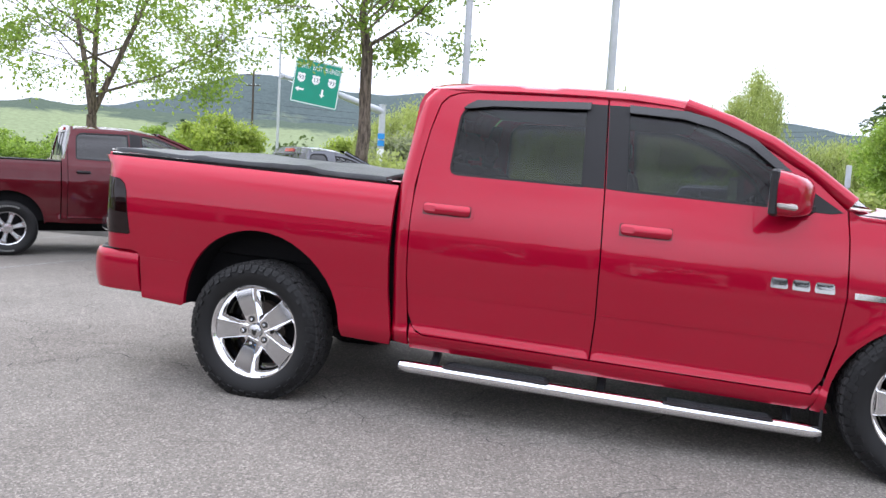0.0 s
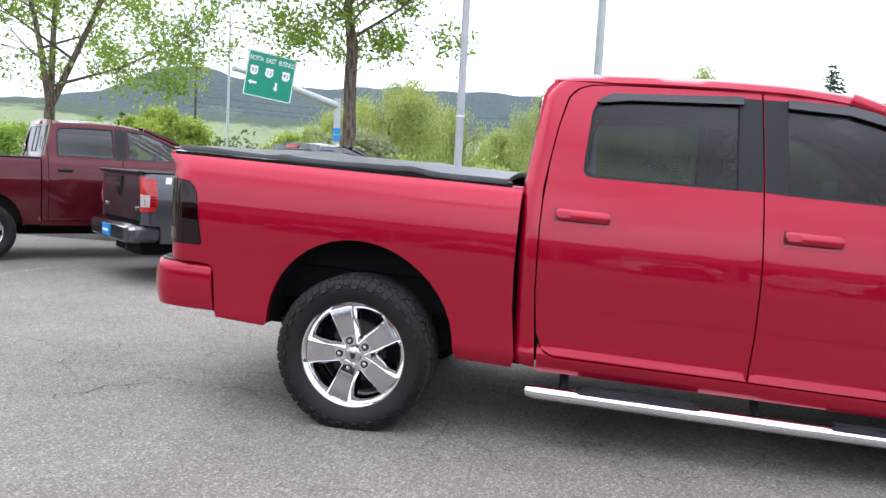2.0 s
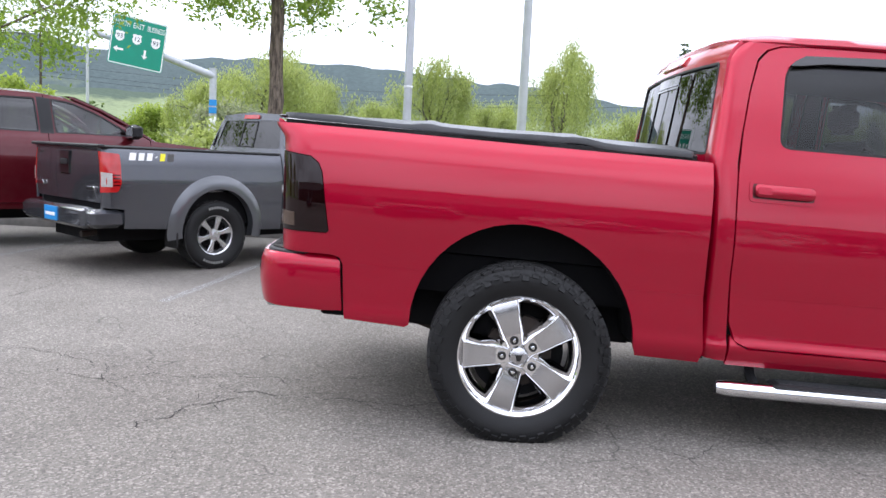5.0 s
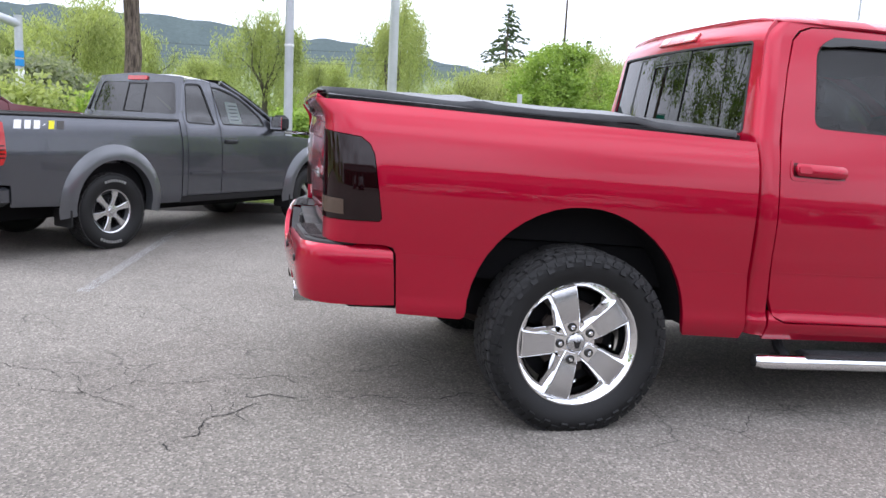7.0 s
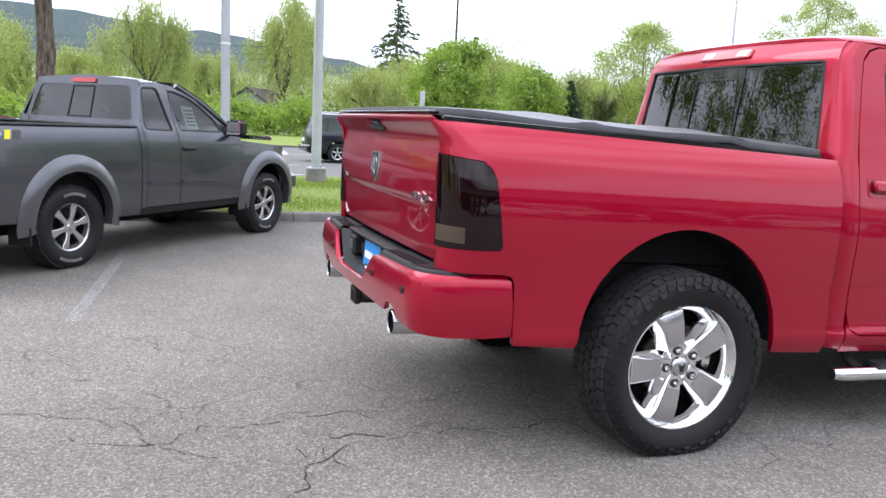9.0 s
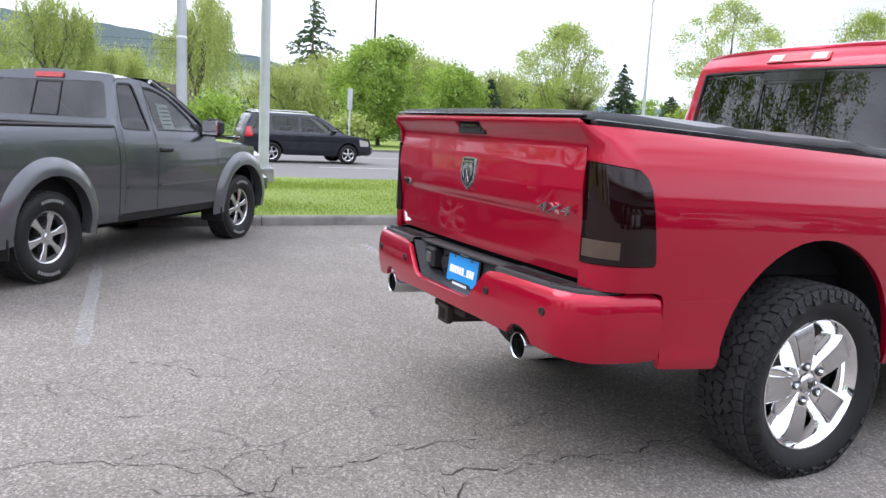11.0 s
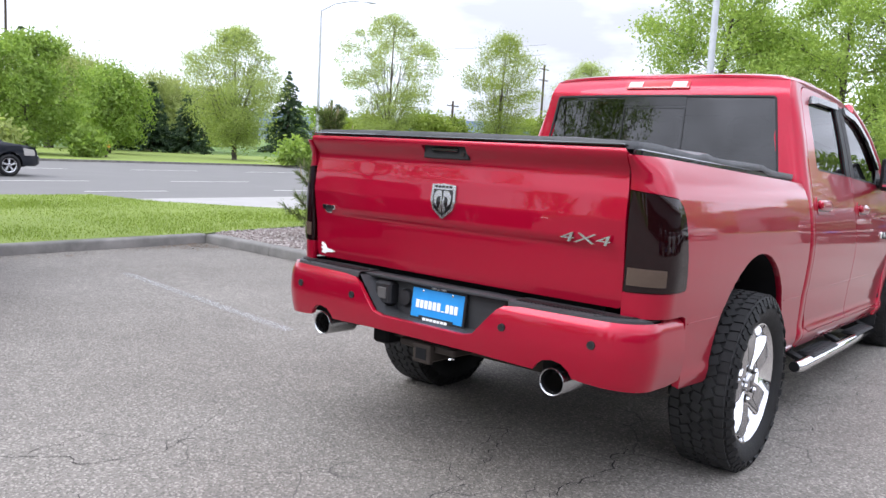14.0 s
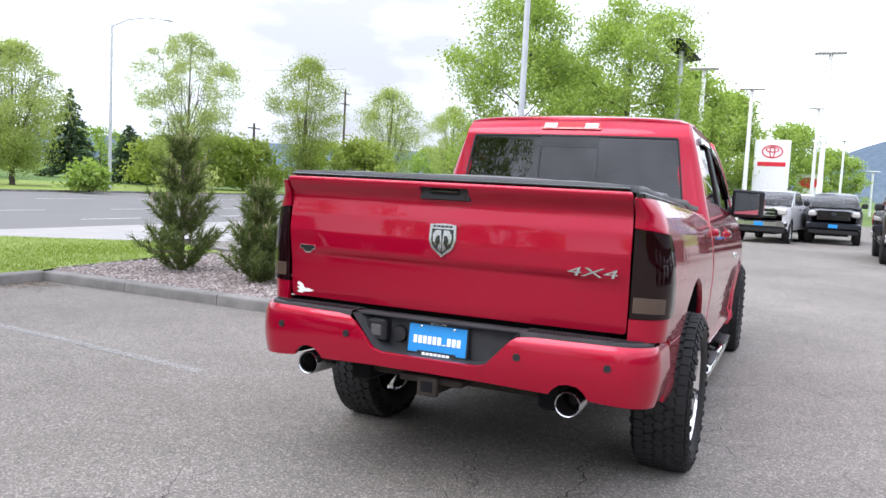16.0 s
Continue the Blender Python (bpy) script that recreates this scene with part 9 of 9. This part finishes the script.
    part("windscreen", patch([(0.72, 0.0), (0.72, 1.0), (-0.72, 1.0), (-0.72, 0.0)], lambda u, v: (2.62 + 0.14 * (1 - u * u) - (1.0 + 0.06 * (1 - u * u)) * v, u * (1.08 - 0.16 * v), 1.06 + 0.63 * v + 0.05 * math.sin(math.pi * v)), 0.2, (), 0.0), M_GLASSLIGHT, top)
    part("bonnet", patch([(2.55, -0.80), (3.45, -0.74), (3.70, -0.40), (3.74, 0.0), (3.70, 0.40), (3.45, 0.74), (2.55, 0.80)], lambda x, y: (x, y, 1.08 - 0.10 * (x - 2.6) - 0.12 * max(0, x - 3.2) ** 2 - 0.05 * abs(y) ** 3), 0.12, (), 0.04), colour, top)
    part("front_bumper", box(3.42, 3.80, -0.78, 0.78, 0.32, 0.72, 0.08), colour, top)
    part("cabin_floor", box(-0.8, 3.3, -0.78, 0.78, 0.30, 0.62), M_LINER, top)
    for x, y in ((0.75, -0.36), (0.75, 0.36), (1.6, -0.36), (1.6, 0.36)):
        part("seat_back", box(x - 0.09, x + 0.09, y - 0.24, y + 0.24, 0.6, 1.28, 0.06), M_SEAT, top)
    wheel = alloy_wheel(top, 0.345, 0.225, 0.11, 5, Matrix.Translation((0, -(W - 0.12), hub)), M_SPOKE, "silver five-spoke alloy wheel")
    for x, y in ((0, W - 0.12), (fx, -(W - 0.12)), (fx, W - 0.12)):
        copy_thing(wheel, Matrix.Translation((x, y, hub)) @ (Matrix.Rotation(math.pi, 4, "Z") if y > 0 else Matrix.Identity(4)))
    return top


estate_car(pose(3.85, 24.6, 0.002, 0, 0, 1), "black five-door estate car on the street", M_NAVY, "")

# low showroom across the lot, seen only as a reflection
shop = thing("showroom", pose(0, -34, 0), "low grey showroom with a dark glass front", "building")
M_PANEL = plain("grey_panel", (0.207, 0.207, 0.2139), 0.5, 0, 0.08, 1.0)
part("wall", box(-45, 60, -12, -0.4, 0, 7.2, 0.05), M_PANEL, shop)
part("roof", box(-45.5, 60.5, -12.5, 0.3, 7.2, 7.7, 0.05), M_WHITEPOLE, shop)
for k in range(26):
    wn_ = part("window", box(-44 + 4 * k, -40.4 + 4 * k, -0.42, -0.30, 0.3, 4.4, 0.02), M_BLACK, shop)
    part("pane", box(-43.85 + 4 * k, -40.55 + 4 * k, -0.31, -0.28, 0.45, 4.25), M_GLOSSBLACK, wn_)
# unseen hall closing the far end of the lots, added to darken reflections
hall = thing("hall", pose(78, -36, 0, 0, 0, -8), "unseen plain grey hall with a dark door row, added for reflections", "building")
part("wall", box(0, 14, -26, 26, 0, 6.2, 0.05), M_PANEL, hall)
part("roof", box(-0.4, 14.4, -26.4, 26.4, 6.2, 6.6, 0.05), M_WHITEPOLE, hall)
for k in range(8):
    gate_frame = part("door", box(-0.10, 0.02, -24 + 6 * k, -20 + 6 * k, 0.05, 4.2, 0.02), M_BLACK, hall)
    part("pane", box(-0.13, -0.09, -23.8 + 6 * k, -20.2 + 6 * k, 2.2, 4.0), M_GLOSSBLACK, gate_frame)
